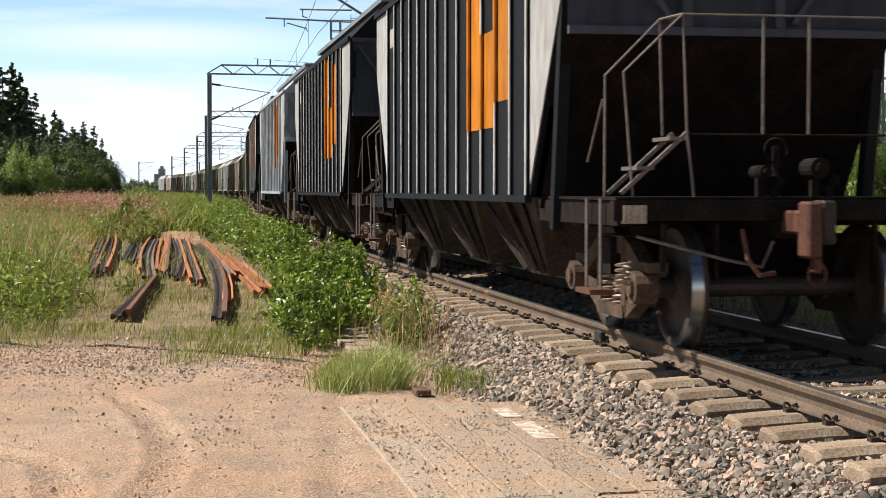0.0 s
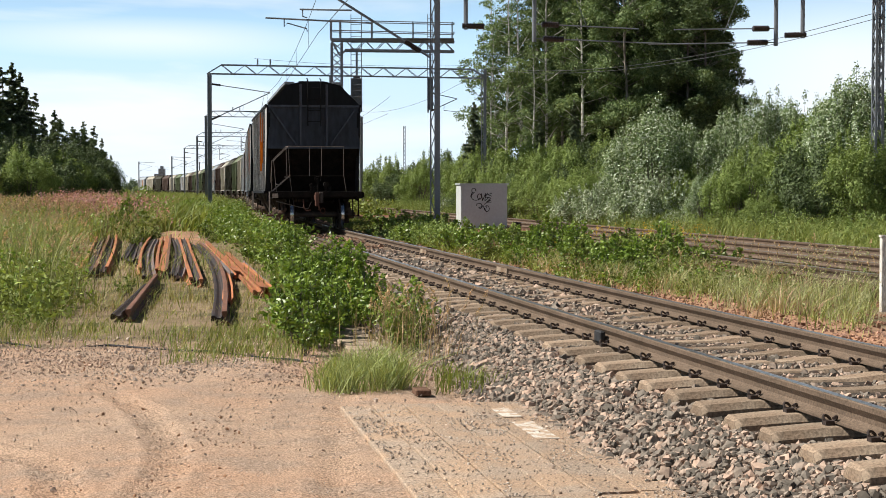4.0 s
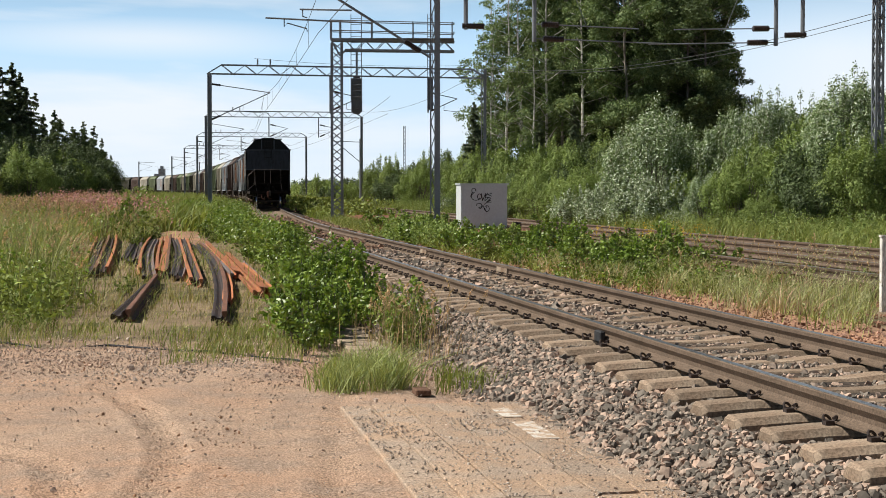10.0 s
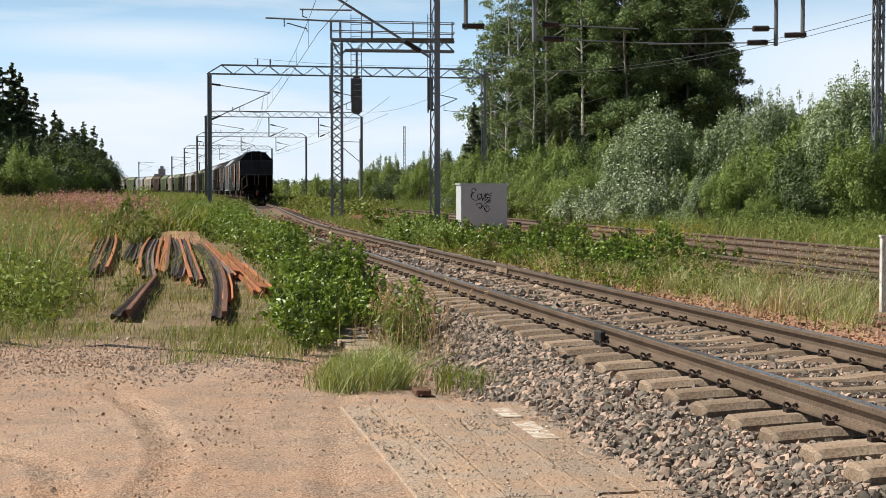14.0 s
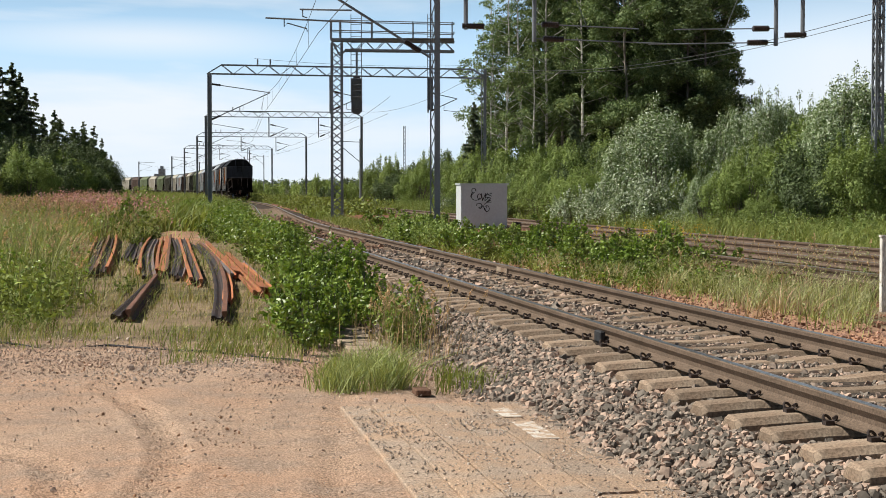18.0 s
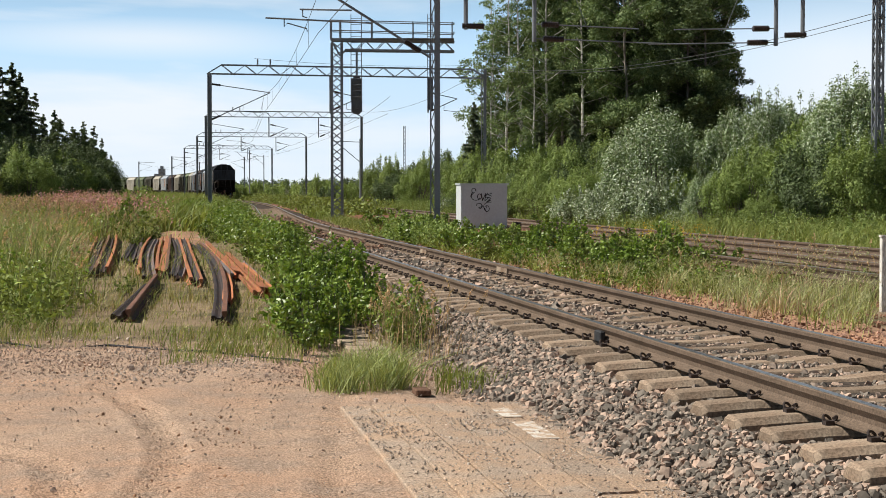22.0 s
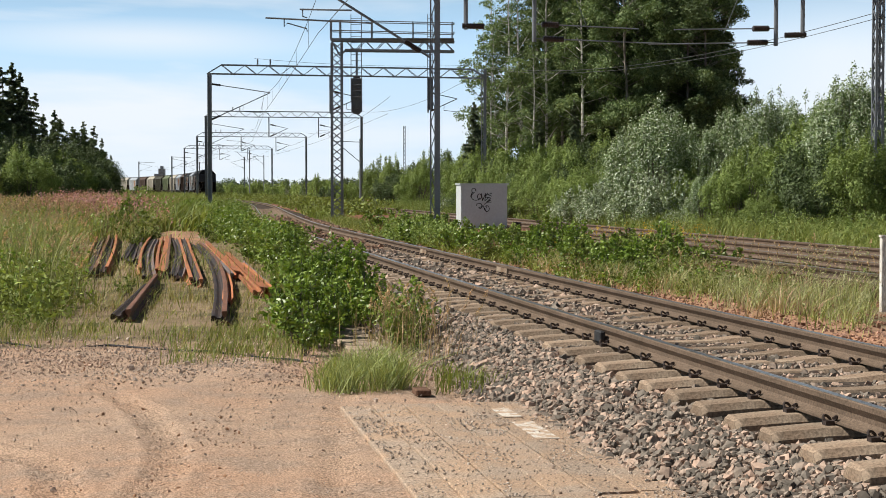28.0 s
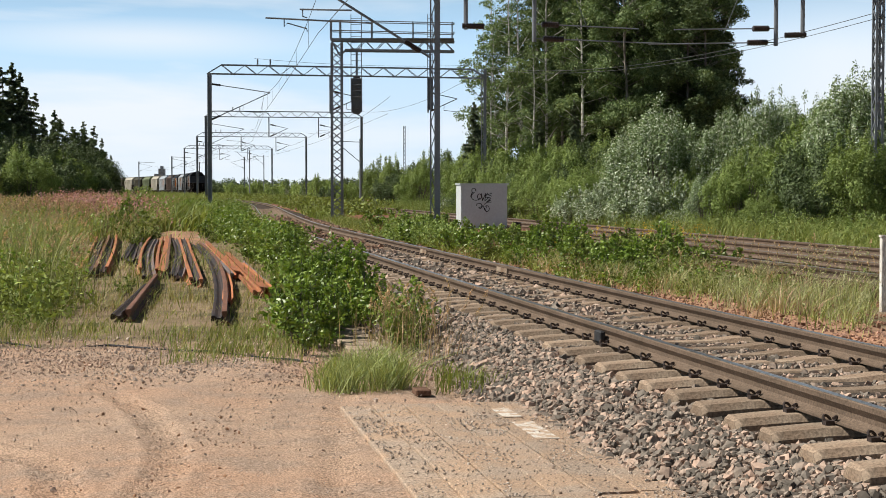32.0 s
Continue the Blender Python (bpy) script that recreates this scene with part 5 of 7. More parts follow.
def build_deck():
    """Old crossing planks beside the track, in two lengths, each a piece of its own."""
    deck = thing("plank_deck", "worn timber crossing planks dusted with grit beside the ballast", "plank deck", kind="structure")
    rng = random.Random(3)
    w = 0.252
    for row in range(6):
        for s0, s1 in ((-8.8, -3.62), (-3.60, 0.12)):
            n = 10
            e0, e1 = s0 + rng.uniform(-0.03, 0.03), s1 + rng.uniform(-0.05, 0.05)
            bm = bmesh.new()
            o0 = -3.52 + row * w
            zt = -0.428 + rng.uniform(-0.004, 0.004)
            rows = []
            for i in range(n + 1):
                s = e0 + (e1 - e0) * i / n
                x, y, a = on_line(s)
                c, sn = math.cos(a), math.sin(a)
                t = zt + 0.003 * noise.noise((s * 0.8, row * 3.0, 0))
                rows.append([bm.verts.new((x + o * c, y + o * sn, zz)) for o, zz in ((o0 + 0.005, -0.60), (o0 + 0.005, t - 0.008), (o0 + 0.012, t), (o0 + w - 0.012, t), (o0 + w - 0.005, t - 0.008), (o0 + w - 0.005, -0.60))])
            for p, q in zip(rows, rows[1:]):
                for j in range(5):
                    bm.faces.new((p[j], p[j + 1], q[j + 1], q[j]))
            bm.faces.new(rows[0])
            bm.faces.new(rows[-1][::-1])
            bmesh.ops.recalc_face_normals(bm, faces=bm.faces)
            part("plank", bm, M_PLANK, deck)
    for s0, s1, o0, o1 in ((-1.75, -0.95, -2.40, -2.24), (-0.72, -0.25, -2.40, -2.26)):
        bm = bmesh.new()
        vs = []
        for s, o in ((s0, o0), (s0, o1), (s1, o1), (s1, o0)):
            x, y, a = on_line(s)
            vs.append(bm.verts.new((x + o * math.cos(a), y + o * math.sin(a), -0.4195)))
        bm.faces.new(vs)
        bmesh.ops.recalc_face_normals(bm, faces=bm.faces)
        bmesh.ops.solidify(bm, geom=bm.faces[:], thickness=0.004)
        part("paint_mark", bm, M_MARK, deck, "worn white paint mark")


M_MARK = material("worn_white_paint", (0.56, 0.52, 0.46), 0.9, col2=(0.40, 0.29, 0.2), scale=12, fine=80, fine_amount=0.3, bump=0.3, lo=0.42, hi=0.56)
build_deck()


M_DUCTLID = material("old_board_wood", (0.40, 0.315, 0.225), 0.95, col2=(0.29, 0.235, 0.18), scale=3, fine=40, fine_amount=0.45, stretch=(0.4, 4, 4), bump=0.5, spec=0.08)


def build_oddments():
    rng = random.Random(8)
    # concrete lids of a sunken cable duct, in a row along the verge
    for n in range(8):
        x, y = -1.30 + 0.182 * 0.56 * n, 19.1 - 0.56 * n
        bm = bmesh.new()
        box(bm, -0.20, 0.20, -0.265, 0.265, -0.03, 0.03)
        bmesh.ops.bevel(bm, geom=bm.edges[:], offset=0.01, segments=1, affect="EDGES")
        me = bpy.data.meshes.new("old_board")
        bm.to_mesh(me)
        bm.free()
        me.materials.append(M_DUCTLID)
        ob = tagged(new("old_board", me), "weathered tan lid of a sunken cable duct in the verge", "board", "old boards in the verge")
        ob.matrix_basis = pose(x, y, -0.425 + rng.uniform(-0.01, 0.015), rng.uniform(-2, 2), rng.uniform(-2, 2), 10.3 + rng.uniform(-3, 3))
    bm = bmesh.new()
    box(bm, -0.065, 0.065, -0.10, 0.10, -0.06, -0.005)
    bmesh.ops.bevel(bm, geom=bm.edges[:], offset=0.01, segments=1, affect="EDGES")
    me = bpy.data.meshes.new("timber_block")
    bm.to_mesh(me)
    bm.free()
    me.materials.append(M_TIE)
    x, y = -0.18, 13.01
    tagged(new("timber_block", me), "dark weathered timber block at the ballast's foot", "block").matrix_basis = pose(x, y, -0.40, 0, 0, 12)
    # half-buried cable along the edge of the lot
    path = [(x, y, -0.456 + rng.uniform(-0.016, 0.012)) for x, y in ((-5.27, 17.61), (-4.71, 17.22), (-4.37, 16.85), (-4.01, 16.91), (-3.67, 17.03), (-3.27, 16.85), (-2.87, 16.67), (-2.46, 16.38), (-2.06, 16.04), (-1.73, 15.72), (-1.49, 15.56), (-1.24, 15.31))]
    bm = bmesh.new()
    tube(bm, path, 0.013, 7)
    me = bpy.data.meshes.new("old_hose")
    bm.to_mesh(me)
    bm.free()
    me.materials.append(M_BLACK)
    tagged(new("old_hose", me), "dark hose lying half buried along the lot's edge", "hose")


build_oddments()


def build_track_gear():
    """A small black box on the near rail, joint bars, a dirt track and two far landmarks."""
    x, y, a = on_line(2.05, -GAUGE / 2)
    m = thing("rail_sensor", "small black box clamped beside the rail web", "rail sensor", at=Matrix.Translation((x, y, 0)) @ Matrix.Rotation(a, 4, "Z"))
    bm = bmesh.new()
    box(bm, -0.095, -0.04, -0.10, 0.10, -0.158, -0.05)
    bmesh.ops.bevel(bm, geom=bm.edges[:], offset=0.012, segments=1, affect="EDGES")
    part("housing", bm, M_BLACK, m)
    bm = bmesh.new()
    box(bm, -0.075, 0.075, -0.05, 0.05, -0.185, -0.158)
    part("clamp", bm, M_CLIP, m)
    for s, o in ((21.5, 1), (34.0, -1), (13.6, 1)):
        x, y, a = on_line(s, o * GAUGE / 2)
        bm = bmesh.new()
        for k in (-1, 1):
            box(bm, min(k * 0.012, k * 0.04), max(k * 0.012, k * 0.04), -0.4, 0.4, -0.125, -0.045)
        me = bpy.data.meshes.new("joint_bar")
        bm.to_mesh(me)
        bm.free()
        me.materials.append(M_CONCRETE)
        tagged(new("joint_bar", me), "pale steel joint bars bolted to the rail", "rail joint", "rail joints").matrix_basis = Matrix.Translation((x, y, 0)) @ Matrix.Rotation(a, 4, "Z")
    # dirt track leading away past the scrap heap
    verts, faces = [], []
    ys = np.arange(46, 86, 1.0)
    for i, y in enumerate(ys):
        w = 0.85 + 0.25 * noise.noise((y * 0.4, 0, 0))
        c = -0.168 * y + 0.2 * noise.noise((y * 0.15, 3, 0))
        for k in range(5):
            x = c + w * (k / 2 - 1)
            verts.append((x, y, float(ground_z(x, y)) + (0.075 if 0 < k < 4 else -0.03)))
    for i in range(len(ys) - 1):
        for k in range(4):
            faces.append((i * 5 + k, i * 5 + k + 1, i * 5 + k + 6, i * 5 + k + 5))
    tagged(mesh_object("dirt_track", verts, faces, M_REDSOIL, smooth=True), "narrow reddish dirt track through the meadow", "dirt track", kind="structure")
    t = thing("tower_building", "grey tower block far off on the horizon", "building")
    bm = bmesh.new()
    box(bm, -274, -268.5, 1500, 1508, -0.5, 21.5)
    part("wall", bm, M_FARWALL, t)
    bm = bmesh.new()
    box(bm, -278, -274, 1500, 1508, -0.5, 16.5)
    part("annex", bm, M_FARWALL, t)
    bm = bmesh.new()
    box(bm, -272.5, -270, 1502, 1506, 21.5, 24.0)
    part("roof_house", bm, M_FARWALL, t)
    t = thing("radio_mast", "slender grey lattice mast above the thicket", "mast")
    part_lattice("mast", t, (-9.9, 400, -0.4), (-9.9, 400, 17.6), 0.5, 0.5, 1.0, 0.08, 0.12)


def build_shoulder():
    """Reddish gravel lying along the right foot of the main track's ballast."""
    verts, faces = [], []
    ys = np.arange(13.0, 70.0, 0.5)
    for y in ys:
        w = 1.7 + 0.9 * noise.noise((y * 0.35, 1.0, 0)) + 0.5 * noise.noise((y * 1.3, 4.0, 0))
        for k in range(6):
            x = float(main_x(y)) + 2.2 + w * k / 5
            verts.append((x, y, float(ground_z(x, y)) + (0.03 if k < 5 else -0.06) + 0.02 * noise.noise((x * 2, y * 2, 0))))
    for i in range(len(ys) - 1):
        for k in range(5):
            faces.append((i * 6 + k, i * 6 + k + 1, i * 6 + k + 7, i * 6 + k + 6))
    tagged(mesh_object("gravel_shoulder", verts, faces, M_REDSOIL, smooth=True), "reddish gravel strip along the foot of the ballast", "gravel", kind="structure")


M_REDSOIL = material("reddish_soil", (0.38, 0.215, 0.13), 0.95, col2=(0.24, 0.155, 0.10), scale=0.8, fine=14, bump=0.5, spec=0.1)
M_FARWALL = material("far_grey_wall", (0.26, 0.28, 0.31), 0.8, scale=0.1, fine=0.6, bump=0.0)
build_track_gear()
build_shoulder()


# ---- plants ----
def leaf_mat(name, col, col2, trans=0.35, rough=0.6, spec=0.25, by_leaf=None):
    if by_leaf:
        return material(name, col, rough, col2=col2, scale=0.5, fine=3.0, fine_amount=0.18, per_island=0.25, bump=0.0, spec=spec, trans=trans, per_object=0.14, lo=by_leaf[0], hi=by_leaf[1], by_island=True)
    return material(name, col, rough, col2=col2, scale=0.5, fine=3.0, fine_amount=0.12, per_island=0.46, bump=0.0, spec=spec, trans=trans, per_object=0.12)


L_BIRCH = leaf_mat("birch_leaf", (0.12, 0.18, 0.062), (0.215, 0.27, 0.125), trans=0.2, by_leaf=(0.3, 1.0))
L_ASPEN = leaf_mat("aspen_leaf", (0.098, 0.152, 0.052), (0.19, 0.245, 0.11), trans=0.18, by_leaf=(0.35, 1.0))
L_WILLOW = leaf_mat("willow_leaf", (0.165, 0.235, 0.092), (0.56, 0.62, 0.50), trans=0.15, by_leaf=(0.55, 1.05))
L_BUSH = leaf_mat("bush_leaf", (0.165, 0.235, 0.052), (0.27, 0.34, 0.115), trans=0.2, by_leaf=(0.2, 1.0))
L_SHRUB = leaf_mat("shrub_leaf", (0.115, 0.195, 0.026), (0.215, 0.29, 0.048), spec=0.4, rough=0.42, trans=0.22, by_leaf=(0.2, 1.0))
# distance haze is mixed into the far woods' leaf colour
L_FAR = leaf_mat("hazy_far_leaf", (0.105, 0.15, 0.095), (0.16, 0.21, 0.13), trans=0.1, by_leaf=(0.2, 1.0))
L_SILVER = leaf_mat("silver_willow_leaf", (0.17, 0.23, 0.10), (0.52, 0.57, 0.46), trans=0.12, by_leaf=(0.4, 1.0))
# darker foliage; the shaded side of the woods is partly put into this colour
L_DARK = leaf_mat("dark_leaf", (0.060, 0.092, 0.034), (0.115, 0.155, 0.062), trans=0.15, by_leaf=(0.3, 1.0))
L_NEEDLE = leaf_mat("spruce_needle", (0.085, 0.118, 0.062), (0.15, 0.185, 0.095), trans=0.12, by_leaf=(0.2, 1.0))
L_GRASS = leaf_mat("green_grass", (0.20, 0.255, 0.068), (0.33, 0.335, 0.125), trans=0.22, by_leaf=(0.2, 1.0))
L_DRY = leaf_mat("dry_grass", (0.42, 0.35, 0.20), (0.33, 0.29, 0.14), trans=0.2)
L_PALE = leaf_mat("pale_bent_grass", (0.40, 0.39, 0.22), (0.27, 0.31, 0.12), trans=0.2)
L_STALK = leaf_mat("yellow_green_stalk", (0.36, 0.34, 0.16), (0.25, 0.28, 0.10), trans=0.2)
L_FRESH = leaf_mat("fresh_grass", (0.22, 0.31, 0.095), (0.36, 0.41, 0.17), trans=0.22)
L_SEED = leaf_mat("seed_head", (0.50, 0.38, 0.24), (0.44, 0.30, 0.20), trans=0.25)
L_PINK = leaf_mat("fireweed_bloom", (0.44, 0.21, 0.26), (0.38, 0.22, 0.20), trans=0.35)
L_YELLOW = leaf_mat("yellow_bloom", (0.72, 0.50, 0.05), (0.65, 0.38, 0.05), trans=0.25)
L_WEED = leaf_mat("weed_leaf", (0.155, 0.205, 0.048), (0.235, 0.270, 0.072), trans=0.22)
L_REDDISH = leaf_mat("reddish_weed", (0.26, 0.15, 0.09), (0.21, 0.15, 0.085), trans=0.25)
M_BARK = material("grey_bark", (0.15, 0.13, 0.11), 0.9, col2=(0.09, 0.075, 0.06), scale=3, fine=20, stretch=(1, 1, 0.3), bump=0.4)
M_PALEBARK = material("pale_grey_bark", (0.22, 0.205, 0.175), 0.9, col2=(0.16, 0.14, 0.12), scale=2, fine=14, stretch=(1, 1, 0.4), bump=0.3)
M_BIRCHBARK = material("birch_bark", (0.52, 0.50, 0.46), 0.8, col2=(0.10, 0.09, 0.08), scale=2.4, fine=12, stretch=(0.6, 0.6, 2.2), bump=0.2, lo=0.52, hi=0.66)

RNG = np.random.default_rng(11)


def leaf_quads(centres, size, flat=0.0, aspect=0.55, rng=RNG):
    """Pointed leaves of random turn at the given places: four corners each."""
    n = len(centres)
    a = rng.normal(size=(n, 3))
    a[:, 2] *= 1 - flat
    a /= np.linalg.norm(a, axis=1)[:, None]
    b = rng.normal(size=(n, 3))
    b -= (b * a).sum(1)[:, None] * a
    b /= np.linalg.norm(b, axis=1)[:, None]
    s = size * rng.uniform(0.6, 1.35, n)[:, None]
    c = np.asarray(centres)
    return np.stack([c - a * s * 0.5, c + b * s * aspect * 0.5 - a * s * 0.05, c + a * s * 0.5, c - b * s * aspect * 0.5 - a * s * 0.05], 1)


def blob_points(blobs, per, shell=0.55, rng=RNG):
    """Points thick near the outside of a list of ellipsoids (x, y, z, rx, ry, rz)."""
    out = []
    for x, y, z, rx, ry, rz in blobs:
        d = rng.normal(size=(per, 3))
        d /= np.linalg.norm(d, axis=1)[:, None]
        r = rng.uniform(shell ** 3, 1.0, per) ** (1 / 3) * rng.uniform(0.8, 1.12, per)
        out.append(np.stack([x + d[:, 0] * r * rx, y + d[:, 1] * r * ry, z + d[:, 2] * r * rz], 1))
    return np.concatenate(out)


def facing_leaves(c, out, size, jitter, aspect, rng):
    """Pointed leaves at c that turn their faces roughly the way of out."""
    n = len(c)
    w = out + rng.normal(0, jitter, (n, 3))
    w /= np.linalg.norm(w, axis=1)[:, None]
    a = rng.normal(size=(n, 3))
    a -= (a * w).sum(1)[:, None] * w
    a /= np.linalg.norm(a, axis=1)[:, None]
    b = np.cross(w, a)
    s = size * rng.uniform(0.6, 1.35, n)[:, None]
    return np.stack([c - a * s * 0.5, c + b * s * aspect * 0.5 - a * s * 0.05, c + a * s * 0.5, c - b * s * aspect * 0.5 - a * s * 0.05], 1)


def clump_leaves(clumps, dens, size, rng, jitter=0.55, aspect=0.6, shell=0.45):
    """Leaves over leafy clumps (x, y, z, rx, ry, rz): thick outside, thin underneath, facing outwards and up."""
    cs, ns = [], []
    for x, y, z, rx, ry, rz in clumps:
        k = int(dens * (rx * ry + rx * rz + ry * rz) / (size * size) * 8.0)
        d = rng.normal(size=(k, 3))
        d /= np.linalg.norm(d, axis=1)[:, None]
        d = d[(d[:, 2] > -0.35) | (rng.uniform(size=k) < 0.3)]
        ragged = 1.0 + 0.22 * np.sin(5.0 * d[:, 0] + 3.0 * d[:, 2] + x * 9) * np.sin(4.0 * d[:, 1] - 2.0 * d[:, 2] + z * 7)
        r = rng.uniform(shell ** 3, 1.0, len(d)) ** (1 / 3) * rng.uniform(0.86, 1.14, len(d)) * ragged
        cs.append(np.array([x, y, z]) + d * r[:, None] * np.array([rx, ry, rz]))
        ns.append(d / np.array([rx, ry, rz]) * min(rx, ry, rz) + np.array([0, 0, 0.35]))
    c, o = np.concatenate(cs), np.concatenate(ns)
    o /= np.linalg.norm(o, axis=1)[:, None]
    return facing_leaves(c, o, size, jitter, aspect, rng)


def clump_bush(name, label, h, width, nclump, dens, size, mat, bark, seed, tall=1.3, shoots=0, r=(0.14, 0.24), cat="bush", group="", aspect=0.55):
    """A bush of many leafy clumps round several stems, with upright shoots on top."""
    rng = np.random.default_rng(seed)
    t = thing(name, label, cat, group)
    bm = bmesh.new()
    clumps = []
    for i in range(nclump):
        a, u = rng.uniform(0, 2 * math.pi), math.sqrt(rng.uniform(0.0, 1.0))
        top = h * (1 - 0.5 * u ** 2.2) * rng.uniform(0.86, 1.04)
        cr = h * rng.uniform(*r)
        z = max(cr * 0.8, top - cr * tall if i < nclump * 0.55 else rng.uniform(0.12, 0.8) * top)
        x, y = math.cos(a) * width * u, math.sin(a) * width * u
        beam(bm, (x * 0.2, y * 0.2, -0.03), (x * 0.85, y * 0.85, z), 0.007 * h, n=4)
        clumps.append((x, y, z, cr, cr, cr * tall))
    for i in range(shoots):
        a, u = rng.uniform(0, 2 * math.pi), math.sqrt(rng.uniform(0.0, 0.95))
        top = h * (1 - 0.5 * u ** 2.2) * rng.uniform(0.92, 1.10)
        x, y, L = math.cos(a) * width * u * 1.05, math.sin(a) * width * u * 1.05, h * rng.uniform(0.08, 0.14)
        beam(bm, (x * 0.9, y * 0.9, top - 2.4 * L), (x, y, top - 0.4 * L), 0.003 * h, n=3)
        clumps.append((x, y, top - L, L * 0.34, L * 0.34, L))
    part("stem", bm, bark, t)
    q = clump_leaves(clumps, dens, size, rng, 0.42, aspect)
    q = q[q[:, :, 2].min(1) > 0.01]
    quads_object("foliage", q, len(q), mat, t)
    return t


def clump_tree(name, label, h, spread, base, nclump, dens, size, mat, bark, seed, r=(0.55, 1.15), droop=0.0, r0=None, group="", peak=0.45):
    """A forest tree: tall trunk, limbs, and a crown of separate leafy clumps with gaps between."""
    rng = np.random.default_rng(seed)
    t = thing(name, label, "tree", group)
    bm = bmesh.new()
    limbs, clumps = [], []
    for i in range(nclump):
        f = (i + rng.uniform(0, 1)) / nclump
        z = base + (h - base) * f
        w = spread * (math.sin(math.pi * (0.12 + 0.86 * f ** (math.log(0.5) / math.log(peak) if peak != 0.5 else 1))) ** 0.8) * math.sqrt(rng.uniform(0.12, 1.1))
        a = rng.uniform(0, 2 * math.pi)
        cr = rng.uniform(*r) * (1.1 - 0.45 * f)
        p = (w * math.cos(a), w * math.sin(a), z - droop * w)
        limbs.append((max(base * 0.7, z - w * rng.uniform(0.3, 0.9)), Vector(p)))
        clumps.append((*p, cr, cr, cr * rng.uniform(0.6, 0.95)))
        for k in range(2):
            b, g = rng.uniform(0, 2 * math.pi), rng.uniform(0.7, 1.3)
            clumps.append((p[0] + math.cos(b) * cr * g, p[1] + math.sin(b) * cr * g, p[2] + rng.uniform(-0.6, 0.5) * cr, cr * 0.5, cr * 0.5, cr * 0.4))
    trunk_mesh(bm, h * 0.95, r0 or h * 0.0065, rng.uniform(-0.4, 0.4), limbs)
    part("trunk", bm, bark, t)
    q = clump_leaves(clumps, dens, size, rng, 0.75, 0.62, 0.3)
    quads_object("crown", q, len(q), mat, t)
    return t


def trunk_mesh(bm, h, r0, lean=0.0, limbs=(), n=7):
    seg = 7
    pts = [Vector((lean * (i / seg) ** 2 * h * 0.1 + 0.05 * math.sin(i * 1.7), 0.06 * math.cos(i * 1.3), h * i / seg)) for i in range(seg + 1)]
    for i in range(seg):
        ra, rb = r0 * (1 - i / seg) ** 0.8 + 0.015, r0 * (1 - (i + 1) / seg) ** 0.8 + 0.015
        va = [bm.verts.new(pts[i] + Vector((math.cos(2 * math.pi * k / n) * ra, math.sin(2 * math.pi * k / n) * ra, 0))) for k in range(n)]
        vb = [bm.verts.new(pts[i + 1] + Vector((math.cos(2 * math.pi * k / n) * rb, math.sin(2 * math.pi * k / n) * rb, 0))) for k in range(n)]
        for k in range(n):
            bm.faces.new((va[k], va[(k + 1) % n], vb[(k + 1) % n], vb[k]))
    for z, q in limbs:
        f = min(0.98, z / h)
        p = pts[0].lerp(pts[-1], f)
        beam(bm, p, q, r0 * 0.35 * (1 - f) + 0.02, n=4)


def stem_points(stems, per, spread, rng, low=0.25):
    """Leaf places strewn along stems from base to tip, thinner towards the foot, in small sprays."""
    out = []
    for p, q, r in stems:
        p, q = np.array(p), np.array(q)
        k = max(4, int(per * np.linalg.norm(q - p)))
        t = low + (1 - low) * rng.uniform(0, 1, k) ** 0.8
        spray = rng.integers(0, max(3, k // 9), k)
        so = rng.normal(0, 1, (spray.max() + 1, 3)) * r
        out.append(p + (q - p) * t[:, None] + so[spray] * (1.15 - 0.7 * t)[:, None] + rng.normal(0, spread, (k, 3)))
    return np.concatenate(out)


def stem_bush(name, label, h, width, nstem, twigs, per, size, mat, bark, seed, spray, cat="bush", group="", upright=0.6, droop=0.0):
    """A many-stemmed bush: stems from one foot, side twigs, and small leaves in sprays along them."""
    rng = np.random.default_rng(seed)
    t = thing(name, label, cat, group)
    bm = bmesh.new()
    stems = []
    for i in range(nstem):
        a, u = rng.uniform(0, 2 * math.pi), math.sqrt(rng.uniform(0.0, 1.0))
        tip = np.array([math.cos(a) * width * u, math.sin(a) * width * u, h * (1 - 0.45 * u * u) * rng.uniform(0.72, 1.05)])
        foot = np.array([math.cos(a) * width * u * 0.25, math.sin(a) * width * u * 0.25, -0.03])
        mid = foot + (tip - foot) * 0.5 + np.array([0, 0, h * 0.06])
        beam(bm, foot, mid, 0.012 * h + 0.004, n=4)
        beam(bm, mid, tip, 0.007 * h + 0.003, n=3)
        stems.append((foot, mid, spray * 0.8))
        stems.append((mid, tip, spray * 0.7))
        for k in range(twigs):
            f = rng.uniform(0.25, 0.95)
            st = foot + (tip - foot) * f
            b = rng.uniform(0, 2 * math.pi)
            L = h * rng.uniform(0.12, 0.30) * (1.2 - f)
            q = st + np.array([math.cos(b) * L, math.sin(b) * L, L * (upright + rng.uniform(-0.3, 0.5)) - droop * L])
            beam(bm, st, q, 0.004 * h + 0.002, n=3)
            stems.append((st, q, spray * 0.6))
    part("stem", bm, bark, t)
    c = stem_points(stems, per, spray * 0.4, rng, 0.5)
    q = leaf_quads(c, size, 0.15, 0.62, rng)
    q = q[q[:, :, 2].min(1) > 0.01]
    quads_object("foliage", q, len(q), mat, t)
    return t


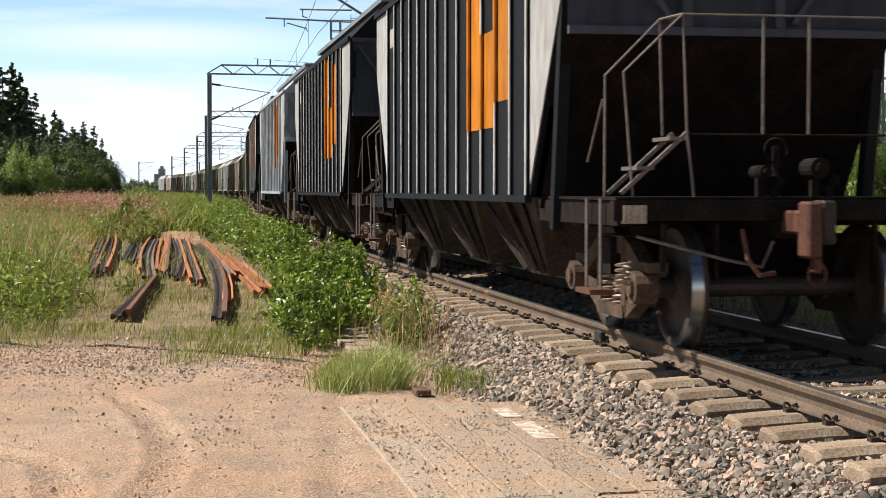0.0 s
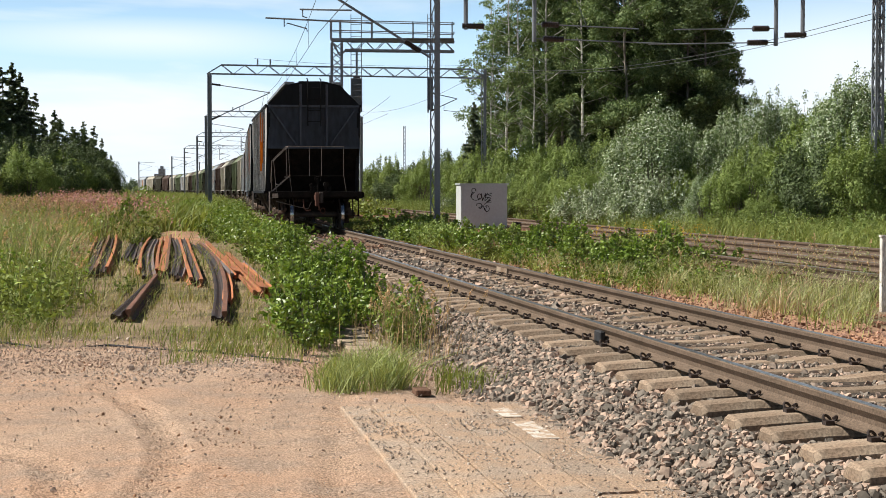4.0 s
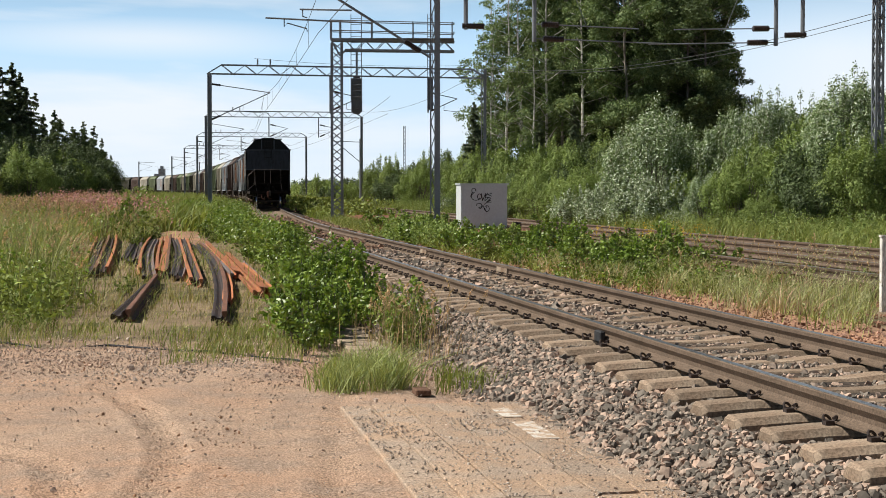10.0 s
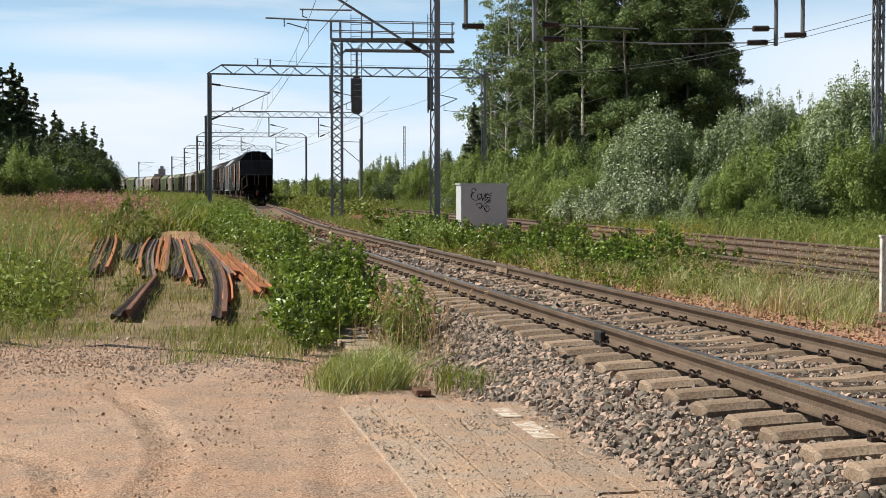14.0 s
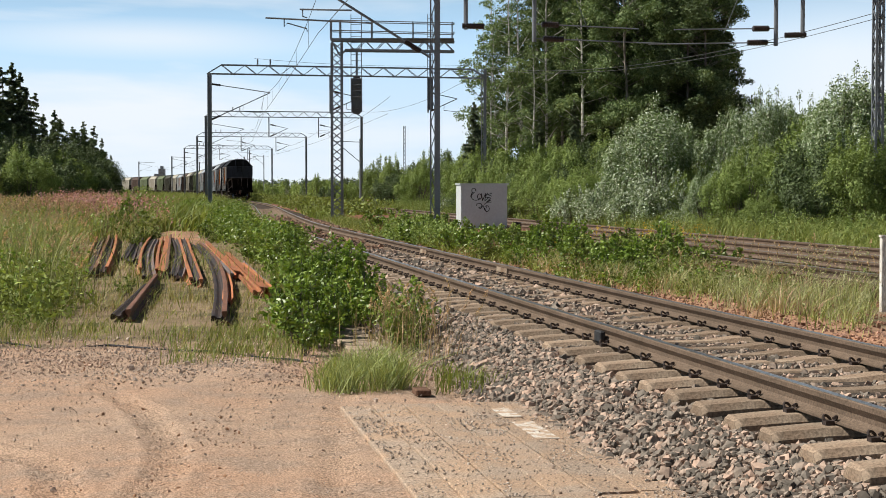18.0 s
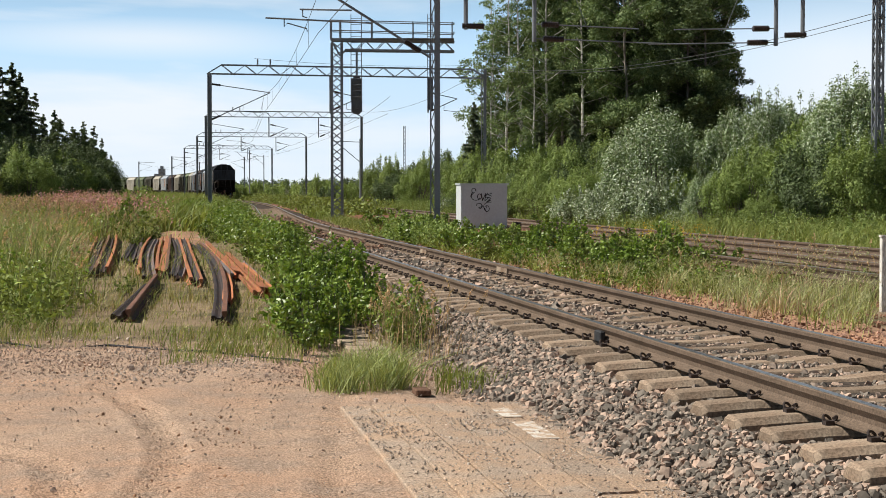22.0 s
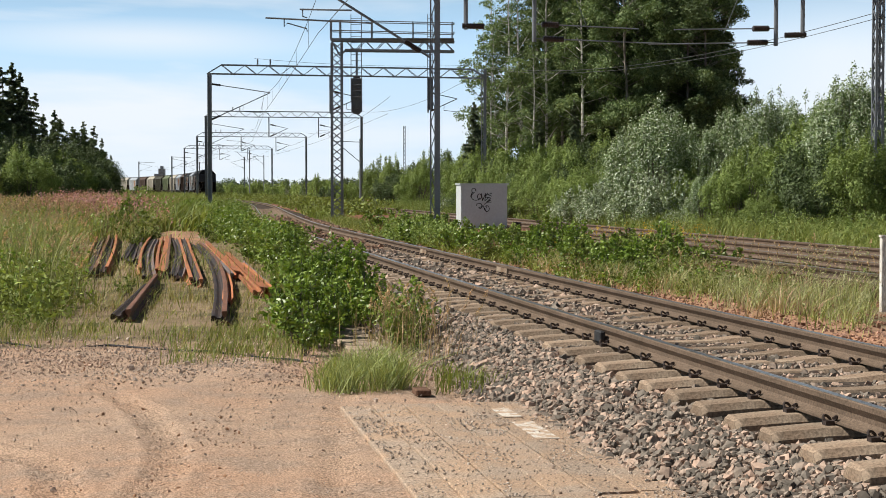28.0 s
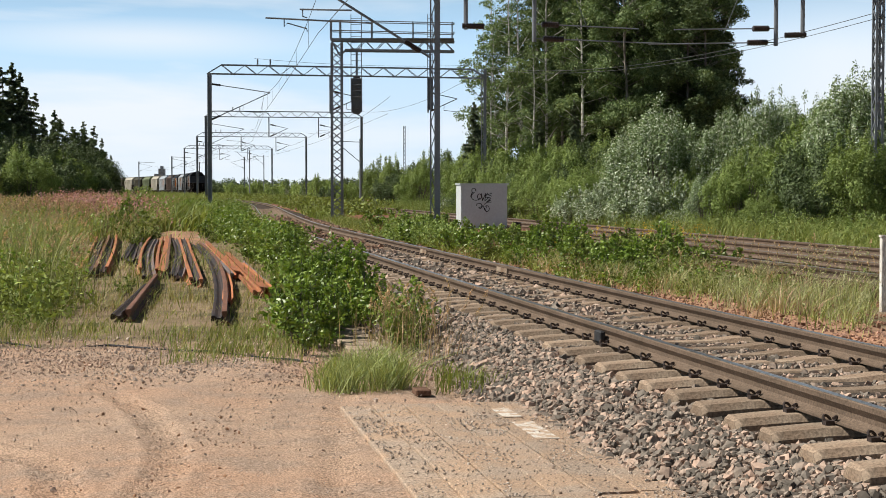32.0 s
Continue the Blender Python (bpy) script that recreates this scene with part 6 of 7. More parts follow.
def conifer(name, label, h, spread, mat, seed, bare=0.12, cat="tree", tiers=26, group=""):
    """A conifer: straight trunk and tiers of drooping flat fronds, with gaps between them."""
    rng = np.random.default_rng(seed)
    t = thing(name, label, cat, group)
    bm = bmesh.new()
    trunk_mesh(bm, h * 0.99, h * 0.012, 0.0)
    pts, ups = [], []
    for i in range(tiers):
        f = i / tiers
        for b in range(int(4 + 4 * (1 - f))):
            z = h * (bare + (1 - bare) * (f + rng.uniform(0, 1.2) / tiers))
            if z > h:
                continue
            L = spread * (1 - f) ** 0.9 * rng.uniform(0.55, 1.15) + 0.15
            a = rng.uniform(0, 2 * math.pi)
            k = int(50 + 260 * L / spread)
            u = rng.uniform(0.12, 1, k)
            droop = -0.30 * L * u + 0.16 * L * u * u
            side = rng.normal(0, 0.17 * L, k) * (1.1 - 0.8 * u)
            hang = -np.abs(rng.normal(0, 0.10 + 0.03 * L, k))
            pts.append(np.stack([np.cos(a) * u * L - np.sin(a) * side, np.sin(a) * u * L + np.cos(a) * side, z + droop + hang], 1))
            ups.append(np.tile((0.5 * math.cos(a), 0.5 * math.sin(a), 1.0), (k, 1)))
            beam(bm, (0, 0, z), (math.cos(a) * L * 0.9, math.sin(a) * L * 0.9, z - 0.14 * L), 0.04, n=3)
    part("trunk", bm, M_BARK, t)
    q = facing_leaves(np.concatenate(pts), np.concatenate(ups), 0.30, 0.45, 0.5, rng)
    quads_object("crown", q, len(q), mat, t)
    return t


def plan_x(bearing, y):
    """Sideways place for a bearing in thousandths of the distance."""
    return bearing * y / 1000.0


PLANTED = set()


def plant(tpl, x, y, scale=1.0, turn=0.0, sink=0.05, zs=None):
    m = Matrix.Translation((x, y, float(ground_z(x, y)) - sink)) @ Matrix.Rotation(turn, 4, "Z")
    if tpl not in PLANTED:
        PLANTED.add(tpl)
        tpl.matrix_basis = m @ Matrix.Diagonal((scale, scale, zs or scale, 1))
        return tpl
    ob = copy_thing(tpl, m)
    ob.scale = (scale, scale, zs or scale)
    return ob


def build_woods():
    rng = random.Random(21)
    g = "woodland trees"
    tall = [clump_tree("birch_tree", "tall birch with a pale trunk and airy green crown", 19, 2.5, 5.0, 36, 0.62, 0.155, L_BIRCH, M_BIRCHBARK, 31, (0.45, 0.9), 0.15, group=g),
            clump_tree("aspen_tree", "tall aspen with a dense green crown", 20, 3.1, 5.2, 52, 1.30, 0.165, L_ASPEN, M_PALEBARK, 32, (0.6, 1.15), group=g),
            clump_tree("aspen_tree", "tall dark aspen with uneven clumped crown, shade in its leaf colour", 18, 3.1, 3.6, 56, 1.40, 0.17, L_DARK, M_BARK, 33, (0.6, 1.2), 0.2, group=g),
            clump_tree("birch_tree", "slender young birch with open crown", 13, 1.5, 3.2, 28, 0.6, 0.155, L_BIRCH, M_BIRCHBARK, 34, (0.35, 0.7), 0.1, group=g)]
    spruce = conifer("spruce_tree", "dark green spruce with drooping branches", 13, 2.5, L_NEEDLE, 41, group="woodland trees")
    pine = conifer("pine_tree", "tall dark conifer with ragged open crown", 15, 3.3, L_NEEDLE, 42, bare=0.2, tiers=17, group="woodland trees")
    # the tall wood behind the side tracks: bearings from 20 to 190
    for bearing, y, k, sc in ((27, 119, 3, 1.05), (34, 121, 0, 0.95), (41, 117, 0, 0.95), (30, 118, 3, 1.1), (41, 126, 3, 1.3), (50, 117, 0, 1.06), (58, 124, 1, 1.0), (66, 116, 0, 1.0), (76, 120, 1, 1.02), (86, 128, 2, 1.1),
                              (90, 114, 0, 0.95), (100, 118, 2, 1.0), (110, 122, 1, 1.0), (118, 113, 1, 0.96), (128, 118, 2, 1.02), (136, 124, 1, 1.0), (144, 114, 1, 1.0), (152, 118, 2, 1.05),
                              (157, 112, 2, 1.0), (163, 116, 1, 0.98), (168, 112, 1, 0.93), (120, 134, 2, 1.1), (150, 130, 2, 1.1), (58, 109, 3, 0.9), (70, 132, 2, 1.1), (82, 136, 2, 1.1), (94, 132, 2, 1.1), (106, 136, 2, 1.1), (137, 134, 2, 1.1), (163, 126, 2, 1.08), (171, 120, 2, 1.02)):
        plant(tall[k], plan_x(bearing, y), y, sc * rng.uniform(0.96, 1.05), rng.uniform(0, 6.28))
    for bearing, y, sc in ((20, 110, 0.60), (62, 106, 0.5), (84, 104, 0.55), (28, 128, 0.85)):
        plant(spruce, plan_x(bearing, y), y, sc, rng.uniform(0, 6.28))
    # wood to the left of the field
    for bearing, y, sc, k in ((-291, 120, 0.84, 0), (-282, 117, 0.70, 1), (-276, 119, 0.84, 0), (-271, 122, 0.80, 0), (-267, 124, 0.72, 0), (-256, 150, 0.66, 0), (-249, 152, 0.70, 0), (-262, 138, 0.66, 1), (-297, 112, 0.85, 1),
                              (-303, 118, 0.9, 0), (-310, 122, 0.95, 1), (-230, 172, 0.60, 1), (-224, 176, 0.58, 1), (-219, 182, 0.50, 1), (-213, 190, 0.44, 0), (-237, 168, 0.55, 1)):
        plant((spruce, pine)[k], plan_x(bearing, y), y, sc, rng.uniform(0, 6.28))
    g = "trackside bushes"
    for bearing, y, sc in ((-232, 168, 0.44), (-225, 174, 0.40), (-238, 160, 0.42), (-219, 180, 0.34), (-246, 150, 0.45), (-284, 112, 0.42), (-297, 110, 0.5)):
        plant(tall[2], plan_x(bearing, y), y, sc, rng.uniform(0, 6.28))
    bush = [clump_bush("broadleaf_bush", "dense green broadleaf bush", 4.4, 1.9, 34, 0.80, 0.108, L_BUSH, M_BARK, 51, 1.15, 26, (0.09, 0.17), group=g),
            clump_bush("willow_bush", "silvery green willow bush stirred by wind", 4.8, 2.0, 34, 0.80, 0.105, L_WILLOW, M_BARK, 52, 1.5, 60, (0.09, 0.16), group=g, aspect=0.42),
            clump_bush("broadleaf_bush", "dark green rounded bush, shade in its leaf colour", 4.0, 1.9, 34, 0.85, 0.12, L_DARK, M_BARK, 53, 1.1, 14, (0.10, 0.19), group=g),
            clump_bush("birch_sapling", "slender green birch sapling", 5.0, 0.8, 20, 0.7, 0.15, L_BIRCH, M_BIRCHBARK, 54, 1.5, 20, (0.06, 0.11), group=g),
            clump_bush("willow_bush", "low silver-leaved willow stirred by wind", 2.0, 1.2, 20, 0.8, 0.11, L_SILVER, M_BARK, 55, 1.6, 46, (0.10, 0.17), group=g, aspect=0.42)]
    # left: round deciduous edge of the wood
    for bearing, y, top, k in ((-292, 100, 4.6, 0), (-283, 97, 4.4, 2), (-276, 101, 4.0, 0), (-268, 96, 4.2, 0), (-261, 104, 4.0, 2), (-253, 108, 4.6, 2), (-246, 112, 4.0, 0), (-240, 118, 4.2, 0), (-234, 124, 4.2, 2), (-228, 130, 3.8, 2),
                               (-223, 136, 3.2, 0), (-219, 142, 2.4, 2), (-272, 110, 5.8, 2), (-257, 115, 5.6, 2), (-246, 126, 5.6, 2), (-287, 108, 6.4, 2), (-236, 140, 6.4, 2), (-302, 98, 5.5, 2), (-229, 150, 6.4, 2), (-224, 158, 5.0, 2), (-218, 165, 3.2, 2)):
        h = (4.4, 4.8, 4.0, 5.0)[k]
        plant(bush[k], plan_x(bearing, y), y, top / h, rng.uniform(0, 6.28))
    # right: bushes behind the side tracks, rising to the right
    far_row = [(-80, 240, 4.0), (-60, 230, 3.9), (-40, 215, 4.6), (-100, 260, 3.6), (-120, 290, 3.4), (-135, 320, 3.4), (-145, 350, 3.6), (-70, 200, 3.2), (-52, 172, 4.2), (-40, 160, 5.0), (-30, 150, 4.8)]
    near_row = [(-20, 144, 4.8), (-8, 138, 5.0), (2, 134, 5.4), (12, 128, 5.0), (22, 122, 5.2), (-34, 128, 3.4), (-16, 124, 3.8), (0, 118, 4.0), (14, 112, 4.2), (28, 104, 4.6), (38, 98, 4.2), (48, 94, 4.6), (60, 92, 4.4), (72, 90, 4.6),
            (84, 88, 4.2), (94, 84, 4.8), (30, 92, 3.0), (44, 86, 2.8), (58, 82, 3.0), (70, 80, 2.6), (82, 78, 3.0), (106, 84, 4.6), (-90, 180, 2.4), (-110, 210, 2.4), (-130, 250, 2.6), (-75, 160, 2.2), (-60, 146, 2.6)]
    for n, (bearing, y, top) in enumerate(far_row + near_row):
        k = (0, 2, 0, 3, 0)[n % 5]
        h = (4.4, 4.8, 4.0, 5.0)[k]
        plant(bush[k], plan_x(bearing, y), y, top / h, rng.uniform(0, 6.28))
    swaying = []
    hs = (4.4, 4.8, 4.0, 5.0, 2.0)
    # bearing, distance, height, kind, breadth: the big willows, green growth before them, and the thicket behind
    big = ((140, 65, 5.3, 1, 0.95), (128, 69, 4.2, 1, 0.8), (150, 69, 4.6, 1, 0.8), (182, 66, 4.6, 1, 0.8), (193, 65, 5.0, 1, 0.85), (206, 64, 5.3, 1, 0.85), (216, 66, 5.4, 1, 0.75), (229, 65, 5.1, 1, 0.8), (243, 63, 4.7, 0, 0.85),
           (258, 61, 5.4, 1, 0.8), (268, 60, 5.8, 1, 0.9), (281, 60, 5.6, 1, 0.9), (296, 60, 5.5, 1, 0.9), (170, 72, 3.6, 0, 0.9), (161, 66, 3.0, 0, 0.9), (112, 74, 3.4, 0, 0.9), (104, 76, 3.7, 3, 1.2), (94, 74, 3.0, 0, 1.0))
    front = ((232, 58, 3.5, 2, 0.85), (244, 57, 3.8, 2, 0.85), (240, 55, 2.7, 2, 0.9), (222, 59, 3.3, 0, 0.85), (212, 60, 3.2, 1, 0.7), (203, 60, 3.6, 0, 0.8), (192, 59, 2.8, 0, 0.9), (180, 60, 2.6, 0, 0.9), (168, 60, 2.4, 1, 0.8), (256, 57, 3.5, 0, 0.9), (268, 55, 3.4, 0, 0.9), (280, 54, 3.2, 0, 1.0), (292, 54, 3.4, 0, 1.0),
             (134, 62, 2.4, 4, 0.9), (124, 62, 2.1, 4, 1.0), (113, 63, 2.0, 4, 1.0), (103, 64, 2.2, 4, 0.9), (93, 65, 1.9, 4, 1.0), (84, 66, 1.7, 4, 1.1), (146, 61, 2.5, 4, 0.9), (156, 61, 2.2, 0, 0.9), (88, 69, 2.6, 0, 1.0), (76, 70, 2.4, 0, 1.0), (64, 73, 2.5, 0, 1.0), (52, 76, 2.3, 0, 1.0), (118, 67, 2.7, 2, 1.0), (42, 78, 2.0, 2, 1.0), (32, 80, 2.2, 0, 1.0))
    back = ((160, 70, 3.8, 2, 0.8), (173, 68, 3.6, 2, 0.8), (187, 70, 4.6, 2, 0.8), (222, 69, 4.8, 2, 0.8), (249, 66, 4.6, 2, 0.8), (196, 76, 5.4, 2, 0.8), (214, 76, 5.6, 2, 0.8), (236, 74, 5.6, 2, 0.8), (250, 72, 5.0, 2, 0.9), (290, 70, 5.8, 2, 0.9), (80, 82, 4.2, 0, 0.8), (68, 84, 4.0, 0, 0.8), (54, 88, 4.6, 0, 0.8), (96, 88, 4.8, 2, 0.8), (118, 86, 4.8, 2, 0.8), (134, 82, 4.6, 2, 0.9), (150, 82, 4.2, 2, 0.9))
    for bearing, y, top, k, broad in big + front + back:
        sc = top / hs[k]
        ob = plant(bush[k], plan_x(bearing + rng.uniform(-2, 2), y), y + rng.uniform(-1, 1), sc * broad * rng.uniform(0.95, 1.1), rng.uniform(0, 6.28), zs=sc)
        if k in (1, 4):
            swaying.append(ob)
    for n in range(90):
        y = rng.uniform(56, 112)
        k = rng.choice((0, 0, 2, 3, 4))
        top = rng.uniform(0.7, 1.7)
        plant(bush[k], float(side_x(y, 0)) + rng.uniform(3.4, 7.5), y, top / hs[k] * 1.2, rng.uniform(0, 6.28), zs=top / hs[k])
    return swaying


SWAYING = build_woods()


def build_shrubs():
    """Knee- to waist-high leafy shrubs along the foot of the ballast and between the tracks."""
    rng = random.Random(77)
    kinds = [stem_bush("leafy_shrub", "bright green leafy shrub beside the track", 0.95, 0.50, 9, 6, 46, 0.086, L_SHRUB, M_BARK, 61, 0.055, "shrub", "verge shrubs"),
             stem_bush("leafy_shrub", "young birch shoots with glossy leaves", 1.15, 0.34, 7, 7, 46, 0.076, L_SHRUB, M_BARK, 62, 0.05, "shrub", "verge shrubs"),
             stem_bush("leafy_shrub", "low dull green shrub", 0.8, 0.48, 10, 5, 48, 0.080, L_WEED, M_BARK, 63, 0.055, "shrub", "verge shrubs")]
    # left verge of the main track
    s = 4.4
    while s < 60:
        wide = 1.6 + min(4.5, s * 0.075)
        for k in range(5 if s < 14 else 4 if s < 30 else 2):
            off = -1.8 - rng.random() * wide
            if s < 8:
                off = -2.0 - rng.random() * 2.2
            x, y, a = on_line(s + rng.uniform(-0.3, 0.3), off)
            if x < float(np.interp(y, (17.5, 20, 24.4, 31, 38, 45.6, 60), (-0.110, -0.102, -0.090, -0.104, -0.126, -0.144, -0.163))) * y:
                continue
            if 14.8 < y < 18.9 and -1.22 < x < -0.62:
                continue
            if 46 < y < 84 and abs(x + 0.168 * y) < 0.8:
                continue
            h = rng.uniform(0.60, 1.02) * (0.78 if s < 8 else 0.92)
            plant(kinds[rng.choice((0, 0, 1, 1, 2))], x, y, h, rng.uniform(0, 6.28), 0.03)
        s += 0.45 + s * 0.012
    # tall leafy growth in the meadow before the far curve
    for n in range(64):
        y = rng.uniform(52, 92)
        x = y * rng.uniform(-0.212, -0.158)
        if abs(x + 0.168 * y) > 1.3 or y > 88:
            plant(kinds[rng.choice((0, 2, 2, 1))], x, y, rng.uniform(0.9, 1.5), rng.uniform(0, 6.28), 0.03)
    # a few stragglers in the meadow beside the heap
    for x, y, h in ((-9.5, 50, 1.0), (-10.4, 55, 1.1), (-11.6, 60, 1.0), (-9.0, 46, 0.8), (-12.5, 58, 0.9), (-14, 66, 1.1), (-13.2, 64, 1.0), (-6.9, 29.5, 0.5), (-5.2, 25.5, 0.45)):
        plant(kinds[2], x, y, h, rng.uniform(0, 6.28), 0.03)
    # right verge, between the tracks
    for n in range(70):
        y = rng.uniform(26, 75)
        off = rng.uniform(2.9, 5.0) if y > 30 else rng.uniform(3.4, 5.0)
        x = float(main_x(y)) + off
        if 0.0 < x / y < 0.05 and 49 < y < 62:
            continue
        plant(kinds[rng.choice((0, 2, 2, 1))], x, y, rng.uniform(0.3, 0.62), rng.uniform(0, 6.28), 0.03)
    for n in range(190):
        y = rng.uniform(29.5, 36) if n < 50 else rng.uniform(36, 66)
        x = y * (rng.uniform(0.085, 0.185) if n < 50 else rng.uniform(-0.03, 0.095))
        if 2.7 < x - float(main_x(y)) < 6.3 and not (0.0 < x / y < 0.05 and 49 < y < 62):
            plant(kinds[rng.choice((0, 0, 1, 2))], x, y, rng.uniform(0.65, 1.0), rng.uniform(0, 6.28), 0.03)
    for x, y, h in ((0.3, 47.2, 0.8), (0.9, 46.6, 0.7), (1.5, 47.0, 0.75), (2.1, 46.2, 0.7), (2.8, 45.6, 0.8), (3.2, 44.0, 0.8), (3.35, 30.5, 0.98), (3.6, 30.9, 0.74), (4.3, 31.5, 0.66), (4.8, 31.0, 0.62), (5.3, 31, 0.58), (5.9, 31.4, 0.55), (3.9, 33, 0.7), (4.1, 29.6, 0.6), (2.0, 36, 0.7), (1.7, 35.0, 0.6), (2.4, 38, 0.8), (1.2, 41, 0.8), (0.6, 43, 0.8), (2.2, 46, 0.8), (4.4, 29.0, 0.5), (5.2, 28.4, 0.45), (-1.0, 46.0, 1.1), (-1.3, 46.6, 1.0), (0.3, 48.0, 0.9), (-0.4, 50.5, 1.2), (0.1, 51.0, 1.2), (4.0, 60.0, 1.1), (4.6, 34.0, 0.7), (5.4, 33.0, 0.65), (-2.6, 62, 1.3), (-2.0, 63, 1.2)):
        plant(kinds[0], x, y, h, rng.uniform(0, 6.28), 0.03)


build_shrubs()


def blades(n, place, height, width, rng, lean=0.85, base_z=None):
    """n grass blades at place(n) -> x, y: two tapering quads each."""
    x, y = place(n)
    z = ground_z(x, y) if base_z is None else base_z(x, y)
    h = height * rng.uniform(0.45, 1.15, n) * (0.62 + 0.75 * (0.5 + 0.5 * np.sin(x * 1.7 + 2 * np.sin(y * 0.8)) * np.sin(y * 0.9 + 2 * np.sin(x * 1.1))))
    a = rng.uniform(0, 2 * np.pi, n)
    w = width * rng.uniform(0.6, 1.3, n)
    dx, dy = np.cos(a), np.sin(a)
    l = lean * h * rng.uniform(0.2, 1.3, n)
    b = rng.uniform(0, 2 * np.pi, n)
    lx, ly = np.cos(b) * l + 0.35 * l, np.sin(b) * l
    p0 = np.stack([x - dx * w, y - dy * w, z - 0.02], 1)
    p1 = np.stack([x + dx * w, y + dy * w, z - 0.02], 1)
    m0 = np.stack([x - dx * w * 0.75 + lx * 0.35, y - dy * w * 0.75 + ly * 0.35, z + h * 0.6], 1)
    m1 = np.stack([x + dx * w * 0.75 + lx * 0.35, y + dy * w * 0.75 + ly * 0.35, z + h * 0.6], 1)
    t0 = np.stack([x - dx * w * 0.12 + lx, y - dy * w * 0.12 + ly, z + h], 1)
    t1 = np.stack([x + dx * w * 0.12 + lx, y + dy * w * 0.12 + ly, z + h], 1)
    return np.concatenate([np.stack([p0, p1, m1, m0], 1), np.stack([m0, m1, t1, t0], 1)])


def in_clumps(n, cx, cy, spread, rng):
    """Places gathered round clump centres."""
    i = rng.integers(len(cx), size=n)
    sp = spread if np.ndim(spread) == 0 else spread[i]
    return cx[i] + rng.normal(0, 1, n) * sp, cy[i] + rng.normal(0, 1, n) * sp


def build_grass():
    rng = np.random.default_rng(5)

    def stuff(name, q, mat, label):
        if len(q):
            tagged(quads_object(name, q, len(q), mat), label, "grass", kind="stuff")

    def off_track(x, y):
        return x - main_x(y)

    # field on the left: near part by clumps, far part coarser
    def field(y0, y1, n, height, width, mat, label, left=-0.30, right=-3.2, clump=0.25, power=1.0, nc=900):
        cy = y0 + (y1 - y0) * rng.uniform(0, 1, nc) ** power
        lo = left * cy
        hi = main_x(cy) + right
        cx = lo + (hi - lo) * rng.uniform(0, 1, nc)
        x, y = in_clumps(n, cx, cy, clump, rng)
        # the trodden patch by the scrap heap and the sandy path stay thin
        bare = (((x + 3.3) / 1.5) ** 2 + ((y - 22) / 3.5) ** 2 < 1) & (rng.uniform(size=n) < 0.8)
        lot = y < 16.6 + 0.8 * np.sin(x * 1.3) + rng.uniform(-0.6, 1.0, n)
        path = (np.abs(x - (-0.168 * y)) < 1.1) & (y > 41) & (y < 86) & (rng.uniform(size=n) < 0.96)
        jx, jy = x + rng.normal(0, 0.16, n), y + rng.normal(0, 0.9, n)
        heap = (jy > 19.8) & (jy < 50) & (jx > -0.243 * jy) & (jx < -0.100 * jy - 0.2) & (rng.uniform(size=n) < np.where(y > 22, 0.985, 0.80))
        thin = (y < 26) & (rng.uniform(size=n) < 0.66)
        keep = ~(bare | lot | path | heap | thin) & (off_track(x, y) < right + 0.8)
        x, y = x[keep], y[keep]
        stuff("meadow_grass", blades(len(x), lambda k: (x, y), height, width, rng), mat, label)

    field(16, 28, 20000, 0.19, 0.005, L_GRASS, "short green grass at the edge of the lot", nc=260, clump=0.20)
    field(17, 32, 8000, 0.20, 0.005, L_DRY, "thin dry grass at the edge of the lot", nc=300, clump=0.3)
    field(23, 45, 26000, 0.56, 0.008, L_GRASS, "knee-high green meadow grass", nc=500, clump=0.22)
    field(24, 45, 5500, 0.6, 0.005, L_DRY, "dry yellow meadow grass", nc=300, clump=0.28)
    field(42, 130, 26000, 0.75, 0.014, L_GRASS, "tall green meadow grass", nc=1500, clump=0.45)
    field(42, 130, 8000, 0.9, 0.010, L_DRY, "tall dry meadow grass", nc=700, clump=0.5)

    cy = rng.uniform(20, 46, 260)
    x, y = in_clumps(5200, rng.uniform(-0.225, -0.115, 260) * cy, cy, 0.3, rng)
    stuff("meadow_grass", blades(len(x), lambda k: (x, y), 0.13, 0.006, rng, 0.9), L_DRY, "short trodden grass under the scrap heap")
    x, y = in_clumps(1100, rng.uniform(-0.225, -0.115, 260) * cy, cy, 0.2, rng)
    stuff("meadow_grass", blades(len(x), lambda k: (x, y), 0.16, 0.006, rng, 0.8), L_GRASS, "short green grass under the scrap heap")

    # leafy weeds in the field
    def weeds(cx, cy, n, spread, hmin, hmax, leaves, size, mat, label, name="meadow_weeds"):
        x, y = in_clumps(n, cx, cy, spread, rng)
        jx, jy = x + rng.normal(0, 0.16, n), y + rng.normal(0, 0.9, n)
        path = (np.abs(x + 0.168 * y) < 1.1) & (y > 41) & (y < 86)
        keep = ~path & ~((jy > 19.5) & (jy < 50) & (jx > -0.239 * jy) & (jx < -0.112 * jy - 0.2) & (rng.uniform(size=n) < 0.95)) & (y > 17.2) & ~((x / y > 0.0) & (x / y < 0.047) & (y > 49) & (y < 62) & (rng.uniform(size=n) < 0.95))
        x, y = x[keep], y[keep]
        h = rng.uniform(hmin, hmax, len(x))
        z = ground_z(x, y)
        t = rng.uniform(0.1, 1, (len(x), leaves))
        lean = rng.normal(0, 0.18, (len(x), 2))
        c = np.stack([x[:, None] + lean[:, :1] * t * h[:, None] + rng.normal(0, size * 0.6, t.shape), y[:, None] + lean[:, 1:] * t * h[:, None] + rng.normal(0, size * 0.6, t.shape), z[:, None] + t * h[:, None]], -1).reshape(-1, 3)
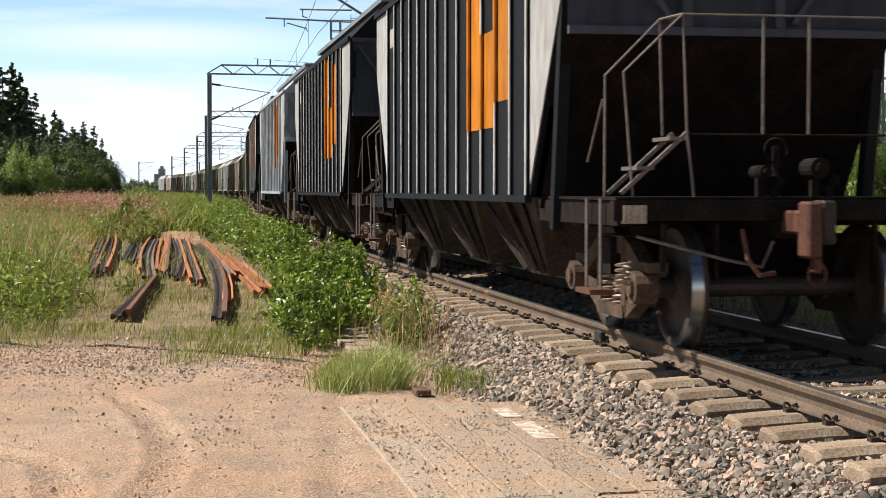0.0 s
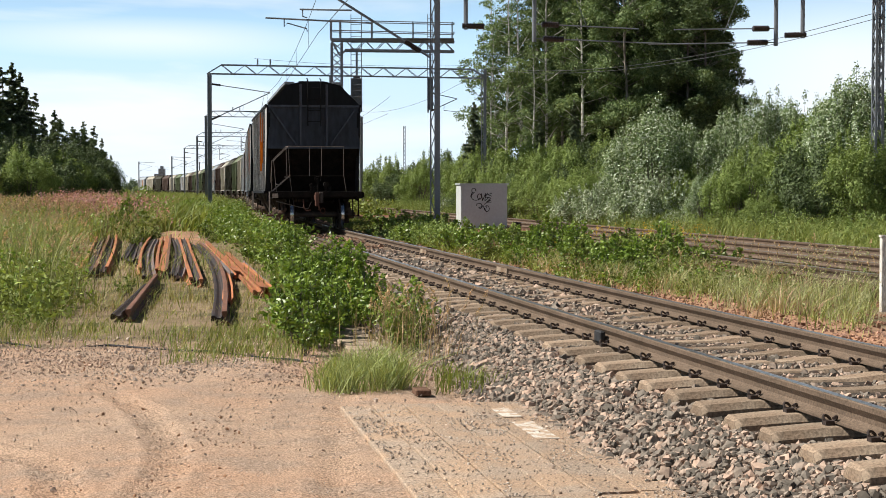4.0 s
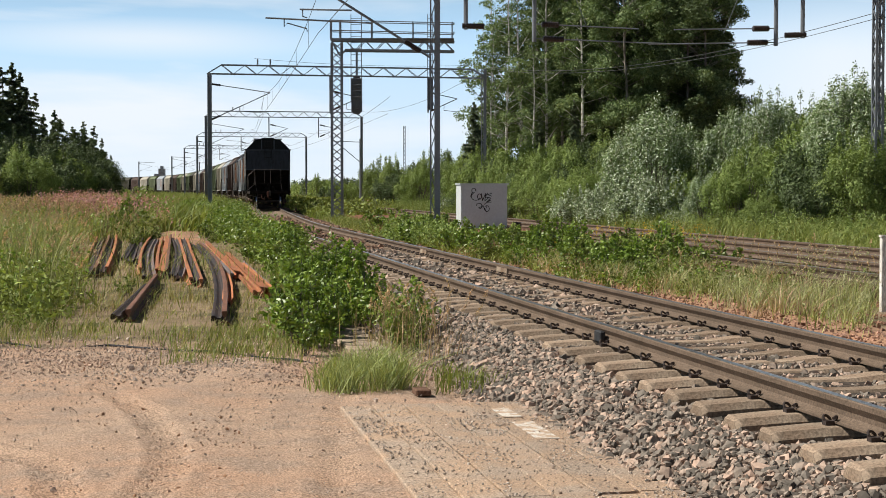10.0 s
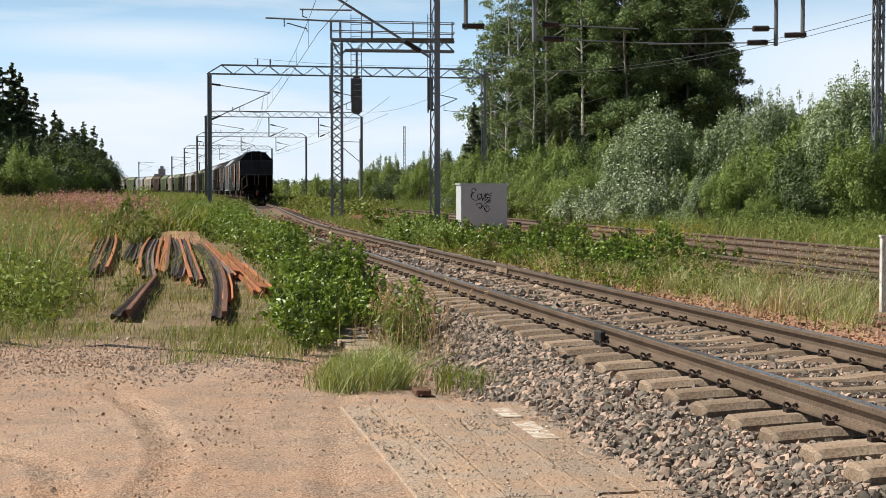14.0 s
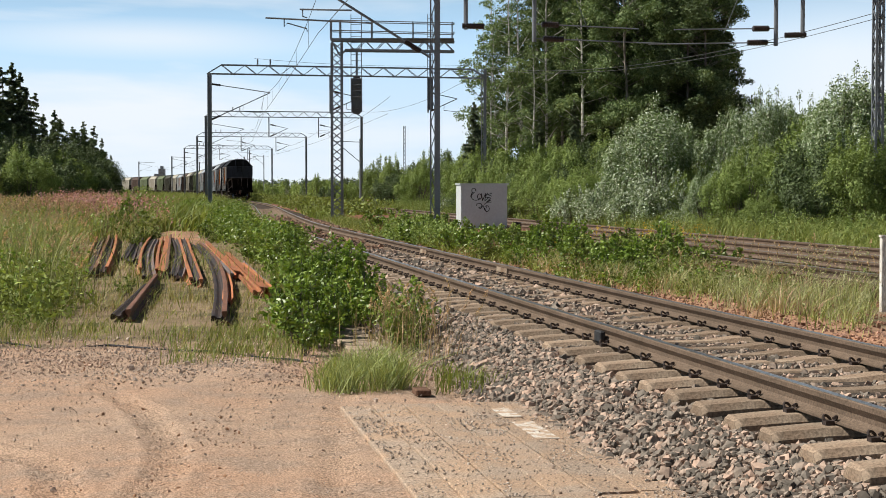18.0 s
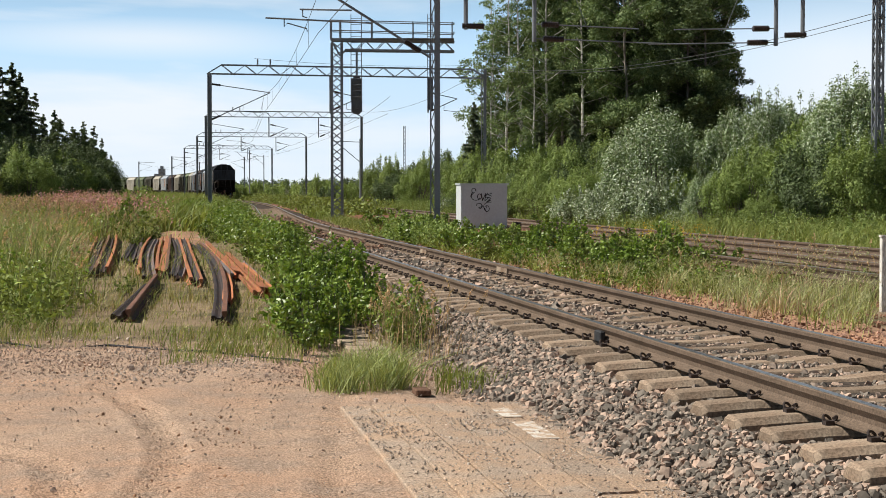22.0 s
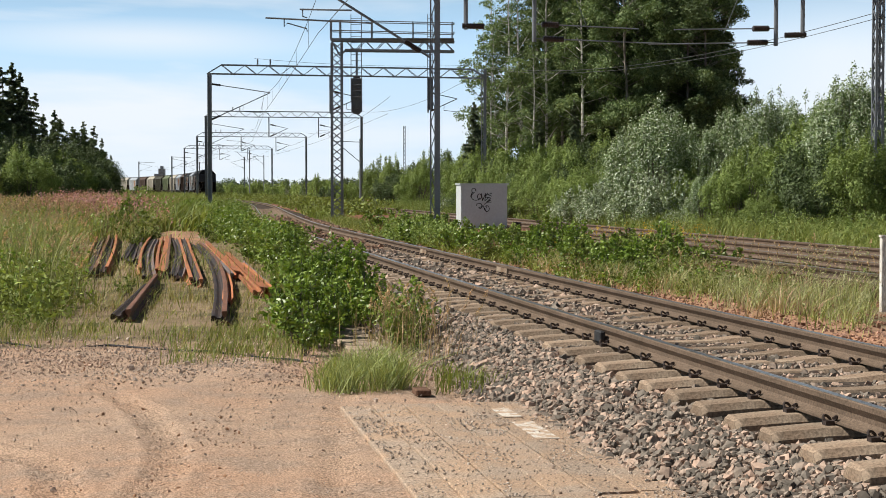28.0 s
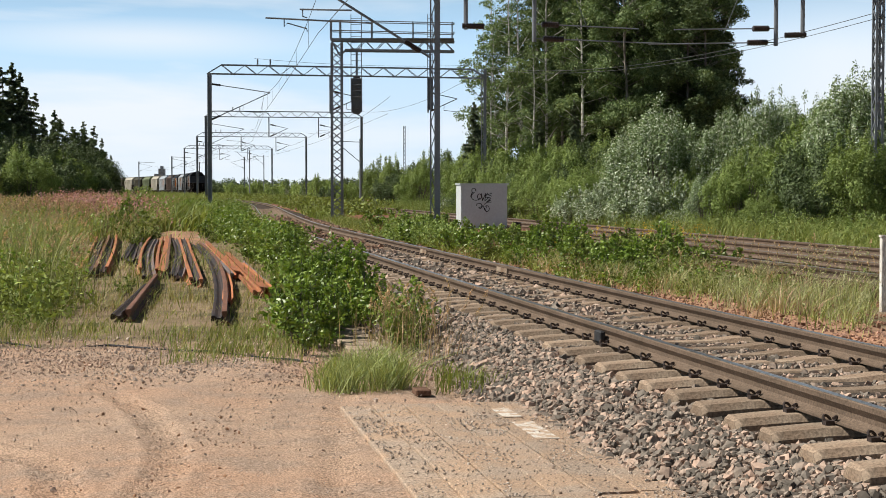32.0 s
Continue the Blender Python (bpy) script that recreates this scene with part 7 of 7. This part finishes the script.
        stuff(name, leaf_quads(c, size, 0.1, 0.5, rng), mat, label)

    cy = rng.uniform(19, 60, 420)
    weeds(rng.uniform(-0.30, -0.243, 420) * cy, cy, 1300, 0.3, 0.15, 0.8, 32, 0.072, L_WEED, "green leafy weeds in the meadow")
    cy = rng.uniform(20, 62, 260)
    weeds(rng.uniform(-0.30, -0.248, 260) * cy, cy, 480, 0.25, 0.25, 0.95, 26, 0.07, L_SHRUB, "bright green leafy weeds in the near meadow")
    cy = rng.uniform(21, 60, 240)
    x, y = in_clumps(1800, rng.uniform(-0.30, -0.246, 240) * cy, cy, 0.14, rng)
    stuff("meadow_grass", blades(len(x), lambda k: (x, y), 1.05, 0.006, rng, 0.4), L_STALK, "tall yellow-green stalks over the meadow")
    cy = rng.uniform(50, 120, 900)
    weeds(rng.uniform(-0.30, -0.17, 900) * cy, cy, 2600, 0.5, 0.4, 1.1, 22, 0.13, L_WEED, "green leafy weeds in the far meadow")
    cy = rng.uniform(50, 110, 300)
    weeds(rng.uniform(-0.29, -0.2, 300) * cy, cy, 800, 0.5, 0.4, 1.0, 20, 0.11, L_SHRUB, "bright green leafy weeds in the meadow")
    cy = rng.uniform(24, 70, 600)
    weeds(main_x(cy) + rng.uniform(2.8, 6.4, 600), cy, 1900, 0.3, 0.12, 0.40, 24, 0.06, L_WEED, "green leafy weeds between the tracks", "verge_weeds")
    cy = rng.uniform(28, 60, 60)
    weeds(main_x(cy) + rng.uniform(3.0, 6.0, 60), cy, 260, 0.2, 0.2, 0.5, 24, 0.05, L_REDDISH, "reddish dying weeds between the tracks", "verge_weeds")
    cy = rng.uniform(40, 130, 900)
    weeds(side_x(cy, 0) + rng.uniform(2.6, 10, 900), cy, 3600, 0.5, 0.3, 0.95, 30, 0.085, L_BUSH, "leafy growth on the bank behind the side tracks", "bank_weeds")
    cy = rng.uniform(34, 120, 1500)
    lim = np.interp(cy, (34, 45, 60), (-0.114, -0.138, -0.165)) * cy
    hi = main_x(cy) - 1.9
    cx = lim + (hi - lim) * rng.uniform(0, 1, 1500)
    ok = ~((cy > 46) & (cy < 85) & (np.abs(cx + 0.168 * cy) < 1.0))
    weeds(cx[ok], cy[ok], 2600, 0.28, 0.45, 1.05, 28, 0.105, L_SHRUB, "leafy thicket along the verge of the main track", "verge_thicket")
    weeds(cx[ok], cy[ok], 1500, 0.35, 0.4, 0.9, 26, 0.085, L_WEED, "dull green thicket along the verge of the main track", "verge_thicket")
    # leafy filling between the near verge shrubs
    cy = rng.uniform(17.5, 36, 700)
    lim = np.interp(cy, (17.5, 20, 24.4, 31, 38), (-0.112, -0.104, -0.095, -0.106, -0.126)) * cy
    cx = lim + (main_x(cy) - 1.85 - lim) * rng.uniform(0, 1, 700)
    ok = ~((cy < 19.0) & (cx > -1.25) & (cx < -0.6))
    weeds(cx[ok], cy[ok], 900, 0.16, 0.15, 0.55, 20, 0.075, L_SHRUB, "leafy undergrowth of the verge shrubs", "verge_thicket")
    # leafy weeds and drier bent grass beyond the main track
    cy = rng.uniform(29, 46, 260)
    weeds(rng.uniform(0.078, 0.17, 260) * cy, cy, 420, 0.22, 0.15, 0.42, 32, 0.06, L_SHRUB, "bright leafy weeds between the tracks", "verge_weeds")
    cy = rng.uniform(44, 62, 160)
    weeds(rng.uniform(-0.035, 0.005, 160) * cy, cy, 600, 0.25, 0.3, 0.8, 30, 0.085, L_BUSH, "leafy growth beside the main track", "verge_weeds")
    cy = rng.uniform(26, 58, 320)
    weeds(main_x(cy) + rng.uniform(2.9, 4.8, 320), cy, 420, 0.25, 0.15, 0.42, 24, 0.07, L_SHRUB, "bright leafy weeds between the tracks", "verge_weeds")
    cy = rng.uniform(90, 330, 900)
    weeds(main_x(cy) + rng.uniform(2.8, 6.5, 900), cy, 2600, 0.6, 0.4, 1.1, 18, 0.2, L_WEED, "green growth beside the far track", "verge_weeds")
    def plumes(cx, cy, n, spread, h0, h1, head, leaf, mat, label, stalk=0.0035, per=30):
        """Grass stalks, each bent over to one side and ending in a loose feathery head."""
        x, y = in_clumps(n, cx, cy, spread, rng)
        z, h = ground_z(x, y), rng.uniform(h0, h1, n)
        a = rng.uniform(0, 2 * np.pi, n)
        L = h * rng.uniform(0.08, 0.35, n)
        tip = np.stack([x + np.cos(a) * L + 0.08 * h, y + np.sin(a) * L, z + h], 1)
        foot = np.stack([x, y, z - 0.02], 1)
        w = np.array([stalk, 0, 0])
        stuff("meadow_grass", np.stack([foot - w, foot + w, tip + w * 0.6, tip - w * 0.6], 1), L_DRY, "thin dry stalks of seeding grass")
        u = rng.uniform(0, 1, (n, per))
        d = (tip - foot) / np.linalg.norm(tip - foot, axis=1)[:, None]
        bend = np.stack([np.cos(a), np.sin(a), np.full(n, -0.5)], 1)
        c = tip[:, None] + (u[..., None] - 0.25) * head * d[:, None] + (u[..., None] ** 2) * head * 0.35 * bend[:, None] + rng.normal(0, head * 0.07, (n, per, 3)) * (1.1 - u[..., None])
        stuff("seed_heads", leaf_quads(c.reshape(-1, 3), leaf, 0.0, 0.4, rng), mat, label)

    cy = rng.uniform(21, 60, 220)
    plumes(rng.uniform(-0.30, -0.235, 220) * cy, cy, 240, 0.35, 0.5, 0.95, 0.20, 0.05, L_SEED, "feathery brown seed heads over the near meadow")
    cy = rng.uniform(45, 85, 160)
    plumes(rng.uniform(-0.30, -0.215, 160) * cy, cy, 520, 0.6, 0.7, 1.2, 0.26, 0.075, L_SEED, "feathery brown seed heads over the meadow", 0.006)
    cy = rng.uniform(20, 34, 120)
    plumes(main_x(cy) + rng.uniform(4.2, 7.0, 120), cy, 120, 0.3, 0.35, 0.75, 0.16, 0.03, L_SEED, "pale feathery seed heads between the tracks")
    # seed heads and flowers above the field
    def heads(name, cx, cy, n, spread, z0, z1, size, mat, label, stems=True):
        x, y = in_clumps(n, cx, cy, spread, rng)
        z = ground_z(x, y) + rng.uniform(z0, z1, n)
        c = np.repeat(np.stack([x, y, z], 1), 5, 0) + rng.normal(0, 1, (n * 5, 3)) * np.array([0.02, 0.02, size * 1.4])
        q = leaf_quads(c, size, 0.0, 0.6, rng)
        stuff(name, q, mat, label)

    y = rng.uniform(55, 84, 60)
    heads("fireweed", rng.uniform(-0.248, -0.198, 60) * y, y, 1900, 0.8, 0.4, 1.3, 0.085, L_PINK, "pink fireweed in bloom in the meadow")
    y = rng.uniform(60, 110, 200)
    heads("seed_heads", rng.uniform(-0.29, -0.2, 200) * y, y, 2600, 0.6, 0.5, 1.0, 0.06, L_SEED, "brown seed heads over the meadow")
    y = rng.uniform(45, 100, 60)
    heads("yellow_flowers", rng.uniform(-0.29, -0.24, 60) * y, y, 260, 0.4, 0.5, 0.9, 0.05, L_YELLOW, "small yellow meadow flowers")
    # tuft in the gap of the verge, at the end of the planks
    cx, cy = rng.uniform(-0.98, -0.36, 26), rng.uniform(13.2, 14.7, 26)
    x, y = in_clumps(1500, cx, cy, 0.09, rng)
    half = len(x) // 2
    stuff("grass_tuft", blades(half, lambda k: (x[:half], y[:half]), 0.29, 0.0045, rng, 1.1), L_FRESH, "bright green grass tuft at the end of the planks")
    stuff("grass_tuft", blades(len(x) - half, lambda k: (x[half:], y[half:]), 0.27, 0.004, rng, 1.2), L_GRASS, "arching grass tuft at the end of the planks")
    cx, cy = rng.uniform(-2.6, -1.5, 50), rng.uniform(15.4, 18.5, 50)
    x, y = in_clumps(1000, cx, cy, 0.14, rng)
    stuff("grass_tuft", blades(len(x), lambda k: (x, y), 0.18, 0.005, rng, 0.8), L_GRASS, "green grass among the verge shrubs")
    cx, cy = np.array([-0.75, -0.45, -0.25, -0.1, -0.6]), np.array([16.2, 16.4, 16.0, 15.4, 17.2])
    x, y = in_clumps(130, cx, cy, 0.16, rng)
    stuff("reed_grass", blades(len(x), lambda k: (x, y), 0.62, 0.004, rng, 0.35), L_SEED, "tall reddish dry reed grass")
    plumes(np.array([-0.72, -0.5, -0.35, -0.1, 0.0]), np.array([16.4, 16.6, 16.2, 15.6, 16.4]), 46, 0.16, 0.42, 0.72, 0.13, 0.022, L_SEED, "reddish brown feathery reed heads", 0.002, 60)
    cx, cy = rng.uniform(-0.1, 0.45, 20), rng.uniform(13.2, 14.2, 20)
    x, y = in_clumps(220, cx, cy, 0.10, rng)
    stuff("grass_tuft", blades(len(x), lambda k: (x, y), 0.20, 0.005, rng, 0.6), L_WEED, "thin weeds at the ballast's foot")
    # strip between the main and the side tracks
    def strip(y0, y1, o0, o1, n, height, width, mat, label, nc=500, clump=0.2, power=1.0):
        cy = y0 + (y1 - y0) * rng.uniform(0, 1, nc) ** power
        cx = main_x(cy) + rng.uniform(o0, o1, nc)
        x, y = in_clumps(n, cx, cy, clump, rng)
        keep = ~((y < 21.0) & (x > 0.276 * y)) & (off_track(x, y) > 2.4) & (np.abs(x - side_x(y, -1.5)) > 2.75) & ~((x / y > 0.0) & (x / y < 0.047) & (y > 49) & (y < 62) & (rng.uniform(size=n) < 0.95))
        x, y = x[keep], y[keep]
        stuff("verge_grass", blades(len(x), lambda k: (x, y), height, width, rng), mat, label)

    strip(17, 36, 3.2, 7.0, 10000, 0.36, 0.0045, L_PALE, "tall pale dry grass between the tracks", nc=330)
    strip(17, 40, 3.2, 7.2, 8500, 0.30, 0.006, L_GRASS, "green grass between the tracks", nc=420)
    strip(30, 90, 2.7, 6.8, 9000, 0.30, 0.010, L_WEED, "green weeds between the tracks", nc=900)
    strip(28, 130, 2.7, 6.8, 9000, 0.28, 0.010, L_GRASS, "green grass between the tracks", nc=900)
    strip(20, 60, 2.7, 7.0, 5000, 0.34, 0.007, L_SEED, "reddish weeds between the tracks", nc=90)
    strip(90, 320, 2.6, 6.5, 16000, 0.5, 0.05, L_WEED, "weeds beside the far track", nc=800, clump=0.6)
    cy = rng.uniform(37, 47, 50)
    heads("yellow_flowers", rng.uniform(0.085, 0.165, 50) * cy, cy, 210, 0.35, 0.3, 0.6, 0.036, L_YELLOW, "yellow flowers beside the side track")
    cy = rng.uniform(20, 30, 60)
    heads("seed_heads", 0.25 * cy + rng.uniform(-0.8, 0.6, 60), cy, 300, 0.4, 0.3, 0.55, 0.03, L_PALE, "pale seed heads over the dry grass")
    # behind the side tracks
    cy = rng.uniform(30, 130, 1500)
    cx = side_x(cy, 0) + rng.uniform(2.8, 9.0, 1500)
    x, y = in_clumps(30000, cx, cy, 0.45, rng)
    stuff("bank_grass", blades(len(x), lambda k: (x, y), 0.6, 0.010, rng), L_WEED, "rough green growth on the bank behind the side tracks")
    x, y = in_clumps(20000, cx, cy, 0.45, rng)
    stuff("bank_grass", blades(len(x), lambda k: (x, y), 0.5, 0.009, rng), L_GRASS, "light green grass on the bank behind the side tracks")
    # tall growth hiding the foot of the far train
    cy = rng.uniform(60, 330, 1200)
    cx = main_x(cy) + rng.uniform(-9, -2.6, 1200)
    x, y = in_clumps(26000, cx, cy, 0.6, rng)
    stuff("verge_weeds", blades(len(x), lambda k: (x, y), 0.9, 0.035, rng), L_WEED, "tall weeds along the far verge")


build_grass()


def build_far_woods():
    """The low woods along the horizon, as masses of leaf clumps."""
    rng = np.random.default_rng(9)
    blobs = []
    for i in range(800):
        y = rng.uniform(560, 950)
        x = y * rng.uniform(-0.36, 0.34)
        h = rng.uniform(3.5, 7.0) * y / 700
        w = rng.uniform(0.18, 0.42) * h
        blobs.append((x, y, h * 0.45, w, w, h * 0.55))
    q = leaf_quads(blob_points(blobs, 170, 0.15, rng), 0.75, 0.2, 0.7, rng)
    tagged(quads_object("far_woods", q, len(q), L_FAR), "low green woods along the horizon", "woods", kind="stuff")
    blobs = []
    for i in range(420):
        y = rng.uniform(180, 470)
        x = float(main_x(y)) + 17 + rng.uniform(0, 1) ** 1.3 * (30 + 0.12 * y)
        h = rng.uniform(1.4, 3.6)
        blobs.append((x, y, h * 0.42, 1.5, 1.5, h * 0.55))
    q = leaf_quads(blob_points(blobs, 260, 0.2, rng), 0.30, 0.2, 0.65, rng)
    tagged(quads_object("far_thicket", q, len(q), L_BUSH), "green thicket along the far side of the tracks", "thicket", kind="stuff")
    blobs = []
    for i in range(160):
        y = rng.uniform(330, 560)
        x = float(main_x(y)) - 8 - rng.uniform(0, 60)
        h = rng.uniform(1.5, 3.2)
        blobs.append((x, y, h * 0.4, 1.8, 1.8, h * 0.5))
    q = leaf_quads(blob_points(blobs, 200, 0.2, rng), 0.36, 0.2, 0.65, rng)
    tagged(quads_object("far_thicket", q, len(q), L_BUSH), "low green thicket by the far curve", "thicket", kind="stuff")


build_far_woods()


# ---- loose stone ----
def stones(n, xs, ys, zs, size, rng, fine=False):
    """Angular stones, each its own island: warped cubes, or rounder twenty-sided ones where they lie near."""
    if fine:
        g = (1 + 5 ** 0.5) / 2
        base = np.array([(-1, g, 0), (1, g, 0), (-1, -g, 0), (1, -g, 0), (0, -1, g), (0, 1, g), (0, -1, -g), (0, 1, -g), (g, 0, -1), (g, 0, 1), (-g, 0, -1), (-g, 0, 1)]) * 0.30
        sides = np.array([(0, 11, 5), (0, 5, 1), (0, 1, 7), (0, 7, 10), (0, 10, 11), (1, 5, 9), (5, 11, 4), (11, 10, 2), (10, 7, 6), (7, 1, 8),
                          (3, 9, 4), (3, 4, 2), (3, 2, 6), (3, 6, 8), (3, 8, 9), (4, 9, 5), (2, 4, 11), (6, 2, 10), (8, 6, 7), (9, 8, 1)])
    else:
        base = np.array([(-1, -1, -1), (1, -1, -1), (1, 1, -1), (-1, 1, -1), (-1, -1, 1), (1, -1, 1), (1, 1, 1), (-1, 1, 1)], float) * 0.5
        sides = np.array([(3, 2, 1, 0), (4, 5, 6, 7), (0, 1, 5, 4), (1, 2, 6, 5), (2, 3, 7, 6), (3, 0, 4, 7)])
    nv = len(base)
    v = base[None] * rng.uniform(0.6, 1.35, (n, 1, 3)) * np.array([1.0, 1.0, 0.8]) + rng.normal(0, 0.11, (n, nv, 3))
    a, b, c = (rng.uniform(0, 2 * np.pi, n) for _ in range(3))

    def rot(v, ang, i, j):
        ca, sa = np.cos(ang)[:, None], np.sin(ang)[:, None]
        p, q = v[..., i].copy(), v[..., j].copy()
        v[..., i], v[..., j] = ca * p - sa * q, sa * p + ca * q
    rot(v, a, 0, 1)
    rot(v, b, 1, 2)
    rot(v, c, 0, 2)
    v *= (size * np.clip(np.exp(rng.normal(0, 0.42, n)), 0.4, 2.1))[:, None, None]
    v += np.stack([xs, ys, zs], 1)[:, None, :]
    faces = (sides[None] + (np.arange(n) * nv)[:, None, None]).reshape(-1, sides.shape[1])
    return v.reshape(-1, 3), faces


def stone_object(name, v, f, mat, label):
    me = bpy.data.meshes.new(name)
    me.vertices.add(len(v))
    me.vertices.foreach_set("co", v.astype(np.float32).ravel())
    me.loops.add(f.size)
    me.loops.foreach_set("vertex_index", f.astype(np.int32).ravel())
    me.polygons.add(len(f))
    me.polygons.foreach_set("loop_start", np.arange(0, f.size, f.shape[1], dtype=np.int32))
    me.polygons.foreach_set("loop_total", np.full(len(f), f.shape[1], np.int32))
    me.polygons.foreach_set("use_smooth", np.zeros(len(f), bool))
    me.update(calc_edges=True)
    me.materials.append(mat)
    return tagged(new(name, me), label, "ballast stones", kind="stuff")


def build_ballast():
    rng = np.random.default_rng(15)
    for s0, s1, o0, o1, dens, size, fine in ((-4.7, 5, -2.5, -0.75, 2000, 0.034, True), (-4.7, 5, -0.75, 2.4, 900, 0.036, True), (5, 13, -2.5, -0.75, 1000, 0.038, True), (5, 13, -0.75, 2.4, 560, 0.040, False),
                                             (13, 26, -2.5, 2.4, 480, 0.048, False), (26, 70, -2.5, 2.4, 130, 0.07, False)):
        n = int((s1 - s0) * (o1 - o0) * dens)
        s = rng.uniform(s0, s1, n)
        o = rng.uniform(o0, o1, n)
        x0, y0 = np.interp(s, LS, LX), np.interp(s, LS, LY)
        a = np.arctan(heading(y0))
        # keep the sleepers' tops and the rails' seats clear
        ph = np.mod(s - SLEEPER_PHASE + 0.305, 0.61) - 0.305
        on_sl = (np.abs(ph) < 0.175) & (np.abs(o) < 1.34)
        on_rail = np.abs(np.abs(o) - GAUGE / 2) < 0.12
        covered = rng.uniform(size=n) < 0.025
        keep = (~on_sl | covered) & ~on_rail
        s, o, x0, y0, a = s[keep], o[keep], x0[keep], y0[keep], a[keep]
        z = bed_height(o, s) - 0.018 * (np.abs(o) < 1.3) + rng.uniform(-0.026, 0.022, len(s)) + 0.012 * np.sin(s * 2.1 + o * 3.0)
        v, f = stones(len(s), x0 + o * np.cos(a), y0 + o * np.sin(a), z, size, rng, fine)
        stone_object("ballast_stones", v, f, M_STONE if s0 < 26 else M_DUSTSTONE, "loose grey and reddish ballast stones round the sleepers" if s0 < 26 else "rust-stained brown ballast stones farther down the track")
    # strays on the planks' edge and grit on the lot
    n = 52000
    x, y = rng.uniform(-6, 1.6, n), 6.5 + 12.5 * rng.uniform(0, 1, n) ** 0.8
    o = x - main_x(y)
    band = np.exp(-((y - 15.6) / 1.6) ** 2) + 0.5 * np.exp(-((o + 2.0) / 0.25) ** 2) + 0.16 + 0.35 * np.exp(-((x + 1.6) / 0.5) ** 2)
    keep = (rng.uniform(size=n) < band) & (o < -1.9)
    x, y = x[keep], y[keep]
    z = np.where(x - main_x(y) > -3.58, np.where(y < 12.9, -0.42, -0.45), -0.452)
    v, f = stones(len(x), x, y, z, 0.0046 * np.where(y > 13.5, 1.6, 1.0) * np.exp(rng.normal(0, 0.38, len(x))), rng)
    stone_object("grit", v, f, M_GRIT, "small stones scattered over the dirt lot")
    # grey grit lying on the planks
    n = 9000
    s = rng.uniform(-5, 0.1, n)
    o = rng.uniform(-3.5, -2.05, n)
    keep = rng.uniform(size=n) < 0.22 + 0.6 * (np.sin(s * 3.1 + 2 * np.sin(o * 4)) * np.sin(o * 5 + s) > 0.1)
    s, o = s[keep], o[keep]
    x0, y0 = np.interp(s, LS, LX), np.interp(s, LS, LY)
    a = math.atan(0.184)
    v, f = stones(len(s), x0 + o * math.cos(a), y0 + o * math.sin(a), np.full(len(s), -0.424), 0.0062, rng)
    stone_object("grit", v, f, M_GREYGRIT, "grey grit strewn over the crossing planks")
    # clods thrown up beside the wheel ruts
    n = 170
    y = rng.uniform(8.6, 15.5, n)
    x = np.interp(y, (8.7, 9.6, 10.7, 12.0, 13.4, 15.5), (-1.65, -1.69, -1.91, -2.33, -2.95, -3.8)) + np.where(rng.uniform(size=n) < 0.75, 0.32, -0.25) + rng.normal(0, 0.16, n)
    v, f = stones(n, x, y, np.full(n, -0.452), 0.013, rng, True)
    stone_object("clods", v, f, M_REDSOIL, "crumbled clods of reddish soil beside the wheel ruts")
    n = 150
    x, y = rng.uniform(-5, 0.4, n), rng.uniform(8, 16, n)
    keep = x < main_x(y) - 2.2
    x, y = x[keep], y[keep]
    v, f = stones(len(x), x, y, np.where(x - main_x(y) > -3.58, -0.42, -0.447), 0.011, rng, True)
    stone_object("grit", v, f, M_GRIT, "small stones scattered over the dirt lot")
    n = 9000
    y = 16 + 44 * rng.uniform(0, 1, n) ** 1.5
    x = main_x(y) + 2.35 + 2.2 * rng.uniform(0, 1, n) ** 1.6
    v, f = stones(n, x, y, ground_z(x, y) + 0.03, 0.024, rng)
    stone_object("red_ballast", v, f, M_REDSTONE, "reddish crushed stone beside the main track")


M_DUSTSTONE = material("rust_stained_stone", (0.19, 0.135, 0.10), 0.9, col2=(0.25, 0.155, 0.105), scale=0.9, fine=25, per_island=0.45, bump=0.0, spec=0.1, by_island=True)
M_GREYGRIT = material("grey_grit", (0.44, 0.385, 0.33), 0.9, col2=(0.37, 0.30, 0.24), scale=2, fine=25, per_island=0.45, bump=0.0, spec=0.1)
M_GRIT = material("lot_grit", (0.45, 0.375, 0.31), 0.9, col2=(0.44, 0.32, 0.245), scale=0.9, fine=25, per_island=0.4, bump=0.2, spec=0.1)
M_REDSTONE = material("red_stone", (0.29, 0.165, 0.108), 0.9, col2=(0.30, 0.185, 0.135), scale=1.5, fine=25, per_island=0.45, bump=0.2, spec=0.1)
build_ballast()


motions()
